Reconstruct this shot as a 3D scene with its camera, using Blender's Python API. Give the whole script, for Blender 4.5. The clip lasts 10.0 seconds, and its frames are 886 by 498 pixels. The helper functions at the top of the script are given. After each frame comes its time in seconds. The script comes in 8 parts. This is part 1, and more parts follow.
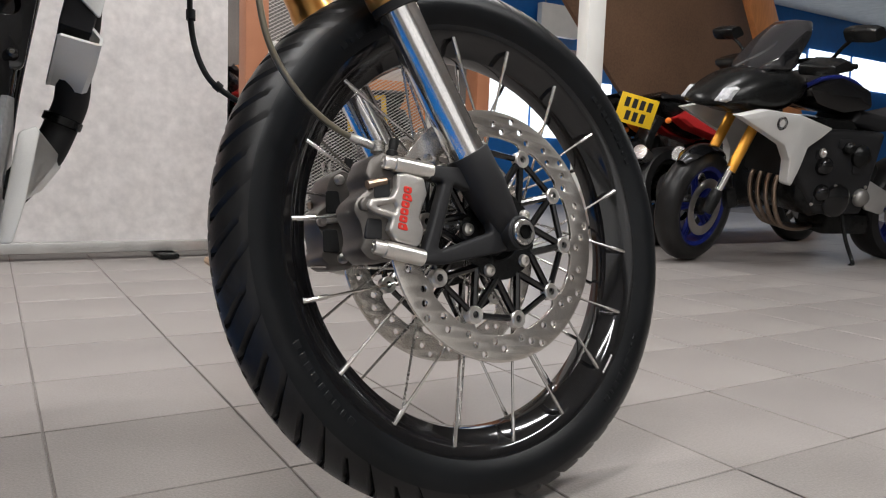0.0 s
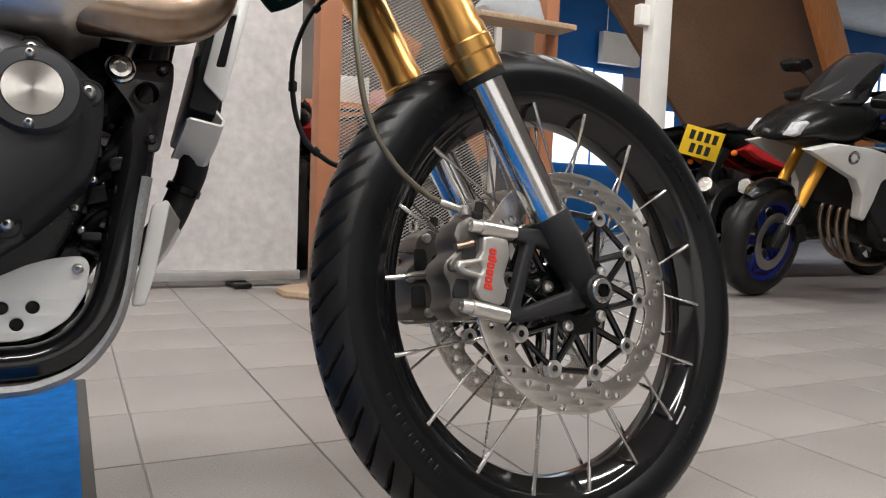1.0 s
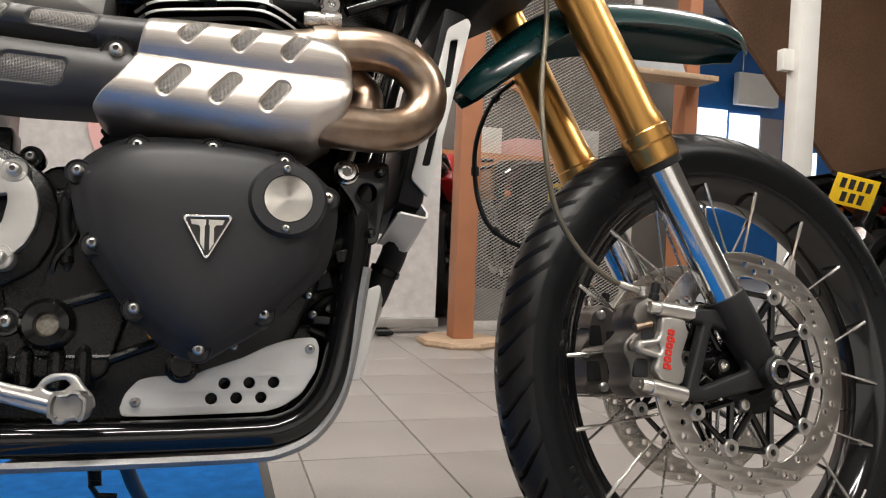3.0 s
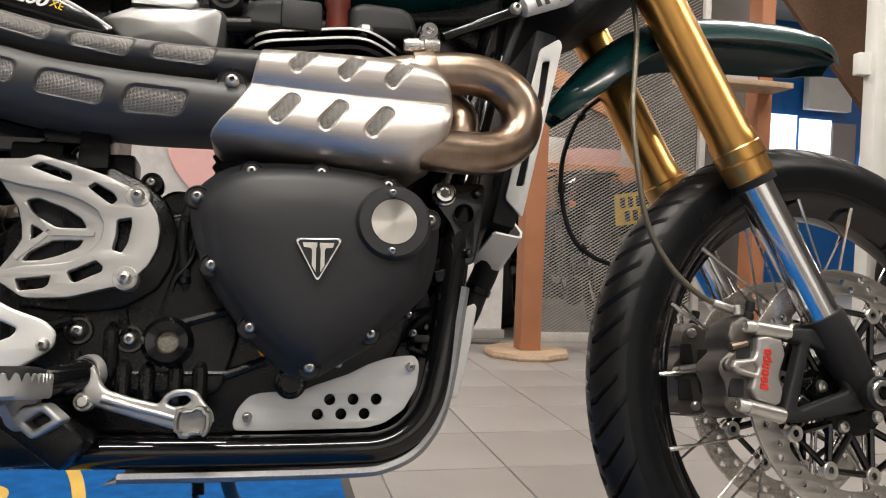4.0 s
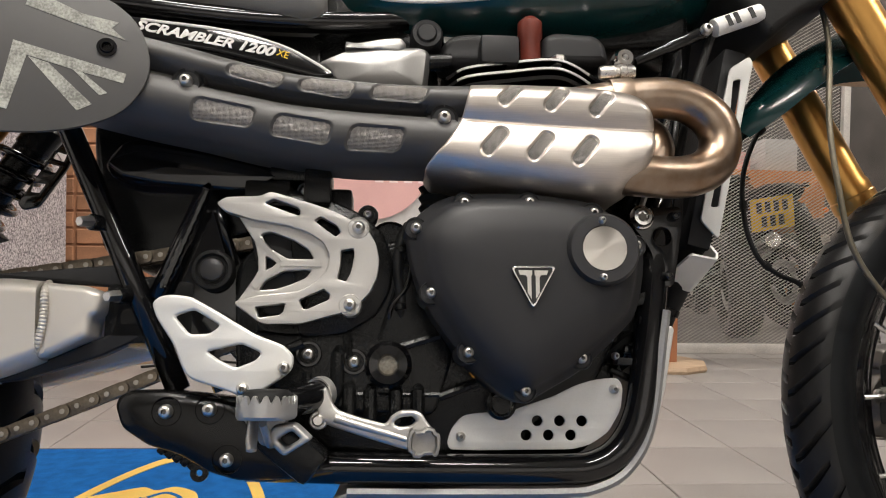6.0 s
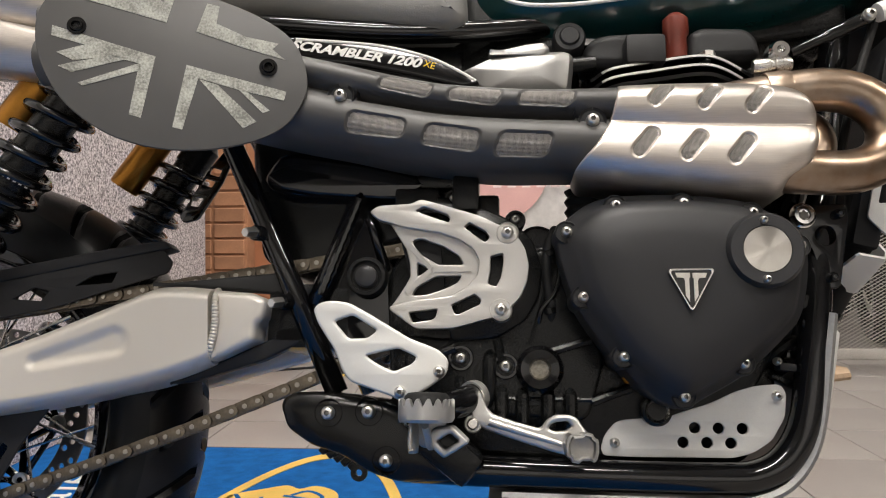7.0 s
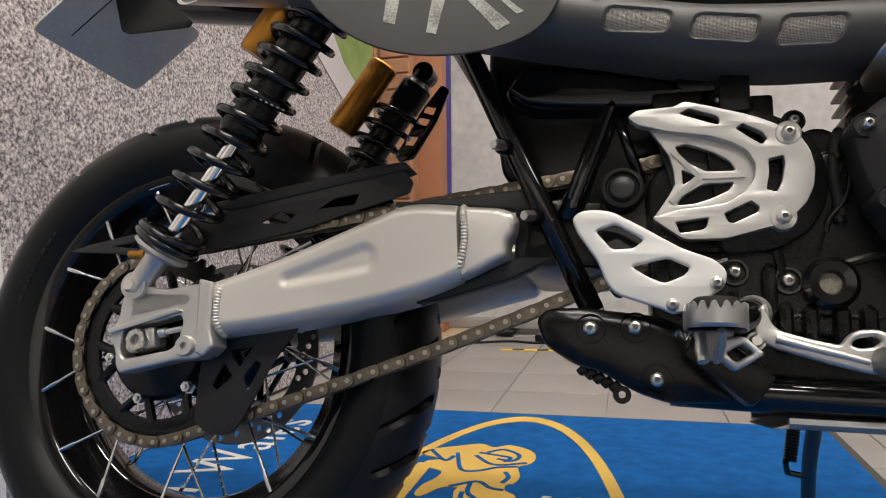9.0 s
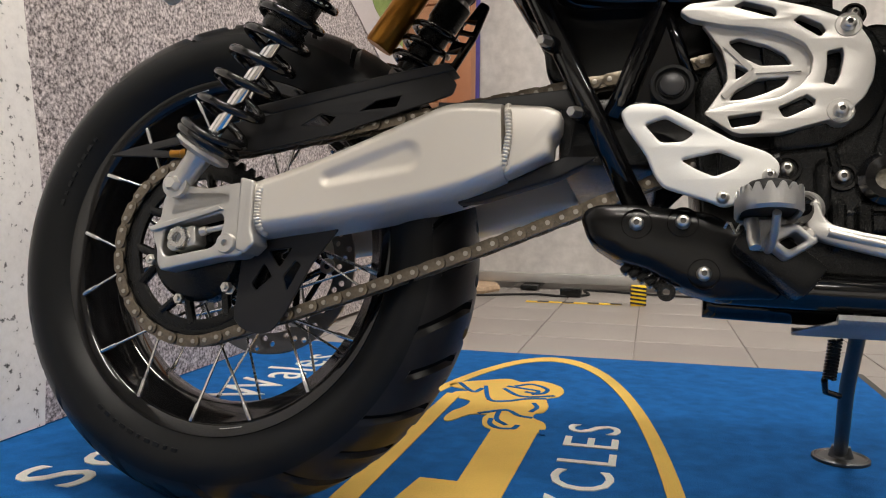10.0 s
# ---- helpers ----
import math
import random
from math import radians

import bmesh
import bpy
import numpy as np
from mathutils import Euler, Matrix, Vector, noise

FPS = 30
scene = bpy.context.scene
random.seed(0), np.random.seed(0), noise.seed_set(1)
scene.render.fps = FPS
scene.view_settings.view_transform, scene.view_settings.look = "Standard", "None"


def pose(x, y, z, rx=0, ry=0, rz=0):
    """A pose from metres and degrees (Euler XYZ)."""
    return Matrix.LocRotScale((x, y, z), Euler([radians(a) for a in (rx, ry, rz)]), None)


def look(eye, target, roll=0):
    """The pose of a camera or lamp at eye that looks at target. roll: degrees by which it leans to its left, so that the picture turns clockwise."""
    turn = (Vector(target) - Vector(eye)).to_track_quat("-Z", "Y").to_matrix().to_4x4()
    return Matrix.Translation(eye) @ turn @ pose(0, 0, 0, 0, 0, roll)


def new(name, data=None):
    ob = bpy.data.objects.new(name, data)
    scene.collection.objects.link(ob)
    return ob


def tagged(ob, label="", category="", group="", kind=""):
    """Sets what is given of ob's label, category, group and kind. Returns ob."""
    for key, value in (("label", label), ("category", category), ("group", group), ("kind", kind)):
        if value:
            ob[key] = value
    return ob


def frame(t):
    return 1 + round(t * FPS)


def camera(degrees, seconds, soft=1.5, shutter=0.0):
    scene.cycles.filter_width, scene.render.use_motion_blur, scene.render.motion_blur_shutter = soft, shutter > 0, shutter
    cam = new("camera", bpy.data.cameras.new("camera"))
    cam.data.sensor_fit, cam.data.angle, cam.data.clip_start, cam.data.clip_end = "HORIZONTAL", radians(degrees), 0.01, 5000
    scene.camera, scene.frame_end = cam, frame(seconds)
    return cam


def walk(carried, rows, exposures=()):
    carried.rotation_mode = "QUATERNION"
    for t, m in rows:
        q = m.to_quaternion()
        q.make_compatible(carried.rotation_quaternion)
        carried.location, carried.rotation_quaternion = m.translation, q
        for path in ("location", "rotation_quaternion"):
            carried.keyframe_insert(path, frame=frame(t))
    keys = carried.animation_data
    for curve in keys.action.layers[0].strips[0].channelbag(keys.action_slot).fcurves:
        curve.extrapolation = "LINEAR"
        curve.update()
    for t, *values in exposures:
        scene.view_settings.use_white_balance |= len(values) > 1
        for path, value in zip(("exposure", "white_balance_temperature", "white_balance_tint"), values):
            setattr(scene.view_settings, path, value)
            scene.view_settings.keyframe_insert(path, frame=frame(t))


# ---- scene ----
cam = camera(61.2, 10.0, soft=1.1)
PATH = [
    (0, (-0.062, -0.702, 0.438), (0.97, 0.998, 0.224), 2.1),
    (0.5, (-0.09, -0.717, 0.462), (0.874, 1.025, 0.271), 2.2),
    (1, (-0.117, -0.729, 0.484), (0.783, 1.05, 0.327), 2.3),
    (1.5, (-0.143, -0.737, 0.5), (0.682, 1.08, 0.371), 2.5),
    (2, (-0.165, -0.747, 0.516), (0.584, 1.105, 0.421), 2.4),
    (2.5, (-0.189, -0.753, 0.526), (0.49, 1.126, 0.45), 2.4),
    (4, (-0.26, -0.758, 0.545), (0.193, 1.189, 0.499), 2.2),
    (4.5, (-0.283, -0.758, 0.548), (0.123, 1.2, 0.501), 2.0),
    (5, (-0.31, -0.761, 0.553), (0.045, 1.207, 0.509), 1.8),
    (6.5, (-0.389, -0.767, 0.564), (-0.354, 1.232, 0.533), 0.6),
    (7, (-0.408, -0.769, 0.562), (-0.531, 1.227, 0.537), 0.0),
    (7.5, (-0.44, -0.766, 0.554), (-0.717, 1.215, 0.533), -0.4),
    (8, (-0.476, -0.753, 0.535), (-0.874, 1.207, 0.515), -0.8),
    (8.5, (-0.506, -0.745, 0.513), (-0.956, 1.204, 0.487), -0.9),
    (9, (-0.538, -0.743, 0.475), (-1.02, 1.198, 0.437), -0.7),
    (9.5, (-0.554, -0.742, 0.433), (-1.063, 1.191, 0.354), -0.3),
    (10, (-0.561, -0.746, 0.4), (-1.096, 1.177, 0.278), 0.4),
]
walk(cam, [(t, look(eye, target, roll)) for t, eye, target, roll in PATH], exposures=[(0.0, 0.06, 6250, 10), (1.5, 0.04, 6500, 10), (4.5, 0.03, 6750, 10), (8.4, 0.0, 6750, 10), (9.1, -0.22, 6750, 10), (9.6, -0.24, 6800, 10), (10.0, -0.12, 7000, 10)])

# ---- world, lamps, exposure ----
world = bpy.data.worlds.new("showroom_sky")
scene.world = world
world.use_nodes = True
wn = world.node_tree.nodes
sky = wn.new("ShaderNodeTexSky")
sky.sky_type, sky.sun_disc, sky.sun_elevation, sky.sun_rotation = "NISHITA", False, radians(30), radians(40)
world.node_tree.links.new(sky.outputs[0], wn["Background"].inputs[0])
wn["Background"].inputs[1].default_value = 0.12
scene.view_settings.exposure = 0.0
CEIL = 3.3


def area_lamp(name, at, target, w, h, watts, colour):
    data = bpy.data.lights.new(name, "AREA")
    data.shape, data.size, data.size_y, data.energy, data.color = "RECTANGLE", w, h, watts, colour
    ob = new(name, data)
    ob.matrix_world = look(at, target)
    return ob


# ---- helpers for meshes ----
BIKE = pose(-1.09883, 0.08661, 0.01338, 0, 0, -0.75) @ pose(0, 0, 0, -11.5, 0, 0)
_y = Vector((-0.078, 0.997, -0.017)).normalized()
_x = _y.cross(Vector((0, 0, 1))).normalized()
_z = _x.cross(_y)
FRONT = Matrix.Translation((1.584, 0, 0.337)) @ Matrix((_x, _y, _z)).transposed().to_4x4()


def part(name, bm, material, parent, label="", m=None, smooth=35):
    """Links bm as one mesh under parent."""
    if isinstance(bm, bpy.types.Mesh):
        me = bm
    else:
        me = bpy.data.meshes.new(name)
        bm.to_mesh(me)
        bm.free()
    if material is not None and not me.materials:
        me.materials.append(material)
    if smooth:
        me.shade_smooth()
        if smooth < 180:
            me.set_sharp_from_angle(angle=radians(smooth))
    ob = new(name, me)
    ob.parent = parent
    if m is not None:
        ob.matrix_basis = m
    if label:
        ob["label"] = label
    return ob


def thing(name, label, category, m=None, group=""):
    ob = new(name)
    ob.empty_display_size = 0.05
    if m is not None:
        ob.matrix_world = m
    return tagged(ob, label, category, group)


def box(sx, sy, sz, at=(0, 0, 0), bevel=0.0, bm=None, rot=None, seg=2):
    one = bmesh.new()
    bmesh.ops.create_cube(one, size=1)
    bmesh.ops.scale(one, vec=(sx, sy, sz), verts=one.verts)
    if bevel:
        bmesh.ops.bevel(one, geom=list(one.edges), offset=bevel, segments=seg, affect="EDGES", profile=0.6)
    m = Matrix.Translation(at) @ (rot if rot is not None else Matrix())
    bmesh.ops.transform(one, matrix=m, verts=one.verts)
    return join(bm, one)


def join(bm, one):
    if bm is None:
        return one
    me = bpy.data.meshes.new("tmp")
    one.to_mesh(me)
    one.free()
    bm.from_mesh(me)
    bpy.data.meshes.remove(me)
    return bm


def spline(pts, n=6, closed=False):
    """Catmull-Rom through pts."""
    pts = [Vector(p) for p in pts]
    k = len(pts)
    res = []
    for i in range(k if closed else k - 1):
        if closed:
            p0, p1, p2, p3 = pts[i - 1], pts[i], pts[(i + 1) % k], pts[(i + 2) % k]
        else:
            p1, p2 = pts[i], pts[i + 1]
            p0 = pts[i - 1] if i else p1 * 2 - p2
            p3 = pts[i + 2] if i + 2 < k else p2 * 2 - p1
        for j in range(n):
            t = j / n
            res.append(0.5 * (2 * p1 + (p2 - p0) * t + (2 * p0 - 5 * p1 + 4 * p2 - p3) * t * t + (3 * p1 - p0 - 3 * p2 + p3) * t ** 3))
    if not closed:
        res.append(pts[-1])
    return res


def rounded(pts, r, n=4):
    """A closed outline with its corners rounded."""
    pts = [Vector(p) for p in pts]
    res = []
    for i, p in enumerate(pts):
        a, b = pts[i - 1] - p, pts[(i + 1) % len(pts)] - p
        d = min(r, a.length * 0.45, b.length * 0.45)
        s, e = p + a.normalized() * d, p + b.normalized() * d
        for j in range(n + 1):
            t = j / n
            res.append(s * (1 - t) ** 2 + p * 2 * t * (1 - t) + e * t * t)
    return res


def sweep(pts, r, sides=12, cap=True, bm=None, ratio=1.0):
    """A tube along pts; r: one radius or one each."""
    bm = bm or bmesh.new()
    pts = [Vector(p) for p in pts]
    rs = r if isinstance(r, (list, tuple)) else [r] * len(pts)
    up, rings = None, []
    for i, p in enumerate(pts):
        d = (pts[min(i + 1, len(pts) - 1)] - pts[max(i - 1, 0)]).normalized()
        if up is None:
            up = d.orthogonal().normalized()
        up = (up - d * up.dot(d)).normalized()
        side = d.cross(up)
        rings.append([bm.verts.new(p + (up * math.cos(a) * ratio + side * math.sin(a)) * rs[i]) for a in (2 * math.pi * k / sides for k in range(sides))])
    for a, b in zip(rings, rings[1:]):
        for k in range(sides):
            bm.faces.new((a[k], a[(k + 1) % sides], b[(k + 1) % sides], b[k]))
    if cap:
        bm.faces.new(rings[0][::-1])
        bm.faces.new(rings[-1])
    bmesh.ops.recalc_face_normals(bm, faces=bm.faces)
    return bm


def lathe(profile, sides=32, axis="y", at=(0, 0, 0), bm=None, closed=False, rot=None):
    """Turns (radius, along) round an axis."""
    one = bmesh.new()
    rings = []
    for r, h in profile:
        if r < 1e-6:
            rings.append([one.verts.new((0, 0, h))])
        else:
            rings.append([one.verts.new((r * math.cos(2 * math.pi * k / sides), r * math.sin(2 * math.pi * k / sides), h)) for k in range(sides)])
    for a, b in zip(rings, rings[1:] + (rings[:1] if closed else [])):
        for k in range(sides):
            j = (k + 1) % sides
            if len(a) == 1 and len(b) == 1:
                continue
            if len(a) == 1:
                one.faces.new((a[0], b[j], b[k]))
            elif len(b) == 1:
                one.faces.new((a[k], a[j], b[0]))
            else:
                one.faces.new((a[k], a[j], b[j], b[k]))
    bmesh.ops.recalc_face_normals(one, faces=one.faces)
    turn = {"y": pose(0, 0, 0, 90), "x": pose(0, 0, 0, 0, 90), "z": Matrix()}[axis]
    bmesh.ops.transform(one, matrix=Matrix.Translation(at) @ (rot if rot is not None else turn), verts=one.verts)
    return join(bm, one)


def along(a, b):
    """The pose that takes z to the way from a to b."""
    a, b = Vector(a), Vector(b)
    return Matrix.Translation(a) @ (b - a).to_track_quat("Z", "Y").to_matrix().to_4x4()


def rod(profile, a, b, sides=24, bm=None):
    """Turned work from a to b: profile of (radius, share of the length)."""
    n = (Vector(b) - Vector(a)).length
    m = along(a, b)
    one = lathe([(r, s * n) for r, s in profile], sides, "z")
    bmesh.ops.transform(one, matrix=m, verts=one.verts)
    return join(bm, one)


def plate(outlines, y, thick, bevel=0.0, bm=None, seg=2):
    """A plate in the x-z plane round y, from outlines (x, z); those inside the first are holes."""
    cu = bpy.data.curves.new("tmp", "CURVE")
    cu.dimensions, cu.fill_mode = "2D", "BOTH"
    cu.extrude, cu.bevel_depth, cu.bevel_resolution = max(thick / 2 - bevel, 0.0001), bevel, seg
    cu.offset = -bevel
    for pts in outlines:
        sp = cu.splines.new("POLY")
        sp.points.add(len(pts) - 1)
        for q, p in zip(sp.points, pts):
            q.co = (p[0], p[1], 0, 1)
        sp.use_cyclic_u = True
    ob = bpy.data.objects.new("tmp", cu)
    me = bpy.data.meshes.new_from_object(ob)
    one = bmesh.new()
    one.from_mesh(me)
    bpy.data.objects.remove(ob)
    bpy.data.curves.remove(cu)
    bpy.data.meshes.remove(me)
    bmesh.ops.remove_doubles(one, verts=one.verts, dist=0.00005)
    bmesh.ops.transform(one, matrix=Matrix(((1, 0, 0, 0), (0, 0, -1, y), (0, 1, 0, 0), (0, 0, 0, 1))), verts=one.verts)
    return join(bm, one)


def circle(x, z, r, n=20):
    return [(x + r * math.cos(2 * math.pi * k / n), z + r * math.sin(2 * math.pi * k / n)) for k in range(n)]


def bolt(parent, x, y, z, r=0.0075, material=None, m=None, label="", name="bolt"):
    """A button-head bolt that faces -y, on a washer; its hexagon socket is painted darker for shade."""
    r *= 0.82
    bm = lathe([(r * 1.1, -0.0042), (r * 1.1, -0.0004), (r * 1.02, 0.0002), (r * 1.0, 0.0014), (r * 0.95, 0.0026), (r * 0.85, 0.0037), (r * 0.68, 0.0046), (r * 0.42, 0.0050)], 24, "y")
    lathe([(r * 0.44, 0.0050), (r * 0.41, 0.0014), (0, 0.0012)], 6, "y", (0, 0, 0), bm)
    for f in bm.faces:
        c = f.calc_center_median()
        if c.x ** 2 + c.z ** 2 < (r * 0.39) ** 2:
            f.material_index = 1
    ob = part(name, bm, material or M["bolt"], parent, label, (m or Matrix()) @ Matrix.Translation((x, y, z)))
    ob.data.materials.append(M["socket"])
    return ob


def letters(text, size, extrude, material, name, parent, m, label="", bevel=0.0, spacing=1.0, shear=0.0, bold=0.0):
    cu = bpy.data.curves.new("tmp", "FONT")
    cu.shear, cu.offset = shear, bold
    cu.body, cu.size, cu.extrude, cu.align_x, cu.align_y, cu.bevel_depth, cu.resolution_u, cu.space_character = text, size, extrude, "CENTER", "CENTER", bevel, 3, spacing
    ob = bpy.data.objects.new("tmp", cu)
    me = bpy.data.meshes.new_from_object(ob)
    bpy.data.objects.remove(ob)
    bpy.data.curves.remove(cu)
    me.materials.clear()
    return part(name, me, material, parent, label, m, smooth=30)


# ---- materials ----
M = {}


def material(key, colour, rough=0.5, metal=0.0, vary=0.08, scale=40.0, bump=0.0, fine=300.0, rough_vary=0.1, coat=0.0, stretch=None, random_tone=0.0, second=None, patches=0.0, ior=1.45, sheen=0.0, spec=0.5):
    """Base colour with variation at two scales, roughness variation and fine relief."""
    m = bpy.data.materials.new(key)
    m.use_nodes = True
    t = m.node_tree
    n, link = t.nodes, t.links.new
    b = n["Principled BSDF"]
    b.inputs["Metallic"].default_value, b.inputs["Coat Weight"].default_value, b.inputs["IOR"].default_value = metal, coat, ior
    b.inputs["Coat Roughness"].default_value = 0.08
    b.inputs["Specular IOR Level"].default_value = spec
    b.inputs["Sheen Weight"].default_value = sheen
    co = n.new("ShaderNodeTexCoord")
    src = co.outputs["Object"]
    if stretch:
        mp = n.new("ShaderNodeMapping")
        mp.inputs["Scale"].default_value = stretch
        link(src, mp.inputs[0])
        src = mp.outputs[0]

    def tex(s, detail=4):
        q = n.new("ShaderNodeTexNoise")
        q.inputs["Scale"].default_value, q.inputs["Detail"].default_value = s, detail
        link(src, q.inputs["Vector"])
        return q.outputs["Fac"]
    big, small = tex(scale * 0.2, 5), tex(fine)
    mix = n.new("ShaderNodeMix")
    mix.data_type = "RGBA"
    c2 = second or [min(1, c * (1 + vary * 2)) for c in colour]
    c1 = colour if second else [c * (1 - vary * 2) for c in colour]
    mix.inputs["A"].default_value, mix.inputs["B"].default_value = (*c1, 1), (*c2, 1)
    add = n.new("ShaderNodeMath")
    add.operation = "MULTIPLY_ADD"
    add.inputs[1].default_value = 0.5
    link(small, add.inputs[0])
    half = n.new("ShaderNodeMath")
    half.operation = "MULTIPLY"
    half.inputs[1].default_value = 0.5
    link(big, half.inputs[0])
    link(half.outputs[0], add.inputs[2])
    ramp = n.new("ShaderNodeMapRange")
    ramp.inputs["From Min"].default_value, ramp.inputs["From Max"].default_value = (0.3, 0.7) if not patches else (0.5 - patches, 0.5 + patches)
    link(add.outputs[0], ramp.inputs["Value"])
    link(ramp.outputs[0], mix.inputs["Factor"])
    out = mix.outputs["Result"]
    if random_tone:
        info, hsv, rng = n.new("ShaderNodeObjectInfo"), n.new("ShaderNodeHueSaturation"), n.new("ShaderNodeMapRange")
        rng.inputs["To Min"].default_value, rng.inputs["To Max"].default_value = 1 - random_tone, 1 + random_tone
        link(info.outputs["Random"], rng.inputs["Value"])
        link(rng.outputs[0], hsv.inputs["Value"])
        link(out, hsv.inputs["Color"])
        out = hsv.outputs[0]
    link(out, b.inputs["Base Color"])
    rr = n.new("ShaderNodeMapRange")
    rr.inputs["To Min"].default_value, rr.inputs["To Max"].default_value = max(0.02, rough - rough_vary), min(1, rough + rough_vary)
    link(add.outputs[0], rr.inputs["Value"])
    link(rr.outputs[0], b.inputs["Roughness"])
    if bump:
        bp = n.new("ShaderNodeBump")
        bp.inputs["Strength"].default_value, bp.inputs["Distance"].default_value = bump, 0.001
        link(small, bp.inputs["Height"])
        link(bp.outputs[0], b.inputs["Normal"])
    M[key] = m
    return m


# one rubber in two tones: lighter tread, darker bluish wall paint the light's fall
material("tyre", (0.0115, 0.0112, 0.0112), 0.34, vary=0.35, scale=60, bump=0.16, fine=1400, spec=0.3, rough_vary=0.06)
material("tyre_wall", (0.0065, 0.0072, 0.008), 0.33, vary=0.3, scale=30, bump=0.14, fine=1600, spec=0.2, rough_vary=0.08)
# darker metal that paints the shade inside bolt sockets
material("socket", (0.24, 0.23, 0.215), 0.45, 0.8)
# near-black: paints the shade inside tread grooves and axle sockets
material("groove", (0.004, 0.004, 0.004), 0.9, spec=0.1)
material("black_gloss", (0.005, 0.005, 0.0055), 0.1, spec=0.45, coat=0.35, rough_vary=0.05)
material("black_satin", (0.006, 0.0063, 0.0063), 0.27, spec=0.3, bump=0.05, fine=900)
material("hanger_black", (0.006, 0.0058, 0.0056), 0.24, spec=0.32, bump=0.08, fine=900, rough_vary=0.08)
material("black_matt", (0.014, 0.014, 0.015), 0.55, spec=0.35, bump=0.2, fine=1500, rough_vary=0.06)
material("cover_paint", (0.021, 0.021, 0.0225), 0.42, spec=0.4, bump=0.12, fine=1800, rough_vary=0.05)
material("ring_grey", (0.045, 0.045, 0.047), 0.36, 0.4, spec=0.4, bump=0.08, fine=1500)
material("plastic", (0.016, 0.016, 0.017), 0.5, spec=0.35, bump=0.3, fine=1200)
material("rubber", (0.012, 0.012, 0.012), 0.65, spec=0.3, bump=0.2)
material("steel", (0.62, 0.6, 0.57), 0.28, 1.0, stretch=(1, 1, 1), fine=600, bump=0.03)
# disc steel darkened to paint the shade on the rear disc's inner side
material("disc_shaded", (0.17, 0.165, 0.16), 0.38, 1.0, vary=0.12, scale=60, fine=900, bump=0.08)
material("disc_steel", (0.55, 0.53, 0.5), 0.32, 1.0, vary=0.12, scale=60, fine=900, bump=0.08)
material("brushed", (0.64, 0.59, 0.54), 0.4, 1.0, vary=0.07, scale=80, stretch=(0.04, 1, 1), fine=900, bump=0.1, rough_vary=0.07)
material("chrome", (0.78, 0.77, 0.76), 0.11, 1.0, rough_vary=0.03)
material("bolt", (0.74, 0.715, 0.675), 0.33, 1.0, fine=900)
material("gold", (0.65, 0.35, 0.105), 0.3, 1.0, vary=0.01, rough_vary=0.015)
material("gold_anod", (0.42, 0.19, 0.035), 0.38, 1.0, vary=0.06, bump=0.05)
material("copper_pipe", (0.26, 0.172, 0.112), 0.33, 1.0, vary=0.2, scale=45, second=(0.43, 0.355, 0.29), patches=0.2, fine=60, rough_vary=0.1)
material("alu_cast", (0.5, 0.495, 0.48), 0.42, 0.75, vary=0.08, scale=60, bump=0.15, fine=1400)
material("alu_arm", (0.66, 0.63, 0.585), 0.46, 0.55, vary=0.07, scale=14, second=(0.70, 0.65, 0.57), patches=0.15, bump=0.07, fine=1500, rough_vary=0.06)
material("alu_bright", (0.57, 0.555, 0.53), 0.38, 0.8, vary=0.06, scale=50, bump=0.12, fine=1400)
material("stand_steel", (0.09, 0.095, 0.1), 0.4, 0.7, vary=0.12, scale=60, bump=0.1)
material("throttle_alu", (0.34, 0.335, 0.325), 0.36, 0.8, vary=0.08, scale=60, bump=0.15, fine=1400)
material("skid_grey", (0.36, 0.36, 0.355), 0.5, 0.5, vary=0.1, scale=60, bump=0.1)
material("silver_paint", (0.68, 0.675, 0.65), 0.42, 0.35, vary=0.06, scale=40, bump=0.12, fine=1400)
material("caliper", (0.45, 0.43, 0.4), 0.4, 0.7, vary=0.1, scale=60, bump=0.15, fine=1500)
material("caliper_dark", (0.12, 0.11, 0.10), 0.42, 0.7, vary=0.15, scale=60, bump=0.15, fine=1500)
material("red", (0.6, 0.03, 0.02), 0.4)
material("white_print", (0.75, 0.74, 0.72), 0.5)
material("green_paint", (0.002, 0.03, 0.03), 0.22, coat=0.25, rough_vary=0.04)
material("chain", (0.16, 0.135, 0.105), 0.3, 0.9, vary=0.2, scale=80)
material("chain_pin", (0.42, 0.385, 0.34), 0.3, 0.9)
material("spoke", (0.6, 0.59, 0.57), 0.25, 1.0)
material("hose", (0.16, 0.14, 0.10), 0.35, 0.4, bump=0.3, fine=1500)
material("gauze", (0.52, 0.49, 0.45), 0.5, 0.5, bump=1.0, fine=1800)
material("worn_white", (0.45, 0.45, 0.4), 0.5, vary=0.2, scale=250, second=(0.16, 0.16, 0.14), patches=0.12, fine=400)
material("flag_black", (0.076, 0.074, 0.072), 0.46, 0.2, bump=0.1, fine=1500)
material("floor_tile", (0.185, 0.168, 0.157), 0.4, vary=0.1, scale=11, second=(0.30, 0.276, 0.26), patches=0.16, bump=0.5, fine=260, random_tone=0.05)
material("grout", (0.17, 0.154, 0.142), 0.8, vary=0.35, scale=14, second=(0.27, 0.25, 0.235), patches=0.08, bump=0.3)
material("mat_blue", (0.006, 0.088, 0.285), 0.95, vary=0.2, scale=160, bump=1.0, fine=500, rough_vary=0.04, spec=0.1)
material("mat_yellow", (0.62, 0.40, 0.09), 0.95, vary=0.12, scale=30, bump=1.0, fine=700, rough_vary=0.04)
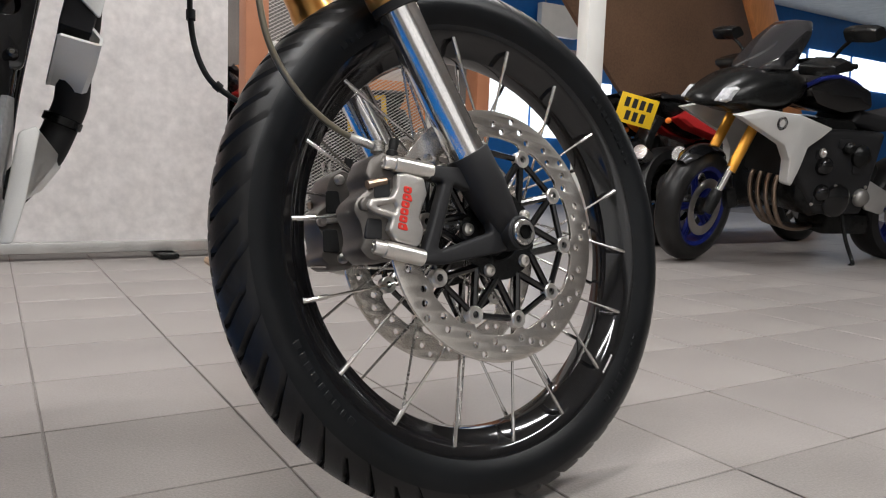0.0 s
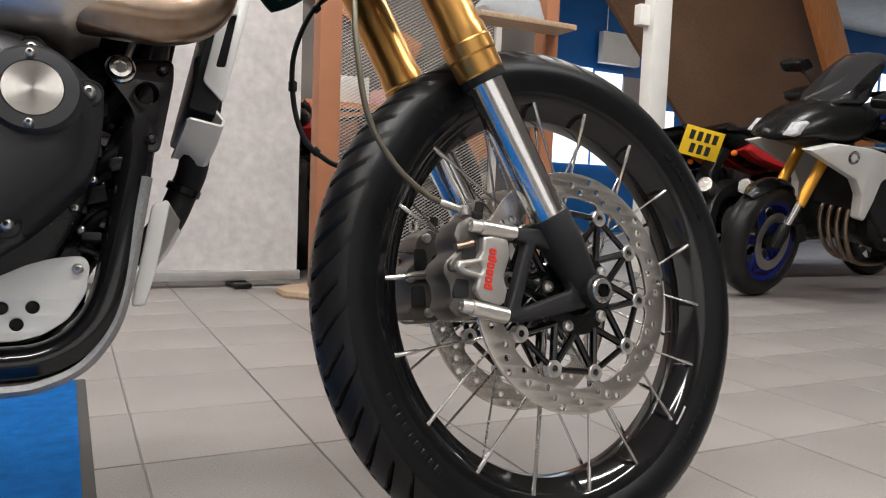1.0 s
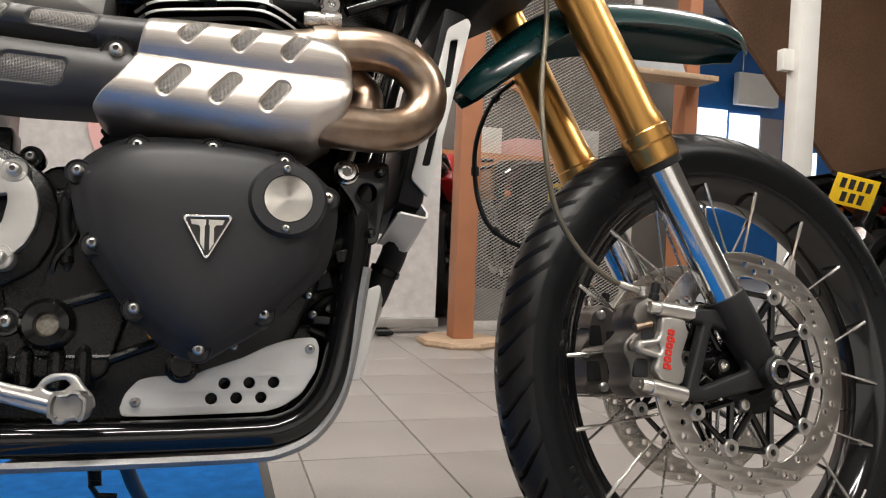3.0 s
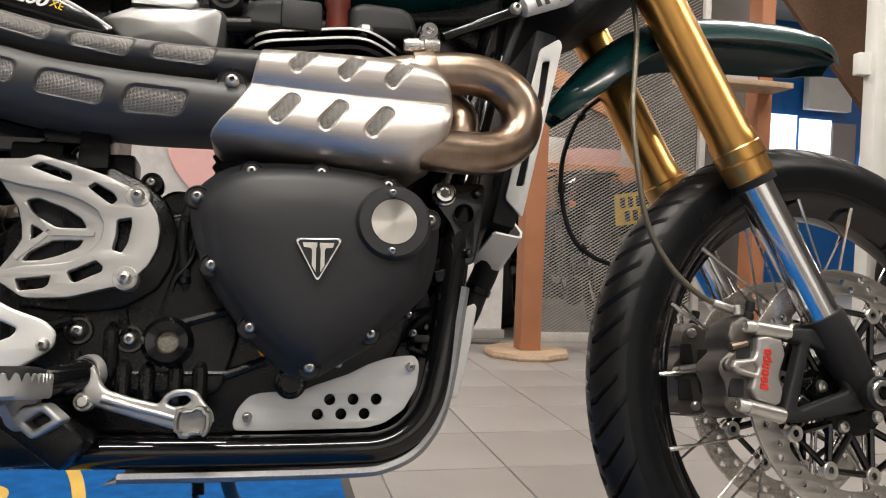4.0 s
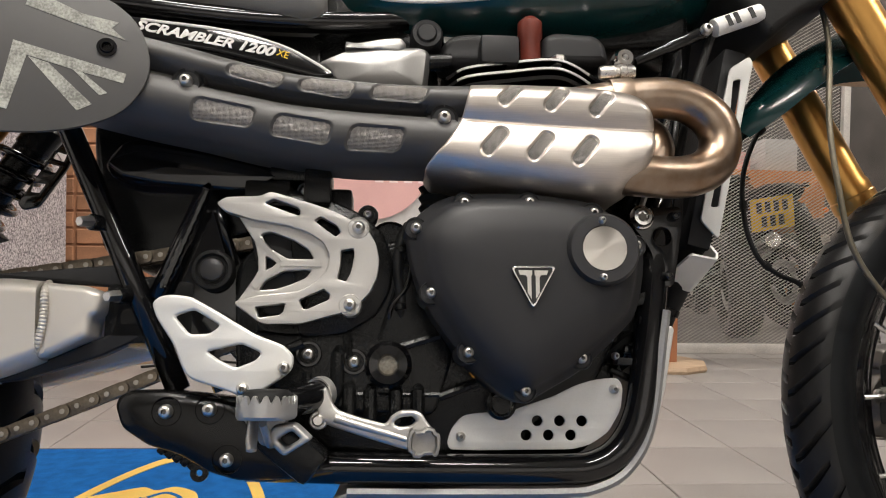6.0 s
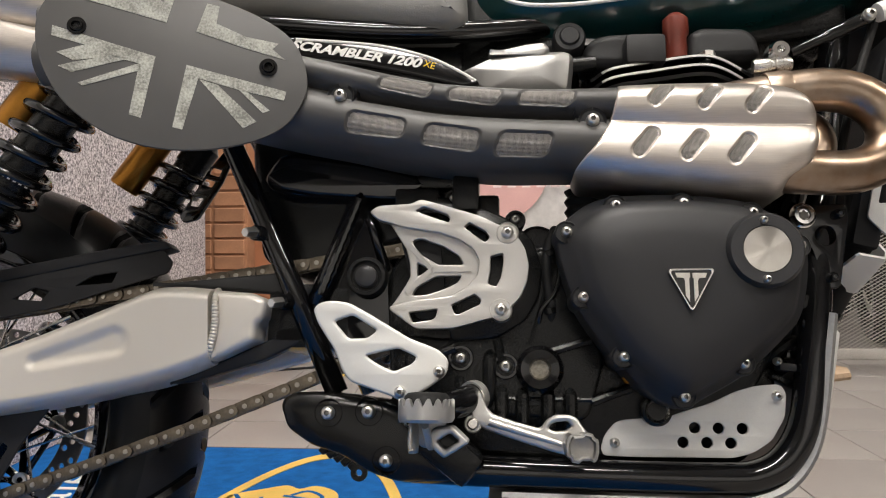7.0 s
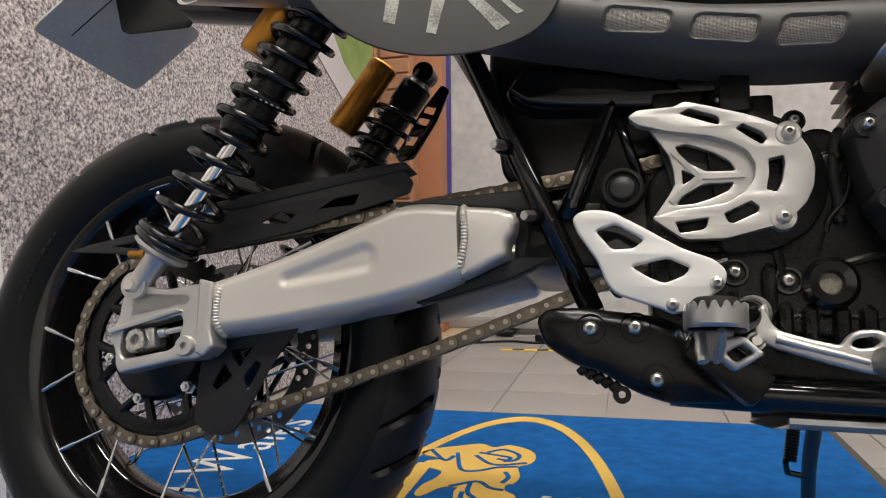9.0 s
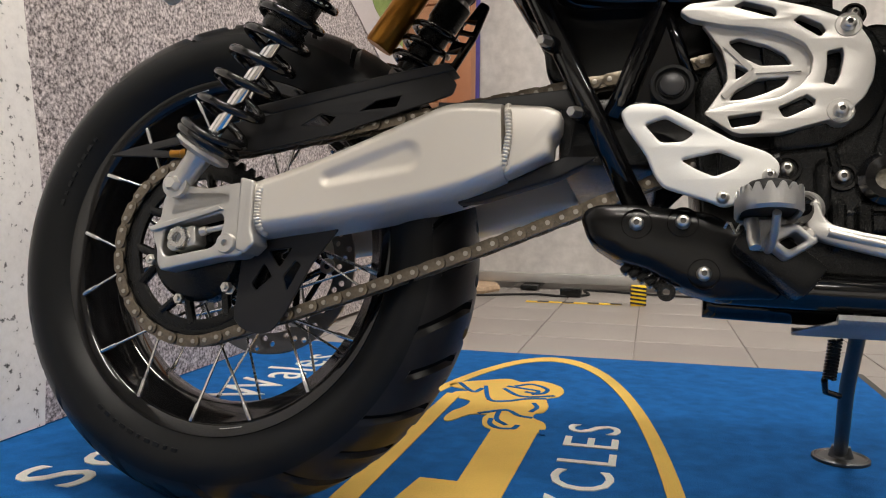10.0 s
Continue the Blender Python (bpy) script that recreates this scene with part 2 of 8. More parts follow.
material("mat_white", (0.6, 0.6, 0.55), 0.95, vary=0.12, scale=30, bump=1.0, fine=700, rough_vary=0.04)
material("mat_rubber", (0.05, 0.048, 0.046), 0.8, bump=0.3)
material("banner", (0.78, 0.755, 0.74), 0.5, vary=0.09, scale=22, bump=1.0, fine=28)
material("banner_pink", (0.62, 0.36, 0.34), 0.5, vary=0.05)


def speckled(key, stops, scale, detail=3.0, rough=0.6):
    """A printed speckle: noise through colour stops of (place, colour)."""
    m = bpy.data.materials.new(key)
    m.use_nodes = True
    n, link = m.node_tree.nodes, m.node_tree.links.new
    co, tx, rp = n.new("ShaderNodeTexCoord"), n.new("ShaderNodeTexNoise"), n.new("ShaderNodeValToRGB")
    tx.inputs["Scale"].default_value, tx.inputs["Detail"].default_value, tx.inputs["Roughness"].default_value = scale, detail, 0.65
    link(co.outputs["Object"], tx.inputs["Vector"])
    link(tx.outputs["Fac"], rp.inputs["Fac"])
    e = rp.color_ramp.elements
    while len(e) < len(stops):
        e.new(0.5)
    for q, (at, c) in zip(e, stops):
        q.position, q.color = at, (*c, 1)
    link(rp.outputs["Color"], n["Principled BSDF"].inputs["Base Color"])
    n["Principled BSDF"].inputs["Roughness"].default_value = rough
    M[key] = m


speckled("granite", ((0.34, (0.05, 0.042, 0.045)), (0.44, (0.23, 0.2, 0.205)), (0.54, (0.45, 0.405, 0.41)), (0.68, (0.76, 0.70, 0.70))), 150)
speckled("speckle", ((0.30, (0.05, 0.05, 0.05)), (0.36, (0.3, 0.29, 0.28)), (0.39, (0.72, 0.70, 0.68)), (0.6, (0.78, 0.76, 0.74))), 55)
material("brown_post", (0.36, 0.15, 0.075), 0.5, vary=0.08, bump=0.1)
material("brown_board", (0.15, 0.085, 0.05), 0.65, vary=0.15, scale=10, bump=0.2, fine=60)
material("wood", (0.42, 0.3, 0.2), 0.55, vary=0.15, stretch=(1, 8, 1), bump=0.2, fine=60)
material("orange_wood", (0.5, 0.2, 0.07), 0.5, vary=0.12, stretch=(1, 1, 0.15), fine=60)
material("brick", (0.36, 0.17, 0.09), 0.8, vary=0.2, scale=60, bump=0.5, random_tone=0.2)
material("peg_metal", (0.33, 0.32, 0.305), 0.4, 0.8, vary=0.12, scale=60, bump=0.2, fine=1200)
material("white_paint", (0.78, 0.77, 0.73), 0.4, vary=0.04)
material("grey_wall", (0.5, 0.49, 0.48), 0.7, vary=0.05, scale=5)
material("blue_wall", (0.01, 0.13, 0.42), 0.4)
material("ceiling_tile", (0.7, 0.69, 0.66), 0.8)
material("mesh_steel", (0.52, 0.49, 0.455), 0.5, 0.2, vary=0.15)
material("plate_yellow", (0.85, 0.55, 0.02), 0.4)
material("ink", (0.02, 0.02, 0.02), 0.5)
material("orange", (0.85, 0.2, 0.02), 0.3, coat=0.5)
material("red_paint", (0.45, 0.02, 0.02), 0.3, coat=0.5)
material("blue_rim", (0.01, 0.02, 0.18), 0.35, 0.4)
material("grey_plate", (0.5, 0.52, 0.5), 0.35, vary=0.1)
material("dark_glass", (0.02, 0.02, 0.022), 0.05, coat=0.5)


def glow(key, colour, strength):
    m = bpy.data.materials.new(key)
    m.use_nodes = True
    b = m.node_tree.nodes["Principled BSDF"]
    b.inputs["Base Color"].default_value = (0.8, 0.8, 0.8, 1)
    b.inputs["Emission Color"].default_value, b.inputs["Emission Strength"].default_value = (*colour, 1), strength
    M[key] = m


glow("tube_light", (1.0, 0.96, 0.9), 12.0)
glow("window_glow", (0.85, 0.93, 1.0), 1.6)
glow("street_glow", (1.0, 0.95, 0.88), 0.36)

# ---- the setting ----
TILE = 0.3
floor = part("floor", box(24, 16, 0.05, (5.5, 3.5, -0.029)), M["grout"], None, smooth=0)
tagged(floor, "grey-beige stone-look ceramic tile floor", "floor", kind="structure")
ceiling = part("ceiling", box(24, 16, 0.1, (5.5, 3.5, CEIL + 0.05)), M["ceiling_tile"], None, smooth=0)
tagged(ceiling, "plain white showroom ceiling", "ceiling", kind="structure")
for nm, sx, sy, x, y in (("wall_north", 24, 0.2, 5.5, 11.6), ("wall_south", 24, 0.2, 5.5, -4.6), ("wall_west", 0.2, 16, -6.6, 3.5), ("wall_east", 0.2, 16, 17.6, 3.5)):
    w = part(nm, box(sx, sy, CEIL, (x, y, CEIL / 2)), M["grey_wall"], None, smooth=0)
    tagged(w, "plain light grey showroom wall", "wall", kind="structure")

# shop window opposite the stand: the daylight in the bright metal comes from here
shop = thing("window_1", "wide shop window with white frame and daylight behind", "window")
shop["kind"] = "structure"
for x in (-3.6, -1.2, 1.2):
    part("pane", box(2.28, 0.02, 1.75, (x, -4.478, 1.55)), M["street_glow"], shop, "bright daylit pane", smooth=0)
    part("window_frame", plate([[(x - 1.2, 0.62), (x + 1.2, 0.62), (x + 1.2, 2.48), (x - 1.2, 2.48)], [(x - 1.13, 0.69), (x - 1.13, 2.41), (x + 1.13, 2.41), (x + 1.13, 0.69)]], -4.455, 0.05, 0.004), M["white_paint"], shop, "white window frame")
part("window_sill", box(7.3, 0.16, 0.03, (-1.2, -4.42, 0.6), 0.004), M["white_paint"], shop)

# ceiling lights
for k, (x, y, ry) in enumerate(((-0.5, -1.9, 0), (-0.5, -0.4, 0), (2.4, -1.2, 0), (-0.5, 1.6, 0), (2.4, 1.6, 0), (1.0, 4.5, 0), (5.0, 4.2, 0), (11.0, 3.0, 0))):
    lamp = thing("ceiling_light", "long white fluorescent ceiling light", "ceiling light", pose(x, y, CEIL - 0.04), "ceiling lights")
    part("housing", box(1.5, 0.2, 0.05, (0, 0, 0.01), 0.008), M["white_paint"], lamp)
    part("diffuser", box(1.46, 0.15, 0.03, (0, 0, -0.03), 0.01), M["tube_light"], lamp)
    area_lamp("ceiling_lamp", (x, y, CEIL - 0.12), (x, y, 0), 1.45, 0.16, 52, (1.0, 0.968, 0.93))

# ---- mat ----
mat = part("floor_mat", box(2.4, 3.0, 0.006, (-1.275, -0.303, 0.003), 0.002), M["mat_rubber"], None)
tagged(mat, "blue pile floor mat with yellow ring, logo and white lettering", "floor mat")
part("carpet", box(2.36, 2.96, 0.006, (-1.275, -0.303, 0.0068), 0.0025), M["mat_blue"], mat, "blue carpet pile")


def flat_shape(outlines, z, thick=0.0016):
    """A flat shape on the ground from (x, y) outlines."""
    bm = plate(outlines, 0, thick)
    bmesh.ops.transform(bm, matrix=Matrix(((1, 0, 0, 0), (0, 0, 1, 0), (0, 1, 0, z), (0, 0, 0, 1))), verts=bm.verts)
    bmesh.ops.recalc_face_normals(bm, faces=bm.faces)
    return bm


def ellipse(cx, cy, a, b, n=72, t0=0.0, t1=2 * math.pi):
    return [(cx + a * math.cos(t0 + (t1 - t0) * k / n), cy + b * math.sin(t0 + (t1 - t0) * k / n)) for k in range(n)]


ZM = 0.0104
part("ring", flat_shape([ellipse(-0.787, -0.3, 0.304, 1.443, 120), ellipse(-0.787, -0.3, 0.279, 1.394, 120)], ZM), M["mat_yellow"], mat, "yellow oval ring")
def shape(name, pts, label):
    part(name, flat_shape([[(q.x, q.y) for q in spline([(a, b, 0) for a, b in pts], 5, True)]], ZM), M["mat_yellow"], mat, label)


shape("emblem_body", [(-0.968, 0.782), (-0.956, 0.818), (-0.905, 0.853), (-0.859, 0.879), (-0.826, 0.858), (-0.793, 0.88), (-0.746, 0.849), (-0.728, 0.801), (-0.735, 0.756), (-0.755, 0.732), (-0.744, 0.677), (-0.748, 0.634), (-0.762, 0.62), (-0.759, 0.59), (-0.738, 0.567), (-0.73, 0.532), (-0.743, 0.502), (-0.781, 0.493), (-0.817, 0.502), (-0.839, 0.523), (-0.849, 0.568), (-0.847, 0.589), (-0.877, 0.581), (-0.901, 0.532), (-0.916, 0.542), (-0.914, 0.593), (-0.901, 0.628), (-0.899, 0.674), (-0.939, 0.699), (-0.945, 0.735), (-0.918, 0.754)], "yellow motorcycle emblem")
for line in [[(-0.894, 0.8), (-0.864, 0.694), (-0.83, 0.69), (-0.795, 0.718), (-0.755, 0.732)], [(-0.852, 0.789), (-0.816, 0.741), (-0.785, 0.737), (-0.742, 0.759)], [(-0.849, 0.811), (-0.809, 0.799), (-0.78, 0.788), (-0.784, 0.769), (-0.805, 0.774)], [(-0.833, 0.815), (-0.802, 0.842), (-0.765, 0.81), (-0.767, 0.773), (-0.789, 0.758)], [(-0.863, 0.591), (-0.818, 0.627), (-0.788, 0.597), (-0.762, 0.59)], [(-0.833, 0.566), (-0.829, 0.535), (-0.81, 0.512), (-0.785, 0.515), (-0.78, 0.538)], [(-0.829, 0.62), (-0.823, 0.565), (-0.8, 0.533)], [(-0.775, 0.692), (-0.764, 0.662), (-0.771, 0.628)], [(-0.955, 0.813), (-0.909, 0.744), (-0.896, 0.778)], [(-0.735, 0.522), (-0.73, 0.494)]]:
    pts_ = spline([(a, b, 0) for a, b in line], 5)
    rows = [(p, (pts_[min(k + 1, len(pts_) - 1)] - pts_[max(k - 1, 0)]).normalized()) for k, p in enumerate(pts_)]
    left = [(p.x - d.y * 0.0045, p.y + d.x * 0.0045) for p, d in rows]
    right = [(p.x + d.y * 0.0045, p.y - d.x * 0.0045) for p, d in rows]
    part("emblem_line", flat_shape([left + right[::-1]], ZM + 0.0012, 0.001), M["mat_blue"], mat, "thin blue line in the emblem")
part("emblem_bar", flat_shape([[(-0.82, 0.51), (-0.74, 0.51), (-0.748, 0.0), (-0.9, 0.0), (-0.87, 0.25), (-0.815, 0.25)]], ZM + 0.0005), M["mat_yellow"], mat, "yellow emblem bar")
part("emblem_bar", flat_shape([[(-0.958, 0.72), (-0.928, 0.72), (-0.925, -0.1), (-0.965, -0.1)]], ZM + 0.0005), M["mat_yellow"], mat, "yellow emblem bar")
letters("CYCLES", 0.128, 0.0008, M["mat_white"], "lettering", mat, pose(-0.643, 0.322, ZM, 0, 0, 90), "white woven letters", spacing=1.25)
letters("South Wales", 0.165, 0.0008, M["mat_white"], "lettering", mat, pose(-1.36, 0.54, ZM, 0, 0, 90), "white woven letters", spacing=1.1)

# ---- backdrop panel behind the rear wheel ----
panel = part("backdrop_panel", box(0.012, 2.1, 2.2, (-1.575, 1.185, 1.112)), M["granite"], None, smooth=0)
tagged(panel, "tall printed backdrop with grey granite and landscape picture", "display panel")
part("print_edge", plate([[(-0.6, 0.012), (0.3, 0.012), (0.315, 0.3), (0.3, 0.5), (0.28, 0.7), (0.26, 0.95), (0.2, 2.2), (-0.6, 2.2)]], 0, 0.003), M["speckle"], panel, "white speckled edge of the print", Matrix(((0, -1, 0, -1.567), (1, 0, 0, 0), (0, 0, 1, 0), (0, 0, 0, 1))), smooth=0)
material("print_road", (0.5, 0.46, 0.47), 0.6, vary=0.06, scale=20)
material("print_grass", (0.08, 0.16, 0.03), 0.6, vary=0.4, scale=60, second=(0.3, 0.36, 0.12))
ONP = Matrix(((0, -1, 0, -1.567), (1, 0, 0, 0), (0, 0, 1, 0), (0, 0, 0, 1)))
part("print_picture", plate([[(1.72, 1.3), (1.6, 1.12), (1.95, 0.95), (2.22, 0.8), (2.22, 1.6)]], 0, 0.003), M["print_road"], panel, "printed pale road", ONP, smooth=0)
part("print_picture", plate([[(1.78, 1.22), (1.9, 1.12), (2.05, 1.06), (2.22, 1.04), (2.22, 1.5), (1.9, 1.5)]], 0, 0.006), M["print_grass"], panel, "printed green verge", ONP, smooth=0)

# ---- brick pier and post beyond the panel ----
pier = part("brick_pier", box(0.30, 0.3, 2.2, (-1.62, 2.62, 1.1)), M["brick"], None, smooth=0)
tagged(pier, "tan brick display pier", "pier")
brick_mesh = None
for r in range(22):
    for c in range(2):
        off = 0.075 if r % 2 else 0.0
        bm = box(0.138, 0.012, 0.062, (0, 0, 0), 0.004, seg=1) if brick_mesh is None else None
        if bm is not None:
            b = part("brick", bm, M["brick"], pier, m=Matrix.Translation((-1.70 + c * 0.15, 2.466, 0.04 + r * 0.07)))
            brick_mesh = b.data
        else:
            part("brick", brick_mesh, None, pier, m=Matrix.Translation((-1.70 + c * 0.15, 2.466, 0.04 + r * 0.07)), smooth=0)


def post(x, y, h, sx=0.11, base=True):
    ob = thing("post", "brown painted steel post on a flat base", "post", pose(x, y, 0), "brown posts")
    part("shaft", box(sx, 0.1, h, (0, 0, h / 2 + 0.03), 0.004), M["brown_post"], ob)
    part("base", lathe([(0, 0.0), (0.192, 0.0), (0.197, 0.012), (0.192, 0.028), (0, 0.03)], 9, "z"), M["wood"], ob, "round worn wooden base")
    return ob


post(0.893, 2.45, 2.6, 0.096)
post(1.932, 2.32, 2.6, 0.07)
post(-1.42, 2.62, 2.4, 0.12)

# ---- white banner ----
banner = thing("banner", "wide white printed fabric banner on a low metal foot", "banner")
bm = bmesh.new()
nx, nz = 60, 30
grid = [[bm.verts.new((-1.37 + 2.25 * i / nx, 2.8 + 0.012 * noise.noise((i * 0.25, j * 0.1, 0)), 0.075 + 2.2 * j / nz)) for j in range(nz + 1)] for i in range(nx + 1)]
for i in range(nx):
    for j in range(nz):
        bm.faces.new((grid[i][j], grid[i + 1][j], grid[i + 1][j + 1], grid[i][j + 1]))
bmesh.ops.solidify(bm, geom=list(bm.faces), thickness=0.003)
part("fabric", bm, M["banner"], banner)
part("foot_rail", box(2.27, 0.09, 0.045, (-0.25, 2.8, 0.052), 0.006), M["alu_cast"], banner, "dull aluminium foot rail")
for x in (-1.1, -0.25, 0.6):
    part("foot", box(0.08, 0.26, 0.02, (x, 2.8, 0.015), 0.006), M["black_satin"], banner)
part("logo_disc", plate([circle(-0.42, 0.93, 0.30, 48)], 2.786, 0.002), M["banner_pink"], banner, "faded red printed disc", smooth=0)
material("banner_violet", (0.09, 0.07, 0.3), 0.5, vary=0.1)
part("edge_strip", plate([[(-1.425, 0.08), (-1.372, 0.08), (-1.372, 2.25), (-1.425, 2.25)]], 2.8, 0.004), M["banner_violet"], banner, "narrow violet strip at the banner's end", smooth=0)
material("faded", (0.75, 0.62, 0.6), 0.5)
for k in range(6):
    part("print_bar", box(0.04, 0.002, 0.12, (-0.37 + k * 0.068, 2.7845, 0.868)), M["faded"], banner, "faded white printed bar", smooth=0)

# ---- mesh screen ----
screen = thing("mesh_screen", "expanded metal mesh screen in a steel frame", "screen")
bm = bmesh.new()
H0 = 0.045
px, pz, th = 0.029, 0.0086, 0.0017
nxm, nzm = int(0.94 / px), int(1.97 / pz)
for j in range(nzm):
    for i in range(nxm):
        x, z = 1.02 + (i + 0.5 * (j % 2)) * px, H0 + j * pz
        for dz in (1, -1):
            a, b = Vector((x, 2.86, z)), Vector((x + px / 2, 2.86, z + dz * pz))
            n = Vector((0, 0.0026, th * 1.1))
            vs = [bm.verts.new(p) for p in (a - n, b - n, b + n, a + n)]
            bm.faces.new(vs)
bmesh.ops.solidify(bm, geom=list(bm.faces), thickness=0.002)
part("mesh", bm, M["mesh_steel"], screen, smooth=0)
for z in (0.025, 2.03):
    part("rail", box(0.98, 0.03, 0.05, (1.49, 2.86, z), 0.003), M["mesh_steel"], screen)
for x in (1.005, 1.98):
    part("upright", box(0.035, 0.03, 2.0, (x, 2.86, 1.03), 0.003), M["mesh_steel"], screen)

# ---- white pillar, sloping board and blue window wall ----
pillar = part("white_pillar", box(0.145, 0.10, CEIL, (3.268, 3.05, CEIL / 2), 0.006), M["white_paint"], None)
tagged(pillar, "white painted square steel pillar", "pillar")
part("socket_box", box(0.08, 0.06, 0.13, (3.156, 3.07, 1.64), 0.006), M["white_paint"], pillar)
board = thing("sloping_board", "brown sloping board under a staircase", "board")
part("panel", plate([[(2.6, 2.75), (3.8, 1.5), (4.35, 0.95), (5.4, 0.2), (6.85, 0.2), (5.2, 2.9), (2.6, 2.9)]], 3.75, 0.04, 0.004), M["brown_board"], board)
part("stringer", box(0.3, 0.06, 3.4, (5.6, 3.45, 1.6), 0.004, rot=pose(0, 0, 0, 0, -30, 0)), M["orange_wood"], board, "orange wooden stringer")
blue = thing("window_wall", "blue framed shop window wall with bright daylight", "window")
part("wall", box(15.4, 0.1, CEIL, (9.8, 7.4, CEIL / 2)), M["blue_wall"], blue, smooth=0)
# panes beyond x 9 are added glowing stand-ins for white racking
for x0, x1, z0, z1 in ((5.2, 6.05, 0.9, 2.15), (6.1, 6.55, 0.9, 2.12), (7.0, 7.5, 0.7, 1.7), (9.6, 11.9, 2.0, 2.6), (12.0, 13.2, 2.15, 2.7), (13.3, 15.4, 2.15, 2.7)):
    part("pane", box(x1 - x0, 0.02, z1 - z0, ((x0 + x1) / 2, 7.335, (z0 + z1) / 2)), M["window_glow"], blue, "bright window pane, beyond x 9 a glowing stand-in for white racking", smooth=0)
part("poster", box(0.34, 0.02, 0.95, (6.74, 7.33, 1.62)), M["granite"], blue, "dark patterned poster", smooth=0)
sign = part("hanging_sign", box(0.62, 0.1, 0.40, (6.37, 7.2, 2.41), 0.01), M["white_paint"], None)
for x in (6.15, 6.6):
    part("hanger", rod([(0, 0), (0.008, 0), (0.008, 1), (0, 1)], (x, 7.2, 2.6), (x, 7.2, CEIL + 0.01), 8), M["steel"], sign)
tagged(sign, "plain white sign hung in front of the blue wall", "sign")

# ---- dim store wall behind the mesh ----
material("store_wall", (0.11, 0.098, 0.09), 0.7, vary=0.35, scale=8)
store = part("store_wall", box(4.2, 0.1, CEIL, (1.95, 5.4, CEIL / 2)), M["store_wall"], None, smooth=0)
tagged(store, "dim brown-grey partition wall of the store", "wall", kind="structure")
rail_ = part("wooden_rail", box(1.9, 0.06, 0.16, (1.75, 5.315, 2.05), 0.006), M["orange_wood"], None)
rail_.data.transform(Matrix.Translation((1.75, 5.315, 2.05)) @ Matrix.Rotation(radians(24), 4, "Y") @ Matrix.Translation((-1.75, -5.315, -2.05)))
tagged(rail_, "orange-brown wooden stair rail behind the mesh", "rail")
bench = part("wooden_counter", box(1.5, 0.5, 0.34, (2.15, 4.75, 0.92), 0.006), M["orange_wood"], None)
tagged(bench, "orange-brown wooden counter behind the mesh", "counter")
for x in (1.5, 2.8):
    part("leg", box(0.08, 0.45, 0.75, (x, 4.75, 0.375), 0.004), M["orange_wood"], bench)
for k, (x, y, z, a, b, c, key) in enumerate(((1.75, 4.7, 1.19, 0.3, 0.25, 0.2, "white_paint"), (2.2, 4.75, 1.16, 0.35, 0.3, 0.14, "banner_pink"), (2.6, 4.7, 1.21, 0.25, 0.25, 0.24, "grey_wall"))):
    bx = part("carton", box(a, b, c, (x, y, z), 0.006), M[key], None)
    tagged(bx, "closed cardboard carton on the wooden counter", "carton", "cartons on the counter")


# ---- the motorcycle ----
bike = thing("motorcycle", "dark green and black scrambler motorcycle leaning on its side stand", "motorcycle", BIKE)


def tyre_mesh(R, half, bead, pitch, shear, depth=0.006, square=1.0, cols=16, cut=(3, 4, 5)):
    """A tyre with slanted tread grooves: R outer radius, half its half width, bead radius."""
    bm = bmesh.new()
    top = 20
    n = pitch * cols
    prof = []
    for k in range(2 * top + 1):
        a = -1 + k / top
        s = abs(a)
        drop = (R - bead) * 0.62
        if s < 0.72:
            ang = s / 0.72 * radians(90)
            r = R - drop * (1 - math.cos(ang) ** square)
            y = half * math.sin(ang) ** (0.92 if square < 1 else 1)
        else:
            u = (s - 0.72) / 0.28
            r = R - drop + (bead - R + drop) * u
            y = half + (half * 0.74 - half) * u ** 1.6
        prof.append((r, math.copysign(y, a) if a else 0.0, s))

    def groove(i, k):
        s, left = prof[k][2], prof[k][1] < 0
        block = (i // cols) % 2
        ph = i % cols if left else (i + cols // 2) % cols
        return ph in cut and 0.04 < s < (0.53 if block else 0.44)
    rings = []
    for i in range(n):
        ring = []
        for k, (r, y, s) in enumerate(prof):
            th = 2 * math.pi * (i / n) + shear * (s ** 1.35) * 2 * math.pi / pitch
            rr = r - (depth if groove(i, k) else 0.0)
            ring.append(bm.verts.new((rr * math.cos(th), y, rr * math.sin(th))))
        rings.append(ring)
    for i in range(n):
        a, b = rings[i], rings[(i + 1) % n]
        for k in range(2 * top):
            f = bm.faces.new((a[k], a[k + 1], b[k + 1], b[k]))
            # groove floors take the near-black tone, shade put into the colour
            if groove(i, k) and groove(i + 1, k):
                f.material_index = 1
            elif min(prof[k][2], prof[k + 1][2]) > 0.54:
                f.material_index = 2
    last = 2 * top
    turn = shear * 2 * math.pi / pitch
    inner = [[bm.verts.new(((bead - 0.004) * math.cos(2 * math.pi * i / n + turn), y, (bead - 0.004) * math.sin(2 * math.pi * i / n + turn))) for y in (-half * 0.5, half * 0.5)] for i in range(n)]
    for i in range(n):
        j = (i + 1) % n
        bm.faces.new((rings[i][last], inner[i][1], inner[j][1], rings[j][last]))
        bm.faces.new((inner[i][0], rings[i][0], rings[j][0], inner[j][0]))
        bm.faces.new((inner[i][1], inner[i][0], inner[j][0], inner[j][1]))
    bmesh.ops.recalc_face_normals(bm, faces=bm.faces)
    return bm


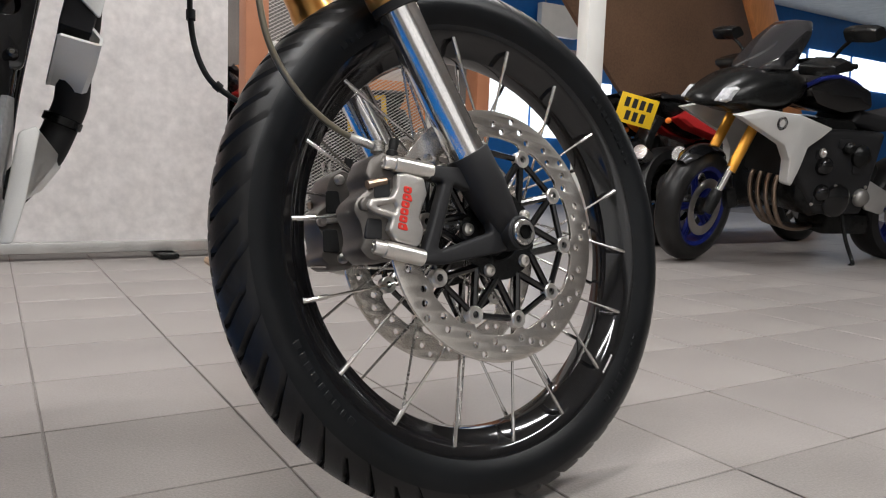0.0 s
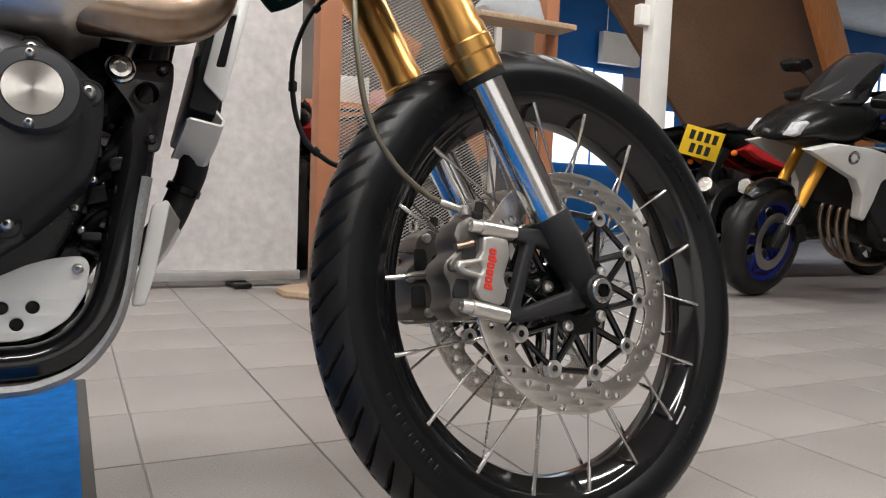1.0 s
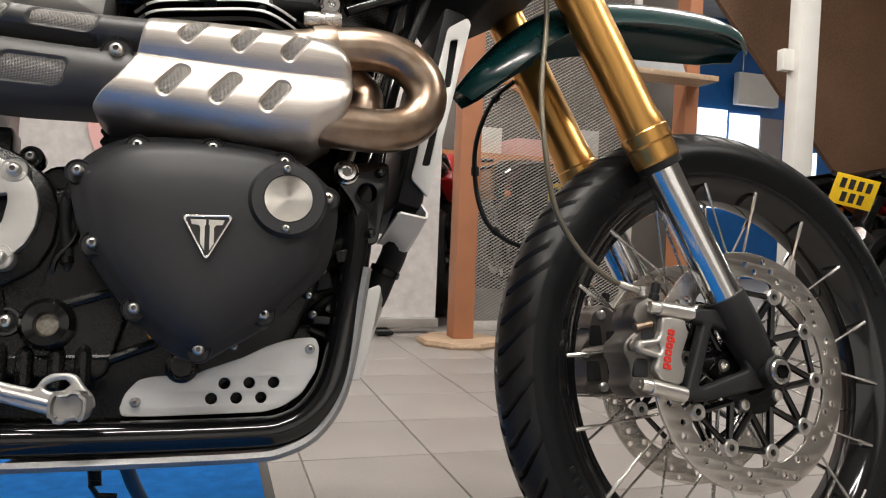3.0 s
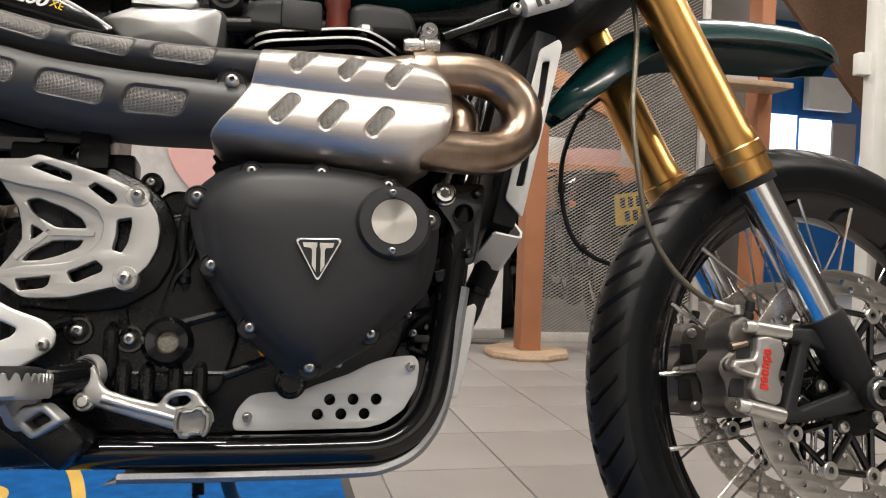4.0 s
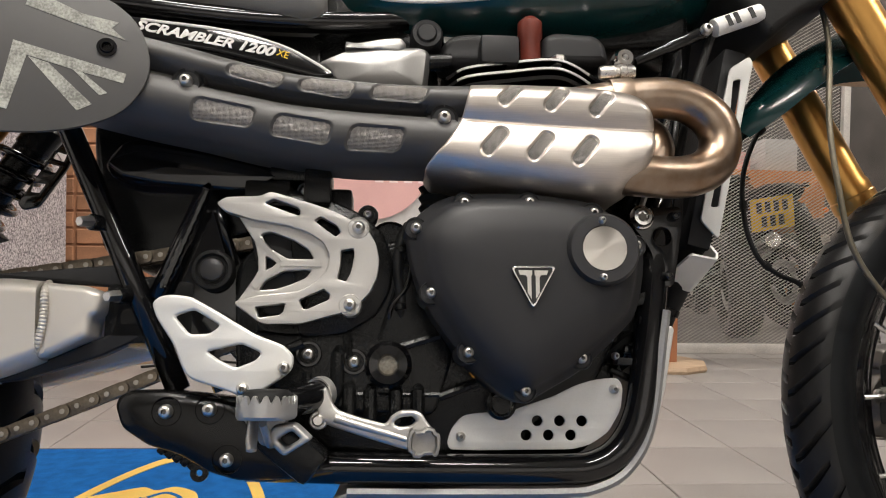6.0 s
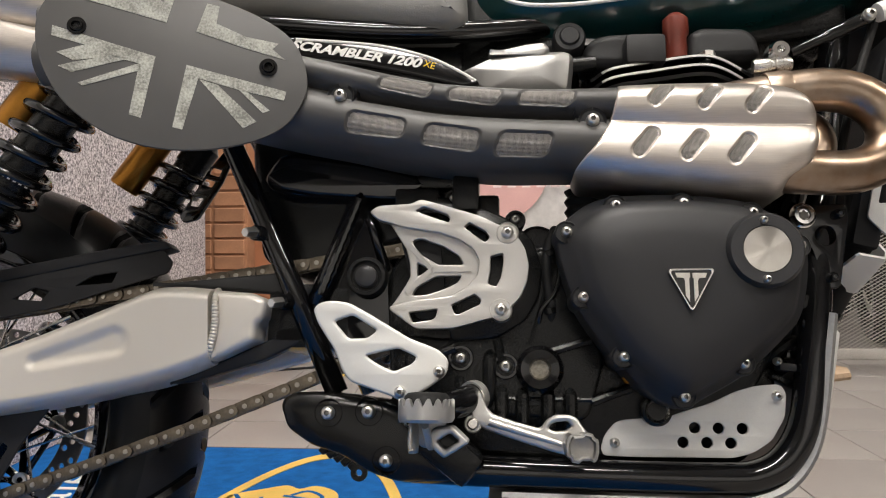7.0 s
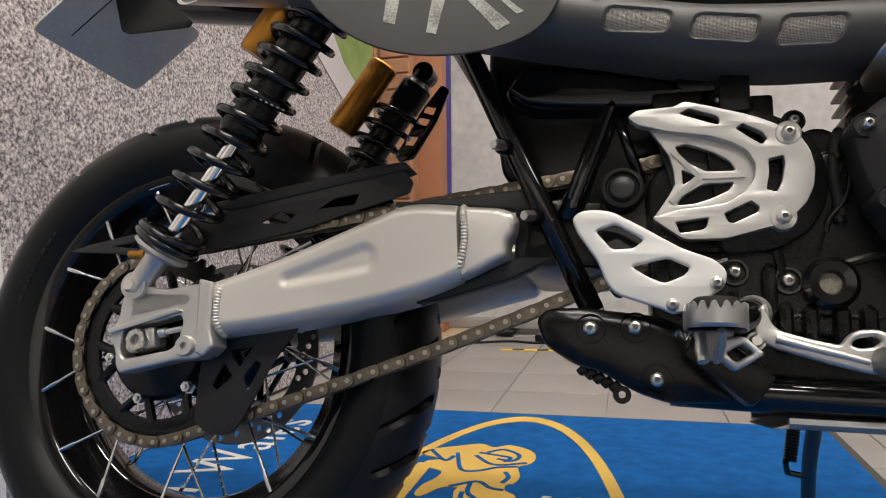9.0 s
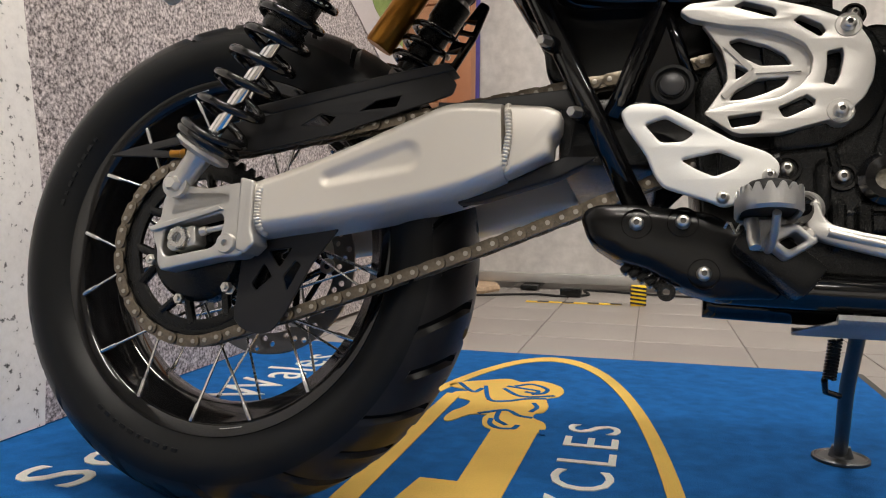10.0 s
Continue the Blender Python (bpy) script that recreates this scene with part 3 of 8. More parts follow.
def sidewall_marks(rim, half, r, start, count, step, w, h, y):
    """Raised plain bars where the maker's lettering stands on the sidewall."""
    for k in range(count):
        a = start - k * step
        part("sidewall_mark", box(w * (0.6 if k % 3 == 1 else 1.0), 0.0016, h, (0, 0, 0), 0.0005, seg=1), M["tyre_wall"], rim, "", Matrix.Translation((r * math.cos(a), y, r * math.sin(a))) @ Matrix.Rotation(-a + math.pi / 2, 4, "Y"))


def wheel(name, m, R, half, bead, rim_half, hub_half, hub_r, n_spokes, pitch, shear, label, square=1.0, cols=16, cut=(3, 4, 5)):
    rim = part(name, lathe([(bead + 0.006, -rim_half), (bead + 0.003, -rim_half - 0.0025), (bead - 0.008, -rim_half), (bead - 0.014, -rim_half + 0.006), (bead - 0.02, -rim_half * 0.62), (bead - 0.034, -rim_half * 0.42), (bead - 0.037, 0), (bead - 0.034, rim_half * 0.42), (bead - 0.02, rim_half * 0.62), (bead - 0.014, rim_half - 0.006), (bead - 0.008, rim_half), (bead + 0.003, rim_half + 0.0025), (bead + 0.006, rim_half), (bead - 0.004, rim_half - 0.006), (bead - 0.004, -rim_half + 0.006)], 96, "y", closed=True), M["black_gloss"], bike, label, m, smooth=50)
    ty = part("tyre", tyre_mesh(R, half, bead, pitch, shear, square=square, cols=cols, cut=cut), M["tyre"], rim, "black road tyre with slanted grooves", smooth=32)
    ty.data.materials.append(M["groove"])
    ty.data.materials.append(M["tyre_wall"])
    shoulder = R - (R - bead) * 0.62
    for u in (0.05, 0.10, 0.34, 0.66, 0.72, 0.86):
        rr = shoulder + (bead - shoulder) * u
        y = -half * (1 - 0.26 * u ** 1.6)
        part("sidewall_rib", lathe([(rr - 0.0013, y + 0.0012), (rr - 0.0005, y - 0.0011), (rr + 0.0005, y - 0.0011), (rr + 0.0013, y + 0.0012)], 96, "y", closed=True), M["tyre"], rim)
    part("hub", lathe([(0.012, -hub_half - 0.02), (0.022, -hub_half - 0.02), (0.026, -hub_half - 0.004), (hub_r, -hub_half), (hub_r, -hub_half + 0.008), (hub_r * 0.55, -hub_half * 0.5), (hub_r * 0.5, 0), (hub_r * 0.55, hub_half * 0.5), (hub_r, hub_half - 0.008), (hub_r, hub_half), (0.026, hub_half + 0.004), (0.022, hub_half + 0.02), (0.012, hub_half + 0.02)], 40, "y"), M["black_satin"], rim, "black hub")
    for k in range(n_spokes):
        side = -1 if k % 2 else 1
        a1 = 2 * math.pi * (k + 0.5) / n_spokes
        a0 = a1 + (1 if (k // 2) % 2 else -1) * radians(52)
        r1 = bead - 0.012
        p0 = Vector((hub_r * 0.93 * math.cos(a0), side * (hub_half - 0.003), hub_r * 0.93 * math.sin(a0)))
        p1 = Vector((r1 * math.cos(a1), side * (rim_half - 0.004), r1 * math.sin(a1)))
        d = (p1 - p0).normalized()
        sp = rod([(0, 0), (0.0018, 0), (0.0018, 0.87), (0.003, 0.88), (0.003, 1), (0, 1)], p0, p1, 8)
        part("spoke", sp, M["spoke"], rim)
    return rim


fw = wheel("front_wheel", FRONT, 0.348, 0.0455, 0.279, 0.033, 0.045, 0.045, 36, 56, -2.9, "black spoked front wheel", 1.0, 10, (3, 4))
for a0, cnt in ((2.28, 7), (3.9, 9), (5.75, 9), (0.75, 9)):
    sidewall_marks(fw, 0.0455, 0.2985, a0, cnt, 0.045, 0.009, 0.011, -0.0440)
REAR = Matrix.Translation((0.012, 0, 0.318))
rw = wheel("rear_wheel", REAR, 0.32, 0.076, 0.226, 0.058, 0.055, 0.06, 32, 30, -1.7, "black spoked rear wheel", 0.92)
for a0, cnt in ((2.9, 8), (4.6, 10), (0.9, 8)):
    sidewall_marks(rw, 0.076, 0.252, a0, cnt, 0.055, 0.009, 0.012, -0.0725)


spun = bpy.data.materials.new("spun_metal")
spun.use_nodes = True
sn, sl = spun.node_tree.nodes, spun.node_tree.links.new
sb = sn["Principled BSDF"]
sb.inputs["Base Color"].default_value, sb.inputs["Metallic"].default_value, sb.inputs["Roughness"].default_value, sb.inputs["Anisotropic"].default_value = (0.68, 0.65, 0.605, 1), 1.0, 0.25, 0.8
tg = sn.new("ShaderNodeTangent")
tg.direction_type, tg.axis = "RADIAL", "Y"
sl(tg.outputs[0], sb.inputs["Tangent"])


def brake_disc(name, parent, m, y, r_out, r_in, rivets, r_rivet, hub_r, label, metal):
    holes = []
    for k in range(60):
        a = 2 * math.pi * k / 60
        rr = r_in + (r_out - r_in) * (0.24, 0.5, 0.76)[k % 3] if k % 6 < 5 else None
        if rr:
            holes.append(circle(rr * math.cos(a), rr * math.sin(a), 0.0042, 10))
    inner = []
    for k in range(160):
        a = 2 * math.pi * k / 160
        q = (a * rivets / (2 * math.pi)) % 1
        q = min(q, 1 - q)
        inner.append(((r_in - 0.011 * max(0, 1 - q * 7)) * math.cos(a), (r_in - 0.011 * max(0, 1 - q * 7)) * math.sin(a)))
    d = part(name, plate([circle(0, 0, r_out, 96), inner] + holes, y, 0.0048, 0.0005), metal, parent, label, m, smooth=30)
    part("carrier", plate([circle(0, 0, hub_r, 40), circle(0, 0, hub_r - 0.026, 32)], y, 0.007, 0.001), M["black_satin"], d, "black carrier ring")
    for k in range(rivets):
        a = 2 * math.pi * k / rivets
        p = Vector((r_rivet * math.cos(a), y, r_rivet * math.sin(a)))
        for s in (-1, 1):
            b = a + s * 2 * math.pi / rivets * 0.5
            part("carrier_arm", sweep([p, (hub_r * 0.97 * math.cos(b), y, hub_r * 0.97 * math.sin(b))], 0.005, 8), M["black_gloss"], d)
        b = a + 2 * math.pi / rivets
        part("carrier_arm", sweep([p, (r_rivet * math.cos(b), y, r_rivet * math.sin(b))], 0.0042, 8), M["black_gloss"], d)
    for k in range(rivets):
        a = 2 * math.pi * k / rivets
        part("rivet", lathe([(0.0048, -0.006), (0.0098, -0.0065), (0.0112, -0.005), (0.0112, 0.005), (0.0098, 0.0065), (0.0048, 0.006)], 20, "y", closed=True), M["bolt"], d, "", Matrix.Translation((r_rivet * math.cos(a), y, r_rivet * math.sin(a))))
    return d


dm = FRONT @ pose(0, 0, 0, 0, 8, 0)
brake_disc("brake_disc", bike, dm, -0.060, 0.161, 0.127, 10, 0.110, 0.058, "drilled steel front brake disc", spun)
brake_disc("brake_disc", bike, dm, 0.060, 0.161, 0.127, 10, 0.110, 0.058, "drilled steel front brake disc", spun)
brake_disc("rear_brake_disc", bike, REAR, 0.075, 0.128, 0.098, 6, 0.088, 0.05, "drilled steel rear brake disc with shade darkened into its colour", M["disc_shaded"])

# fork legs
AX = Vector((0.45, 0, -0.893))


def leg_point(y, s):
    """A point on a fork leg's axis, s metres up from the axle."""
    return Vector((-0.0085, y, 0.0)) - AX * s


LEG = 0.083
for y in (-LEG, LEG):
    g = part("fork_tube", rod([(0, 0), (0.029, 0), (0.0305, 0.006), (0.0305, 0.05), (0.032, 0.056), (0.032, 0.088), (0.0305, 0.092), (0.0305, 0.118), (0.0285, 0.13), (0.0285, 1), (0, 1)], leg_point(y, 0.303), leg_point(y, 0.80), 48), M["gold"], bike, "gold anodised fork outer tube", FRONT, smooth=20)
    part("dust_seal", rod([(0.025, 0), (0.0295, 0.1), (0.0295, 1), (0.025, 1)], leg_point(y, 0.293), leg_point(y, 0.3035), 32), M["rubber"], g, "black dust seal")
    part("stanchion", rod([(0, 0), (0.0235, 0), (0.0235, 1), (0, 1)], leg_point(y, 0.06), leg_point(y, 0.30), 40), M["chrome"], g, "chrome fork stanchion")
    s = math.copysign(1, y)
    low = rod([(0.016, 0), (0.0215, 0.1), (0.0245, 0.3), (0.0268, 0.5), (0.0278, 0.56), (0.0278, 0.97), (0.0268, 1), (0.0235, 1)], leg_point(y, 0.0) + Vector((0.006, 0, 0)), leg_point(y, 0.108), 36)
    lathe([(0, -0.020), (0.017, -0.020), (0.0205, -0.016), (0.021, 0.024), (0.0185, 0.0265), (0.015, 0.0265)] if s < 0 else [(0, -0.0265), (0.0185, -0.0265), (0.021, -0.024), (0.0205, 0.016), (0.017, 0.02), (0, 0.02)], 32, "y", (0.0, y, -0.003), low)
    plate([rounded([(-0.020, 0.052), (-0.055, 0.077), (-0.108, 0.079), (-0.117, 0.073), (-0.117, 0.062), (-0.099, 0.059), (-0.131, -0.020), (-0.137, -0.021), (-0.137, -0.036), (-0.106, -0.038), (-0.012, -0.024), (0.006, 0.010)], 0.004), rounded([(-0.084, 0.057), (-0.050, 0.046), (-0.036, 0.012), (-0.032, 0.0), (-0.108, -0.021), (-0.113, -0.018)], 0.004)], y, 0.017, 0.004, low, 2)
    part("fork_foot", low, M["black_matt"], bike, "black cast fork foot with caliper bracket", FRONT, smooth=45)
    nut = lathe([(0.0085, 0.0), (0.009, 0.004), (0.0145, 0.004), (0.016, 0.002), (0.016, -0.01)] if s < 0 else [(0.016, 0.01), (0.016, -0.002), (0.0145, -0.004), (0.009, -0.004), (0.0085, 0)], 30, "y", (0.0, y + s * 0.027, -0.003))
    part("axle_nut", nut, M["steel"], bike, "steel axle end with a hexagon socket", FRONT)
    # flat near-black hexagon that paints the socket's shade
    part("hexagon_socket", lathe([(0, 0.0), (0.0095, 0.0), (0.0095, -0.003 * s)], 6, "y", (0.0, y + s * 0.0302, -0.003)), M["groove"], bike, "hexagon socket, its shade painted near-black", FRONT, smooth=0)

# ---- shapes for castings and shields ----
def loft(outline, levels, centre, cap=True):
    """Rings of an (x, z) outline, each scaled round centre and set at a depth y."""
    bm = bmesh.new()
    rings = []
    for s, y in levels:
        rings.append([bm.verts.new((centre[0] + (p[0] - centre[0]) * s, y, centre[1] + (p[1] - centre[1]) * s)) for p in outline])
    n = len(outline)
    for a, b in zip(rings, rings[1:]):
        for k in range(n):
            bm.faces.new((a[k], a[(k + 1) % n], b[(k + 1) % n], b[k]))
    if cap:
        bm.faces.new(rings[0])
        bm.faces.new(rings[-1])
    bmesh.ops.recalc_face_normals(bm, faces=bm.faces)
    return bm


def lerp_line(pts, x):
    for (x0, z0), (x1, z1) in zip(pts, pts[1:]):
        if x <= x1 or (x1, z1) == pts[-1]:
            return z0 + (z1 - z0) * (x - x0) / (x1 - x0)


def smooth_line(pts):
    """A smooth function through (x, z) points."""
    fine = [(p.x, p.y) for p in spline([(a, b, 0) for a, b in pts], 8)]
    return lambda x: lerp_line(fine, x)


def capsule(x, z, cx, cz, length, r, ang):
    """Distance to a slot of that length and half width, tilted by ang degrees."""
    c, s = math.cos(radians(ang)), math.sin(radians(ang))
    u, v = (x - cx) * c + (z - cz) * s, -(x - cx) * s + (z - cz) * c
    return math.hypot(max(abs(u) - length / 2, 0), v) - r


def slab(x, z, cx, cz, w, h, shear, tilt, r):
    """Distance to a sheared, rounded rectangle."""
    u, v = x - cx, z - cz
    v -= u * tilt
    u -= v * shear
    return math.hypot(max(abs(u) - w / 2 + r, 0), max(abs(v) - h / 2 + r, 0)) - r


def shield(top, bottom, left, right, depth, cuts, n=180, m=70, back=0.03, mats=()):
    """A pressed sheet between the lines top(x) and bottom(x); left(u), right(u): its ends; depth(x, z, u): y; cuts: distances of the openings."""
    bm = bmesh.new()
    grid, low = [], []
    for i in range(n + 1):
        col, flag = [], []
        for j in range(m + 1):
            u = j / m
            x = left(u) + (right(u) - left(u)) * i / n
            z = bottom(x) + (top(x) - bottom(x)) * u
            e = min(i, n - i) / n * (right(u) - left(u))
            d = min((f(x, z) for f in cuts), default=1)
            t = min(max((0.0012 - d) / 0.0024, 0), 1)
            col.append(bm.verts.new((x, depth(x, z, u, e) + 0.0032 * t, z)))
            flag.append(d < -0.0006)
        grid.append(col)
        low.append(flag)
    for i in range(n):
        for j in range(m):
            f = bm.faces.new((grid[i][j], grid[i + 1][j], grid[i + 1][j + 1], grid[i][j + 1]))
            if low[i][j] and low[i + 1][j] and low[i + 1][j + 1] and low[i][j + 1]:
                f.material_index = 1
    rim = [g[0] for g in grid] + grid[-1][1:] + [g[m] for g in grid[-2::-1]] + grid[0][m - 1:0:-1]
    inner = [bm.verts.new((v.co.x, v.co.y + back, v.co.z)) for v in rim]
    for k in range(len(rim)):
        j = (k + 1) % len(rim)
        bm.faces.new((rim[k], inner[k], inner[j], rim[j]))
    bmesh.ops.recalc_face_normals(bm, faces=bm.faces)
    me = bpy.data.meshes.new("shield")
    bm.to_mesh(me)
    bm.free()
    for q in mats:
        me.materials.append(q)
    return me


def gauze_material():
    """Woven wire behind the slots."""
    m = bpy.data.materials.new("woven_gauze")
    m.use_nodes = True
    n, link = m.node_tree.nodes, m.node_tree.links.new
    b = n["Principled BSDF"]
    co, mp = n.new("ShaderNodeTexCoord"), n.new("ShaderNodeMapping")
    mp.inputs["Scale"].default_value = (1, 0.02, 1)
    link(co.outputs["Object"], mp.inputs[0])
    waves = []
    for d in ("X", "Z"):
        w = n.new("ShaderNodeTexWave")
        w.bands_direction = d
        w.inputs["Scale"].default_value = 260
        link(mp.outputs[0], w.inputs["Vector"])
        waves.append(w.outputs["Fac"])
    mul = n.new("ShaderNodeMath")
    mul.operation = "MAXIMUM"
    link(waves[0], mul.inputs[0])
    link(waves[1], mul.inputs[1])
    mix = n.new("ShaderNodeMix")
    mix.data_type = "RGBA"
    mix.inputs["A"].default_value, mix.inputs["B"].default_value = (0.03, 0.028, 0.025, 1), (0.34, 0.32, 0.3, 1)
    link(mul.outputs[0], mix.inputs["Factor"])
    link(mix.outputs["Result"], b.inputs["Base Color"])
    b.inputs["Roughness"].default_value, b.inputs["Metallic"].default_value = 0.5, 0.5
    bp = n.new("ShaderNodeBump")
    bp.inputs["Strength"].default_value, bp.inputs["Distance"].default_value = 0.8, 0.001
    link(mul.outputs[0], bp.inputs["Height"])
    link(bp.outputs[0], b.inputs["Normal"])
    M["gauze"] = m


gauze_material()

# ---- engine ----
case_outline = rounded([(0.585, 0.345), (0.66, 0.302), (0.80, 0.296), (0.88, 0.315), (0.975, 0.375), (1.005, 0.44), (1.005, 0.53), (0.98, 0.57), (0.82, 0.57), (0.785, 0.54), (0.735, 0.53), (0.70, 0.545), (0.62, 0.55), (0.575, 0.5), (0.58, 0.42)], 0.02)
engine = part("crankcase", plate([case_outline], 0.0, 0.226, 0.008), M["black_satin"], bike, "black painted crankcase")
part("gearbox_cover", plate([rounded([(0.60, 0.43), (0.64, 0.425), (0.70, 0.43), (0.735, 0.52), (0.775, 0.53), (0.79, 0.45), (0.815, 0.405), (0.795, 0.34), (0.70, 0.345), (0.64, 0.36), (0.60, 0.39)], 0.012)], -0.117, 0.02, 0.004), M["black_satin"], engine, "satin black gearbox cover")
for x, z, n in ((0.703, 0.352, 0.05), (0.725, 0.352, 0.045), (0.752, 0.35, 0.05), (0.775, 0.352, 0.045), (0.69, 0.385, 0.06)):
    part("rib", sweep([(x, -0.125, z - n / 2), (x + 0.002, -0.13, z - n * 0.3), (x + 0.002, -0.13, z + n * 0.3), (x + 0.003, -0.12, z + n / 2)], [0.005, 0.0075, 0.0075, 0.004], 10), M["black_satin"], engine)
for a, b in (((0.735, -0.123, 0.42), (0.765, -0.123, 0.52)), ((0.69, -0.123, 0.362), (0.80, -0.123, 0.362)), ((0.765, -0.12, 0.41), (0.80, -0.12, 0.44))):
    part("rib", sweep([a, b], 0.005, 8), M["black_satin"], engine)

cover_outline = [(p.x, p.y) for p in spline([(0.815, 0.570, 0), (0.866, 0.573, 0), (0.914, 0.571, 0), (0.960, 0.563, 0), (0.995, 0.54, 0), (1.013, 0.511, 0), (1.004, 0.453, 0), (0.985, 0.427, 0), (0.946, 0.391, 0), (0.908, 0.368, 0), (0.882, 0.356, 0), (0.855, 0.366, 0), (0.82, 0.4, 0), (0.783, 0.452, 0), (0.765, 0.505, 0), (0.764, 0.534, 0), (0.786, 0.558, 0)], 5, True)]
cover = part("clutch_cover", loft(cover_outline, [(1.0, -0.10), (1.0, -0.168), (0.985, -0.1735), (0.93, -0.178), (0.89, -0.186), (0.84, -0.194), (0.74, -0.200), (0.5, -0.2045), (0.2, -0.206)], (0.888, 0.475)), M["cover_paint"], bike, "matt black clutch cover", smooth=60)
for x, z in ((0.821, 0.5585), (0.889, 0.5605), (0.957, 0.5505), (1.001, 0.517), (0.98, 0.451), (0.94, 0.4), (0.882, 0.367), (0.825, 0.405), (0.787, 0.464), (0.771, 0.531)):
    part("boss", lathe([(0, 0.0), (0.0125, 0.0), (0.0122, 0.047), (0.0112, 0.0485), (0.0098, 0.0465), (0, 0.0465)], 24, "y", (x, -0.132, z)), M["cover_paint"], cover)
    bolt(cover, x, -0.1835, z, 0.0062)
part("clutch_ring", lathe([(0.0232, 0), (0.0234, 0.012), (0.034, 0.0115), (0.0375, 0.006), (0.0375, -0.02), (0.0232, -0.02)], 56, "y", (0.9595, -0.199, 0.508), closed=True), M["ring_grey"], cover, "matt grey ring")
part("spun_disc", lathe([(0, 0.0125), (0.0225, 0.012), (0.0238, 0.010), (0.0238, 0)], 56, "y", (0, 0, 0)), spun, cover, "spun aluminium disc", Matrix.Translation((0.9595, -0.199, 0.508)))
for x, z in ((0.9575, 0.5365), (0.957, 0.4785)):
    bolt(cover, x, -0.2115, z, 0.0044)
tri = [(0.8635, 0.4885), (0.9105, 0.4895), (0.8862, 0.4455)]
part("badge_rim", plate([rounded(tri, 0.006), rounded([(0.8862 + (x - 0.8862) * 0.86, 0.4735 + (z - 0.4735) * 0.86) for x, z in tri], 0.004)], -0.2085, 0.004, 0.0006), M["chrome"], cover, "bright triangular badge rim")
part("badge_face", plate([rounded([(0.8862 + (x - 0.8862) * 0.87, 0.4735 + (z - 0.4735) * 0.87) for x, z in tri], 0.004)], -0.2075, 0.004), M["black_gloss"], cover, "gloss black badge face")
for s in (-1, 1):
    cx = 0.8866
    part("badge_mark", plate([[(cx + s * 0.0012, 0.4845), (cx + s * 0.0150, 0.4845), (cx + s * 0.0135, 0.4800), (cx + s * 0.0075, 0.4795), (cx + s * 0.0060, 0.4770), (cx + s * 0.0060, 0.4625), (cx + s * 0.0022, 0.4560), (cx + s * 0.0022, 0.4790), (cx + s * 0.0012, 0.4800)][::s]], -0.2098, 0.0012), M["bolt"], cover, "bright emblem shape", smooth=0)

# sprocket cover
ring_line = [(0.560, 0.561), (0.570, 0.568), (0.606, 0.570), (0.616, 0.575), (0.629, 0.572), (0.660, 0.563), (0.682, 0.556), (0.703, 0.546), (0.720, 0.537), (0.730, 0.520), (0.734, 0.503), (0.732, 0.484), (0.725, 0.468), (0.705, 0.447), (0.692, 0.445), (0.653, 0.434), (0.618, 0.433), (0.611, 0.435), (0.586, 0.453), (0.585, 0.457)]
ring_back = [(0.612, 0.464), (0.640, 0.467), (0.653, 0.469), (0.670, 0.480), (0.679, 0.492), (0.681, 0.507), (0.674, 0.521), (0.658, 0.531), (0.636, 0.538), (0.603, 0.543), (0.588, 0.547), (0.570, 0.552)]
sc = part("sprocket_cover", plate([rounded(ring_line + ring_back, 0.004),
                                   rounded([(0.611, 0.562), (0.620, 0.567), (0.646, 0.558), (0.649, 0.554), (0.648, 0.549), (0.635, 0.553)], 0.002),
                                   rounded([(0.664, 0.544), (0.670, 0.549), (0.688, 0.539), (0.692, 0.532), (0.687, 0.527), (0.677, 0.534)], 0.002),
                                   rounded([(0.693, 0.512), (0.706, 0.515), (0.707, 0.507), (0.704, 0.489), (0.699, 0.479), (0.690, 0.482), (0.693, 0.497)], 0.002),
                                   rounded([(0.651, 0.459), (0.676, 0.471), (0.683, 0.465), (0.682, 0.460), (0.659, 0.449), (0.655, 0.450)], 0.002),
                                   rounded([(0.606, 0.451), (0.637, 0.455), (0.635, 0.446), (0.631, 0.443), (0.610, 0.440)], 0.002)], -0.142, 0.012, 0.0013, seg=2), M["alu_bright"], bike, "cast aluminium sprocket cover", smooth=30)
part("dish", plate([rounded([(0.582, 0.550), (0.590, 0.538), (0.601, 0.521), (0.605, 0.505), (0.606, 0.491), (0.602, 0.483), (0.594, 0.470), (0.585, 0.457), (0.612, 0.458), (0.655, 0.464), (0.674, 0.476), (0.684, 0.492), (0.686, 0.508), (0.678, 0.525), (0.660, 0.536), (0.636, 0.543), (0.603, 0.548)], 0.002),
                    rounded([(0.6135, 0.506), (0.627, 0.499), (0.614, 0.491)], 0.0015),
                    rounded([(0.607, 0.530), (0.617, 0.533), (0.642, 0.524), (0.658, 0.514), (0.664, 0.504), (0.636, 0.504), (0.614, 0.517)], 0.003),
                    rounded([(0.608, 0.470), (0.613, 0.479), (0.633, 0.491), (0.662, 0.492), (0.657, 0.484), (0.640, 0.476), (0.624, 0.471)], 0.003)], -0.134, 0.010, 0.0015, seg=2), M["alu_bright"], sc, "recessed cast spider", smooth=30)
for a, b in (((0.632, 0.498), (0.672, 0.4985)), ((0.628, 0.500), (0.604, 0.526)), ((0.628, 0.498), (0.602, 0.473))):
    part("rib", sweep([(a[0], -0.1385, a[1]), (b[0], -0.1395, b[1])], [0.0035, 0.0035], 4), M["alu_bright"], sc, smooth=20)
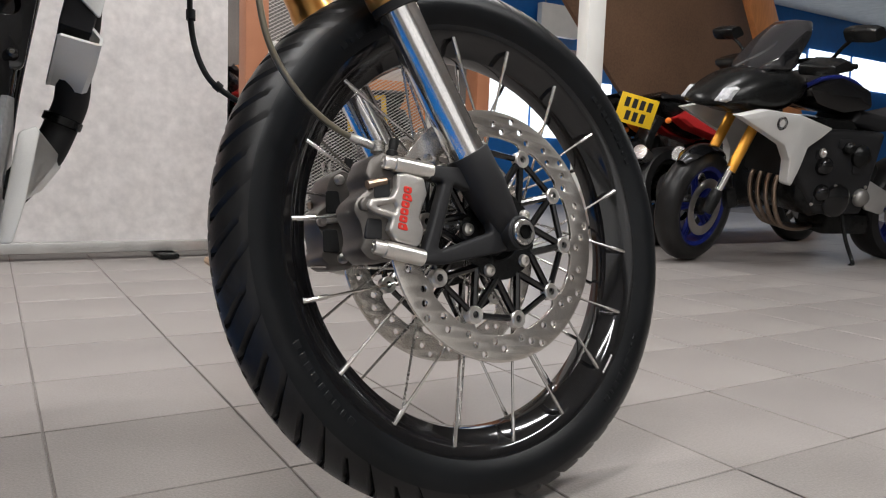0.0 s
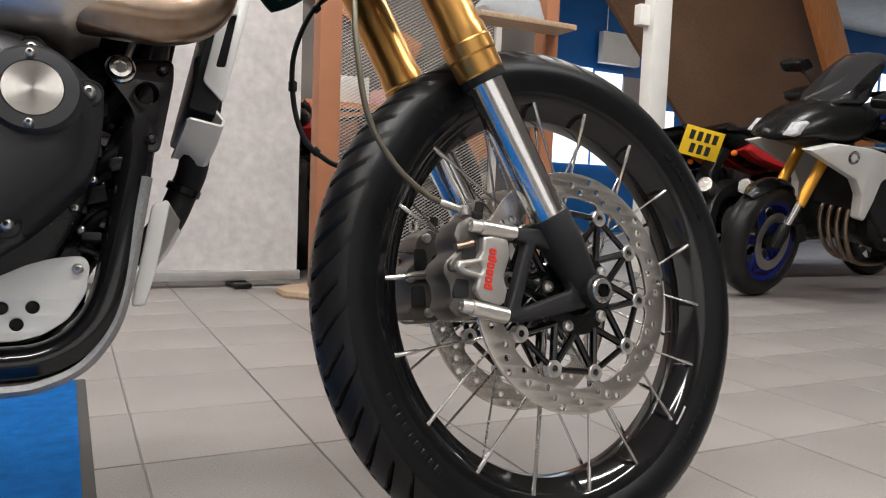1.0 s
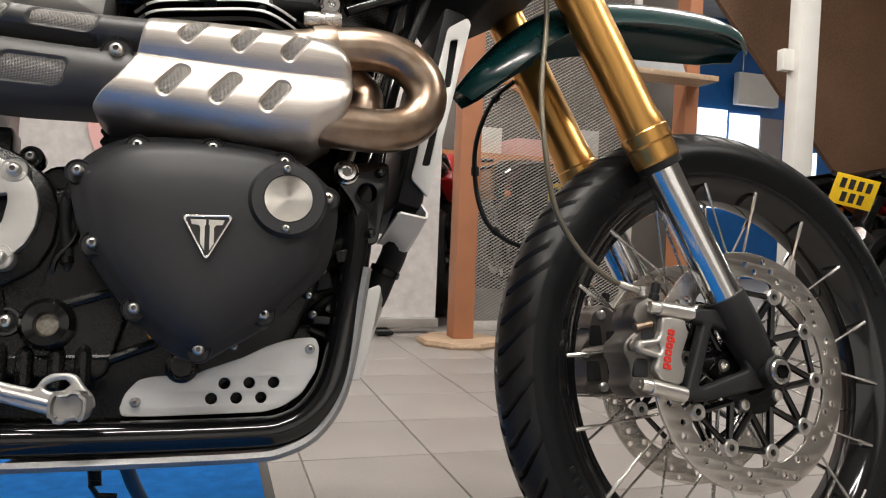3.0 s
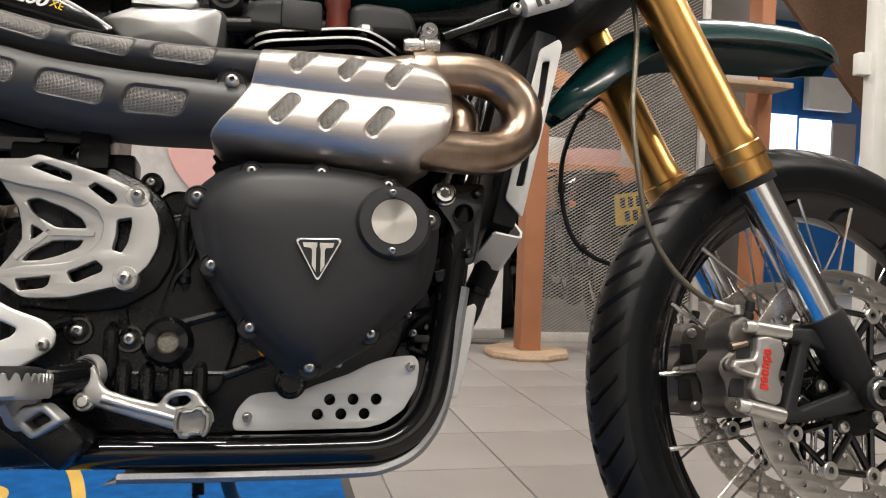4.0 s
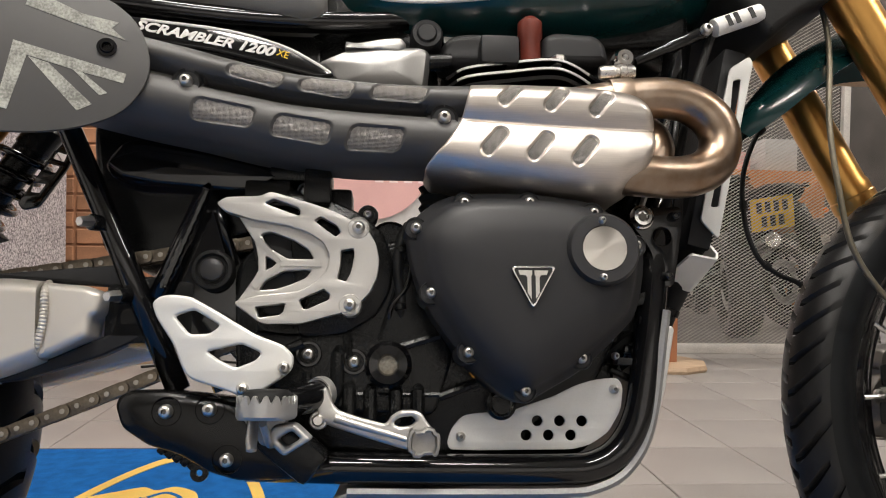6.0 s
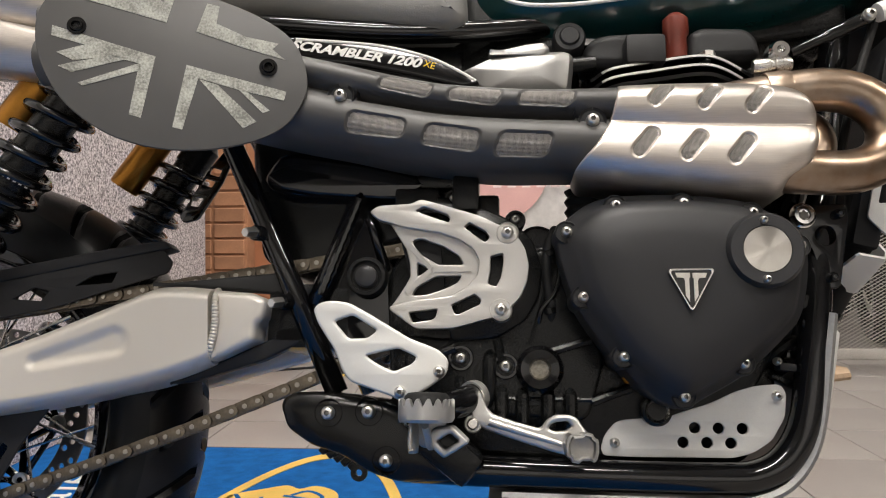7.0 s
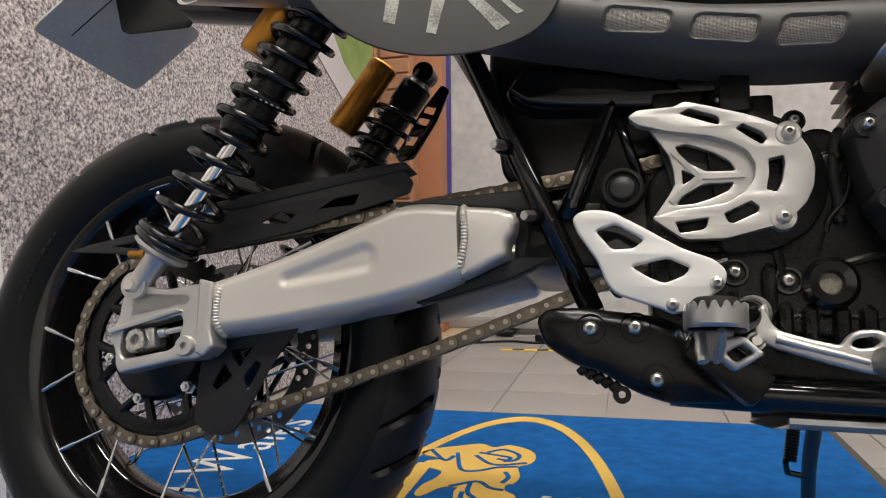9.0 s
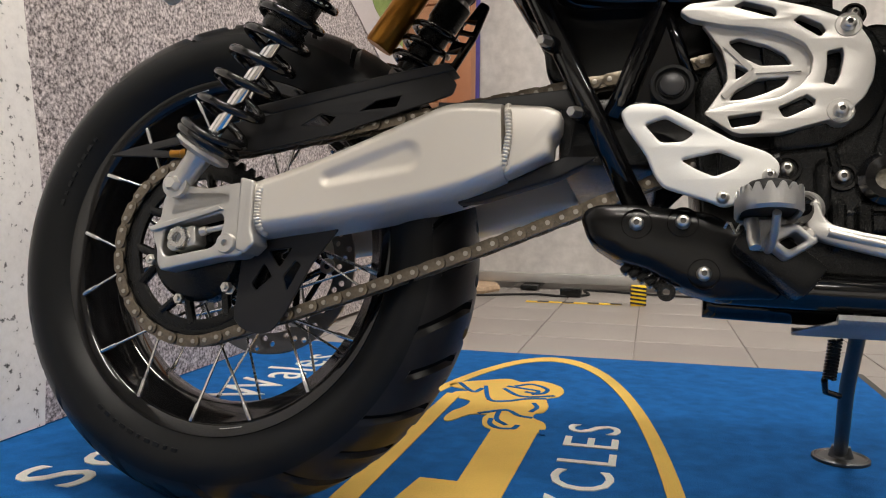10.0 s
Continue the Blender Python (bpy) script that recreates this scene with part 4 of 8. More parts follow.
part("boss", lathe([(0, 0), (0.0125, 0), (0.0125, 0.012), (0.0115, 0.0135), (0.0095, 0.012), (0, 0.012)], 24, "y", (0.711, -0.135, 0.537)), M["alu_bright"], sc)
part("boss", lathe([(0, 0), (0.0125, 0), (0.0125, 0.012), (0.0115, 0.0135), (0.0095, 0.012), (0, 0.012)], 24, "y", (0.704, -0.135, 0.454)), M["alu_bright"], sc)
bolt(sc, 0.711, -0.1515, 0.537, 0.0075)
bolt(sc, 0.704, -0.1515, 0.454, 0.0075)
part("backing", plate([rounded([(0.585, 0.56), (0.64, 0.56), (0.72, 0.52), (0.725, 0.48), (0.70, 0.45), (0.61, 0.445), (0.605, 0.49)], 0.012)], -0.121, 0.008, 0.001), M["plastic"], sc, "dark plate behind the cover")
for x, z, y, r in ((0.661, 0.404, -0.131, 0.0075), (0.709, 0.396, -0.131, 0.0075), (0.72, 0.556, -0.13, 0.006), (0.652, 0.58, -0.13, 0.006), (0.757, 0.445, -0.122, 0.005)):
    part("boss", lathe([(0, 0), (r * 1.8, 0), (r * 1.9, 0.018), (r * 1.75, 0.0205), (r * 1.4, 0.0205), (r * 1.3, 0.0165), (0, 0.0165)], 24, "y", (x, y + 0.021, z)), M["black_gloss"], engine)
    bolt(engine, x, y, z, r)
sight = part("oil_sight_glass", lathe([(0.0095, 0.012), (0.0115, 0.018), (0.020, 0.020), (0.025, 0.014), (0.025, 0), (0.0095, 0)], 40, "y", (0.745, -0.122, 0.393), closed=True), M["black_gloss"], engine, "round oil sight glass")
material("oil_glass", (0.2, 0.175, 0.13), 0.12, coat=0.8, scale=200, vary=0.3)
part("lens", lathe([(0, 0.013), (0.0098, 0.0115), (0.0098, 0)], 32, "y", (0.745, -0.122, 0.393)), M["oil_glass"], engine, "brown oil behind glass")
part("drain_plug", lathe([(0.006, 0.0), (0.009, 0.001), (0.012, 0.006), (0.013, 0.0), (0, 0)], 24, "y", (0.866, -0.128, 0.352)), M["steel"], engine)
part("drain_boss", lathe([(0, 0), (0.016, 0), (0.016, 0.024), (0.012, 0.027), (0, 0.027)], 24, "y", (0.866, -0.103, 0.352)), M["black_satin"], engine)
# small fittings between cover and down tube
for k in range(12):
    random.seed(40 + k)
    x, z = 0.985 + random.random() * 0.05, 0.385 + k * 0.014
    part("fitting", box(0.012 + random.random() * 0.022, 0.02, 0.006 + random.random() * 0.012, (x, -0.085 - random.random() * 0.03, z), 0.002, rot=pose(0, 0, 0, 0, random.uniform(-25, 25), 0)), M[("black_satin", "plastic", "black_gloss")[k % 3]], engine)
for x, z in ((0.99, 0.425), (1.005, 0.452), (0.995, 0.405), (0.865, 0.378), (0.915, 0.372)):
    bolt(engine, x, -0.118, z, 0.0048)
part("copper_fitting", lathe([(0, 0), (0.006, 0), (0.006, 0.01), (0, 0.01)], 6, "y", (0.838, -0.118, 0.385)), M["gold_anod"], engine, "small brass hexagon fitting")

part("engine_front", plate([rounded([(0.96, 0.39), (1.0, 0.37), (1.03, 0.42), (1.05, 0.52), (1.066, 0.60), (1.07, 0.70), (0.96, 0.70)], 0.01)], 0.01, 0.15, 0.006), M["black_satin"], engine, "black front of the engine")
for k in range(8):
    part("hose_piece", sweep(spline([(0.99 + 0.006 * k, -0.075, 0.40 + 0.03 * k), (1.01 + 0.004 * k, -0.09, 0.42 + 0.03 * k), (1.03 + 0.003 * k, -0.075, 0.43 + 0.032 * k)], 4), 0.006, 8), M[("rubber", "black_gloss")[k % 2]], engine)
part("sprocket_housing", loft(rounded([(0.63, 0.585), (0.68, 0.572), (0.715, 0.556), (0.738, 0.535), (0.750, 0.503), (0.746, 0.47), (0.732, 0.445), (0.70, 0.425), (0.65, 0.42), (0.64, 0.50)], 0.008), [(1.0, -0.10), (1.0, -0.126), (0.985, -0.131), (0.95, -0.1325)], (0.69, 0.50)), M["black_satin"], engine, "black casting round the sprocket cover", smooth=50)
part("breather_hose", sweep(spline([(0.757, -0.118, 0.435), (0.758, -0.126, 0.46), (0.753, -0.128, 0.50), (0.757, -0.122, 0.53), (0.765, -0.105, 0.55)], 6), 0.0055, 10), M["rubber"], engine, "black breather hose", smooth=180)
part("cable", sweep(spline([(0.745, -0.120, 0.43), (0.747, -0.128, 0.455), (0.762, -0.130, 0.475), (0.768, -0.128, 0.50), (0.763, -0.12, 0.53)], 6), 0.0032, 8), M["black_gloss"], engine, "thin black cable", smooth=180)
for z in (0.452, 0.515):
    part("hose_clip", rod([(0.0058, 0), (0.0066, 0.1), (0.0066, 0.9), (0.0058, 1)], (0.7575, -0.1265, z), (0.7565, -0.1268, z + 0.007), 16), M["black_satin"], engine)
for a, b, r in (((0.655, -0.127, 0.415), (0.62, -0.127, 0.40), 0.006), ((0.70, -0.127, 0.425), (0.705, -0.127, 0.40), 0.005), ((0.735, -0.126, 0.405), (0.80, -0.126, 0.425), 0.005), ((0.66, -0.127, 0.385), (0.66, -0.127, 0.36), 0.005), ((0.80, -0.124, 0.36), (0.84, -0.124, 0.375), 0.005)):
    part("rib", sweep([a, b], r, 8), M["black_satin"], engine)
# cylinders, head and parts above
cyl = part("cylinder_block", plate([rounded([(0.815, 0.56), (0.985, 0.565), (1.0, 0.72), (0.83, 0.72)], 0.01)], 0.0, 0.20, 0.006), M["black_satin"], bike, "black cylinder block")
for k in range(7):
    part("fin", box(0.19, 0.235, 0.004, (0.907, 0, 0.582 + k * 0.02), 0.001), M["black_satin"], cyl)
head = part("cylinder_head", plate([rounded([(0.80, 0.715), (1.0, 0.715), (1.005, 0.75), (0.99, 0.78), (0.81, 0.78)], 0.012)], 0.0, 0.17, 0.006), M["black_satin"], bike, "black cylinder head")
for pts in ([(0.797, 0.738), (0.797, 0.757), (0.808, 0.776), (0.83, 0.782), (0.862, 0.782), (0.874, 0.772), (0.879, 0.738)], [(0.918, 0.742), (0.92, 0.78), (0.935, 0.788), (0.985, 0.786), (0.997, 0.775), (1.002, 0.748)]):
    part("rocker_cover", plate([rounded(pts, 0.012)], -0.095, 0.05, 0.012, seg=3), M["plastic"], head, "matt grey-black plastic cover")
part("connector", box(0.045, 0.03, 0.035, (0.866, -0.13, 0.75), 0.006), M["plastic"], head)
material("red_rubber", (0.16, 0.03, 0.018), 0.4, coat=0.3)
part("coolant_hose", rod([(0, 0), (0.0125, 0.0), (0.0125, 0.6), (0.015, 0.65), (0.015, 0.9), (0.008, 1), (0, 1)], (0.907, -0.11, 0.735), (0.907, -0.11, 0.806), 16), M["red_rubber"], head, "dark red rubber sleeve")
part("cap", lathe([(0, 0.012), (0.01, 0.012), (0.012, 0.009), (0.0165, 0.009), (0.019, 0.004), (0.019, -0.02), (0, -0.02)], 28, "y", (0.783, -0.12, 0.773)), M["plastic"], bike, "round black cap")
tb = part("throttle_cover", loft(rounded([(0.656, 0.729), (0.688, 0.745), (0.735, 0.751), (0.782, 0.752), (0.788, 0.745), (0.783, 0.70), (0.68, 0.70)], 0.006), [(1.0, -0.09), (1.0, -0.122), (0.97, -0.132), (0.88, -0.140), (0.62, -0.146), (0.25, -0.148)], (0.735, 0.722)), M["throttle_alu"], bike, "silver throttle body cover")
part("upper_cover", plate([rounded([(0.688, 0.747), (0.732, 0.757), (0.753, 0.759), (0.76, 0.75), (0.75, 0.74)], 0.004)], -0.125, 0.04, 0.004, seg=3), M["throttle_alu"], tb)
part("spigot", rod([(0, 0), (0.01, 0), (0.01, 1), (0, 1)], (0.785, -0.12, 0.74), (0.812, -0.12, 0.742), 12), M["black_satin"], tb)
# finned heat guards at the head
def ribbon(pts, deep, thick):
    """A flat strip along pts, deep in y and thick across."""
    bm = bmesh.new()
    rings = []
    for k, p in enumerate(pts):
        d = (pts[min(k + 1, len(pts) - 1)] - pts[max(k - 1, 0)]).normalized()
        up = Vector((-d.z, 0, d.x)) * thick / 2
        yy = Vector((0, deep, 0))
        rings.append([bm.verts.new(q) for q in (p - up, p + up, p + up + yy, p - up + yy)])
    for a, b in zip(rings, rings[1:]):
        for k in range(4):
            bm.faces.new((a[k], a[(k + 1) % 4], b[(k + 1) % 4], b[k]))
    bm.faces.new(rings[0])
    bm.faces.new(rings[-1])
    bmesh.ops.recalc_face_normals(bm, faces=bm.faces)
    return bm


for k in range(3):
    dz, y = -0.0115 * k + 0.004, -0.139 - 0.002 * k
    line = spline([(0.806, y + 0.012, 0.714 + dz), (0.828, y, 0.723 + dz), (0.876, y, 0.731 + dz), (0.925, y, 0.737 + dz), (0.951, y, 0.731 + dz), (0.985, y + 0.01, 0.715 + dz)], 5)
    fin = part("heat_fin", ribbon(line, 0.05, 0.0045), M["black_gloss"], head, "black heat fin with a bright edge", smooth=20)
    if k < 2:
        part("bright_edge", ribbon([p - Vector((0, 0.0012, 0)) for p in line[3:-2]], 0.0016, 0.0026), M["alu_cast"], fin, "machined bright edge", smooth=20)
part("fin_bolt", lathe([(0, 0), (0.009, 0), (0.009, 0.012), (0.006, 0.014), (0, 0.014)], 6, "z", (0.937, -0.128, 0.737)), M["bolt"], head)
# clamp and stay
clamp = part("exhaust_clamp", rod([(0.02, 0), (0.0252, 0), (0.0258, 0.1), (0.0258, 0.9), (0.0252, 1), (0.02, 1)], (0.990, -0.1465, 0.6885), (1.014, -0.1478, 0.6915), 36), M["copper_pipe"], bike, "steel exhaust clamp")
part("clamp_lug", rod([(0, 0), (0.007, 0), (0.0085, 0.1), (0.0085, 0.42), (0.0065, 0.45), (0.0065, 0.55), (0.0085, 0.58), (0.0085, 0.9), (0.007, 1), (0, 1)], (0.978, -0.150, 0.7215), (1.018, -0.152, 0.7235), 20), M["steel"], clamp)
part("clamp_bolt", lathe([(0.004, 0.003), (0.0045, 0.008), (0.009, 0.008), (0.0125, 0.002), (0.0125, -0.012), (0, -0.012), (0.004, 0.003)], 24, "y", (1.006, -0.152, 0.738)), M["chrome"], clamp, "chrome clamp bolt")
stay = part("engine_stay", rod([(0, 0), (0.006, 0), (0.006, 0.4), (0.008, 0.45), (0.008, 1), (0, 1)], (1.028, -0.125, 0.748), (1.125, -0.115, 0.797), 12), M["black_gloss"], bike, "gloss black stay")
part("label_tube", rod([(0, 0), (0.011, 0.0), (0.011, 1), (0, 1)], (1.13, -0.12, 0.798), (1.19, -0.118, 0.822), 20), M["white_print"], stay, "white printed sticker")
for s in (0.25, 0.42, 0.74):
    a, b = Vector((1.13, -0.131, 0.798)), Vector((1.19, -0.129, 0.822))
    part("label_mark", box(0.006, 0.001, 0.014, a.lerp(b, s), rot=pose(0, 0, 0, 0, -22, 0)), M["ink"], stay, smooth=0)
bolt(stay, 1.118, -0.128, 0.793, 0.008)

# ---- exhaust ----
pipe = part("exhaust_pipe", sweep(spline([(0.90, -0.14, 0.672), (0.96, -0.145, 0.683), (1.017, -0.148, 0.692), (1.055, -0.15, 0.694), (1.085, -0.151, 0.686), (1.106, -0.152, 0.668), (1.113, -0.153, 0.645), (1.106, -0.155, 0.622), (1.088, -0.158, 0.606), (1.06, -0.162, 0.598), (1.02, -0.167, 0.597), (0.97, -0.17, 0.60)], 6), 0.0232, 28), M["copper_pipe"], bike, "heat-tinted bronze exhaust pipe", smooth=180)
part("inner_pipe", sweep(spline([(0.96, -0.115, 0.682), (1.01, -0.115, 0.678), (1.043, -0.118, 0.660), (1.050, -0.122, 0.640), (1.036, -0.127, 0.620), (0.98, -0.135, 0.615)], 6), 0.021, 24), M["copper_pipe"], pipe, "second heat-tinted pipe", smooth=180)

top_b = smooth_line([(0.18, 0.80), (0.3, 0.778), (0.4, 0.756), (0.485, 0.735), (0.535, 0.724), (0.595, 0.709), (0.641, 0.700), (0.708, 0.694), (0.762, 0.692), (0.85, 0.694)])
bot_b = smooth_line([(0.18, 0.70), (0.3, 0.678), (0.4, 0.655), (0.476, 0.638), (0.537, 0.6265), (0.60, 0.6125), (0.651, 0.6045), (0.705, 0.5995), (0.778, 0.5995), (0.85, 0.598)])
mid_b = smooth_line([(0.18, 0.757), (0.4, 0.712), (0.50, 0.693), (0.548, 0.682), (0.595, 0.673), (0.641, 0.665), (0.70, 0.660), (0.780, 0.656), (0.85, 0.653)])


def depth_b(x, z, u, e):
    t, b, c = top_b(x), bot_b(x), mid_b(x)
    if z > c:
        v = (z - c) / max(t - c, 1e-4)
    else:
        v = (c - z) / max(c - b, 1e-4)
    lobe = math.sqrt(max(0.0, 1 - (2 * v - 0.9) ** 2 * 0.82)) if v > 0.0 else 0.4
    y = -0.150 - 0.044 * lobe
    if 0.545 < x < 0.785:
        g = abs(z - c)
        end = min(x - 0.545, 0.785 - x)
        if g < 0.006 and end > 0.004:
            y += 0.008
    return y - 0.014 * max(0, (0.55 - x) / 0.37)


def corner_cut(x, z, pts, r):
    """Distance to a convex four-cornered opening with rounded corners."""
    near, out = -1.0, 0.0
    for k in range(4):
        (ax, az), (bx, bz) = pts[k], pts[(k + 1) % 4]
        ex, ez = bx - ax, bz - az
        d = ((x - ax) * -ez + (z - az) * ex) / math.hypot(ex, ez) + r
        near = max(near, d)
        out += max(d, 0.0) ** 2
    return (math.sqrt(out) if near > 0 else near) - r


black_cuts = [lambda x, z, q=q: corner_cut(x, z, q, 0.0075) for q in (
    ((0.579, 0.704), (0.634, 0.692), (0.627, 0.675), (0.570, 0.688)), ((0.653, 0.690), (0.708, 0.686), (0.700, 0.666), (0.644, 0.674)), ((0.728, 0.686), (0.785, 0.683), (0.777, 0.664), (0.719, 0.667)),
    ((0.543, 0.662), (0.605, 0.651), (0.600, 0.631), (0.537, 0.640)), ((0.627, 0.647), (0.684, 0.638), (0.679, 0.616), (0.618, 0.625)), ((0.704, 0.637), (0.760, 0.634), (0.752, 0.611), (0.695, 0.612)))]
guard = part("exhaust_guard", shield(top_b, bot_b, lambda u: 0.19, lambda u: 0.818 + 0.03 * u, depth_b, black_cuts, 460, 90, 0.04, (M["flag_black"], M["gauze"])), None, bike, "matt black exhaust heat guard with gauze slots", smooth=38)
# added black strip, the groove's shade as colour
part("groove_liner", sweep(spline([(0.55, -0.160, 0.6815), (0.595, -0.160, 0.673), (0.641, -0.160, 0.665), (0.70, -0.160, 0.660), (0.78, -0.160, 0.656)], 6), 0.005, 8), M["black_satin"], guard, "dark strip painting the groove's shade between the pipes")
for x, z in ((0.799, 0.648), (0.532, 0.679)):
    # cup blacker than the guard, paints the recess's shade round the bolt
    part("recess", lathe([(0, 0), (0.012, 0), (0.0145, 0.003), (0.0145, -0.01), (0, -0.01)], 28, "y", (x, -0.186, z)), M["black_matt"], guard)
    bolt(guard, x, -0.192, z, 0.0075)
top_s = smooth_line([(0.76, 0.69), (0.83, 0.694), (0.87, 0.696), (0.909, 0.6965), (0.95, 0.696), (0.985, 0.693), (1.005, 0.688), (1.022, 0.678), (1.035, 0.665)])
bot_s = smooth_line([(0.76, 0.588), (0.80, 0.583), (0.84, 0.578), (0.886, 0.573), (0.93, 0.568), (0.968, 0.566), (0.985, 0.568), (1.0, 0.578), (1.035, 0.60)])
mid_s = smooth_line([(0.76, 0.648), (0.817, 0.647), (0.875, 0.644), (0.93, 0.642), (1.035, 0.64)])


def depth_s(x, z, u, e):
    t, b, c = top_s(x), bot_s(x), mid_s(x)
    v = (z - c) / max(t - c, 1e-4) if z > c else (c - z) / max(c - b, 1e-4)
    lobe = math.sqrt(max(0.0, 1 - (2 * v - 0.92) ** 2 * 0.84)) if v > 0.46 else 1 - 0.19 * ((0.46 - v) / 0.46) ** 2
    r = min(e / (0.014 if x > 0.92 else 0.005), 1)
    k = 0.20 if x > 0.92 else 0.04
    return -0.149 - 0.0525 * lobe * (1 - k + k * math.sqrt(max(0, 1 - (1 - r) ** 2)))


silver_cuts = [lambda x, z, q=q: capsule(x, z, *q) for q in (
    (0.868, 0.675, 0.021, 0.0072, 52), (0.917, 0.671, 0.021, 0.0072, 52), (0.965, 0.667, 0.021, 0.0072, 52),
    (0.851, 0.622, 0.024, 0.0075, 52), (0.899, 0.618, 0.024, 0.0075, 52), (0.946, 0.614, 0.024, 0.0075, 52))]
silver_left = smooth_line([(0.0, 0.790), (0.03, 0.783), (0.08, 0.780), (0.2, 0.789), (0.33, 0.801), (0.5, 0.812), (0.62, 0.818), (0.8, 0.823), (1.0, 0.829)])
part("silver_guard", shield(top_s, bot_s, lambda u: silver_left(u), lambda u: 1.004 + 0.021 * math.sin(math.pi * min(1, u * 0.78 + 0.1)), depth_s, silver_cuts, 260, 120, 0.045, (M["brushed"], M["gauze"])), None, bike, "brushed stainless exhaust heat guard with slanted slots", smooth=70)

for z0, z1 in ((0.741, 0.7555), (0.797, 0.8125)):
    tip = rod([(0.0275, 0), (0.029, 0.3), (0.029, 1.0), (0.0275, 1.0), (0.0268, 0.99)], (0.30, -0.150, z0 - 0.012), (0.058, -0.172, z1), 40)
    bore = rod([(0.0268, 0.99), (0.0262, 0.3), (0, 0.25)], (0.30, -0.150, z0 - 0.012), (0.058, -0.172, z1), 40)
    for b in (tip, bore):
        for v in b.verts:
            if v.co.x < 0.09:
                v.co.x += (v.co.z - z1) * 0.35 - (v.co.y + 0.172) * 2.1 + 0.02
    tip = part("exhaust_tip", tip, M["brushed"], bike, "brushed steel exhaust end pipe", smooth=40)
    part("bore", bore, M["stand_steel"], tip, "dark inside of the pipe", smooth=60)

# flag plate
FP = Matrix.Translation((0.36, -0.226, 0.69)) @ pose(0, 0, 0, 0, 0, 11.5) @ Matrix.Translation((-0.36, 0, -0.69))
flag_outline = [(p.x, p.y) for p in spline([(0.221, 0.732, 0), (0.227, 0.762, 0), (0.25, 0.787, 0), (0.30, 0.793, 0), (0.38, 0.783, 0), (0.445, 0.762, 0), (0.484, 0.735, 0), (0.50, 0.696, 0), (0.495, 0.664, 0), (0.472, 0.634, 0), (0.424, 0.614, 0), (0.363, 0.608, 0), (0.306, 0.62, 0), (0.258, 0.652, 0), (0.23, 0.695, 0)], 5, True)]
flag = part("side_plate", plate([flag_outline], 0.0, 0.004, 0.001), M["flag_black"], bike, "matt black silencer plate with faded flag pattern", FP)
for pts in ([(0.238, 0.735), (0.343, 0.708), (0.334, 0.640), (0.322, 0.643), (0.3275, 0.699), (0.30, 0.705), (0.262, 0.698), (0.245, 0.706), (0.272, 0.716), (0.238, 0.724)],
            [(0.248, 0.691), (0.262, 0.696), (0.30, 0.706), (0.317, 0.704), (0.262, 0.685)],
            [(0.269, 0.674), (0.329, 0.700), (0.330, 0.692), (0.274, 0.671)],
            [(0.375, 0.701), (0.479, 0.678), (0.477, 0.668), (0.43, 0.677), (0.388, 0.687), (0.376, 0.630), (0.366, 0.632)],
            [(0.389, 0.686), (0.408, 0.681), (0.45, 0.643), (0.437, 0.635)],
            [(0.43, 0.677), (0.439, 0.675), (0.463, 0.656), (0.456, 0.653)],
            [(0.391, 0.772), (0.382, 0.739), (0.434, 0.724), (0.476, 0.714), (0.462, 0.725), (0.468, 0.732), (0.434, 0.737), (0.402, 0.75), (0.404, 0.77)],
            [(0.245, 0.772), (0.351, 0.747), (0.358, 0.78), (0.35, 0.781), (0.346, 0.77), (0.32, 0.785), (0.308, 0.787), (0.318, 0.77), (0.28, 0.772), (0.26, 0.784)]):
    part("flag_mark", plate([pts], -0.0023, 0.0006), M["worn_white"], flag, "worn off-white flag stripe", smooth=0)
for x, z in ((0.262, 0.736), (0.459, 0.704)):
    part("washer", lathe([(0.004, 0.001), (0.0045, 0.004), (0.006, 0.004), (0.0068, 0.002), (0.0095, 0.002), (0.0095, 0.0), (0, 0.0)], 24, "y", (x, -0.002, z)), M["black_gloss"], flag, "black screw and washer")

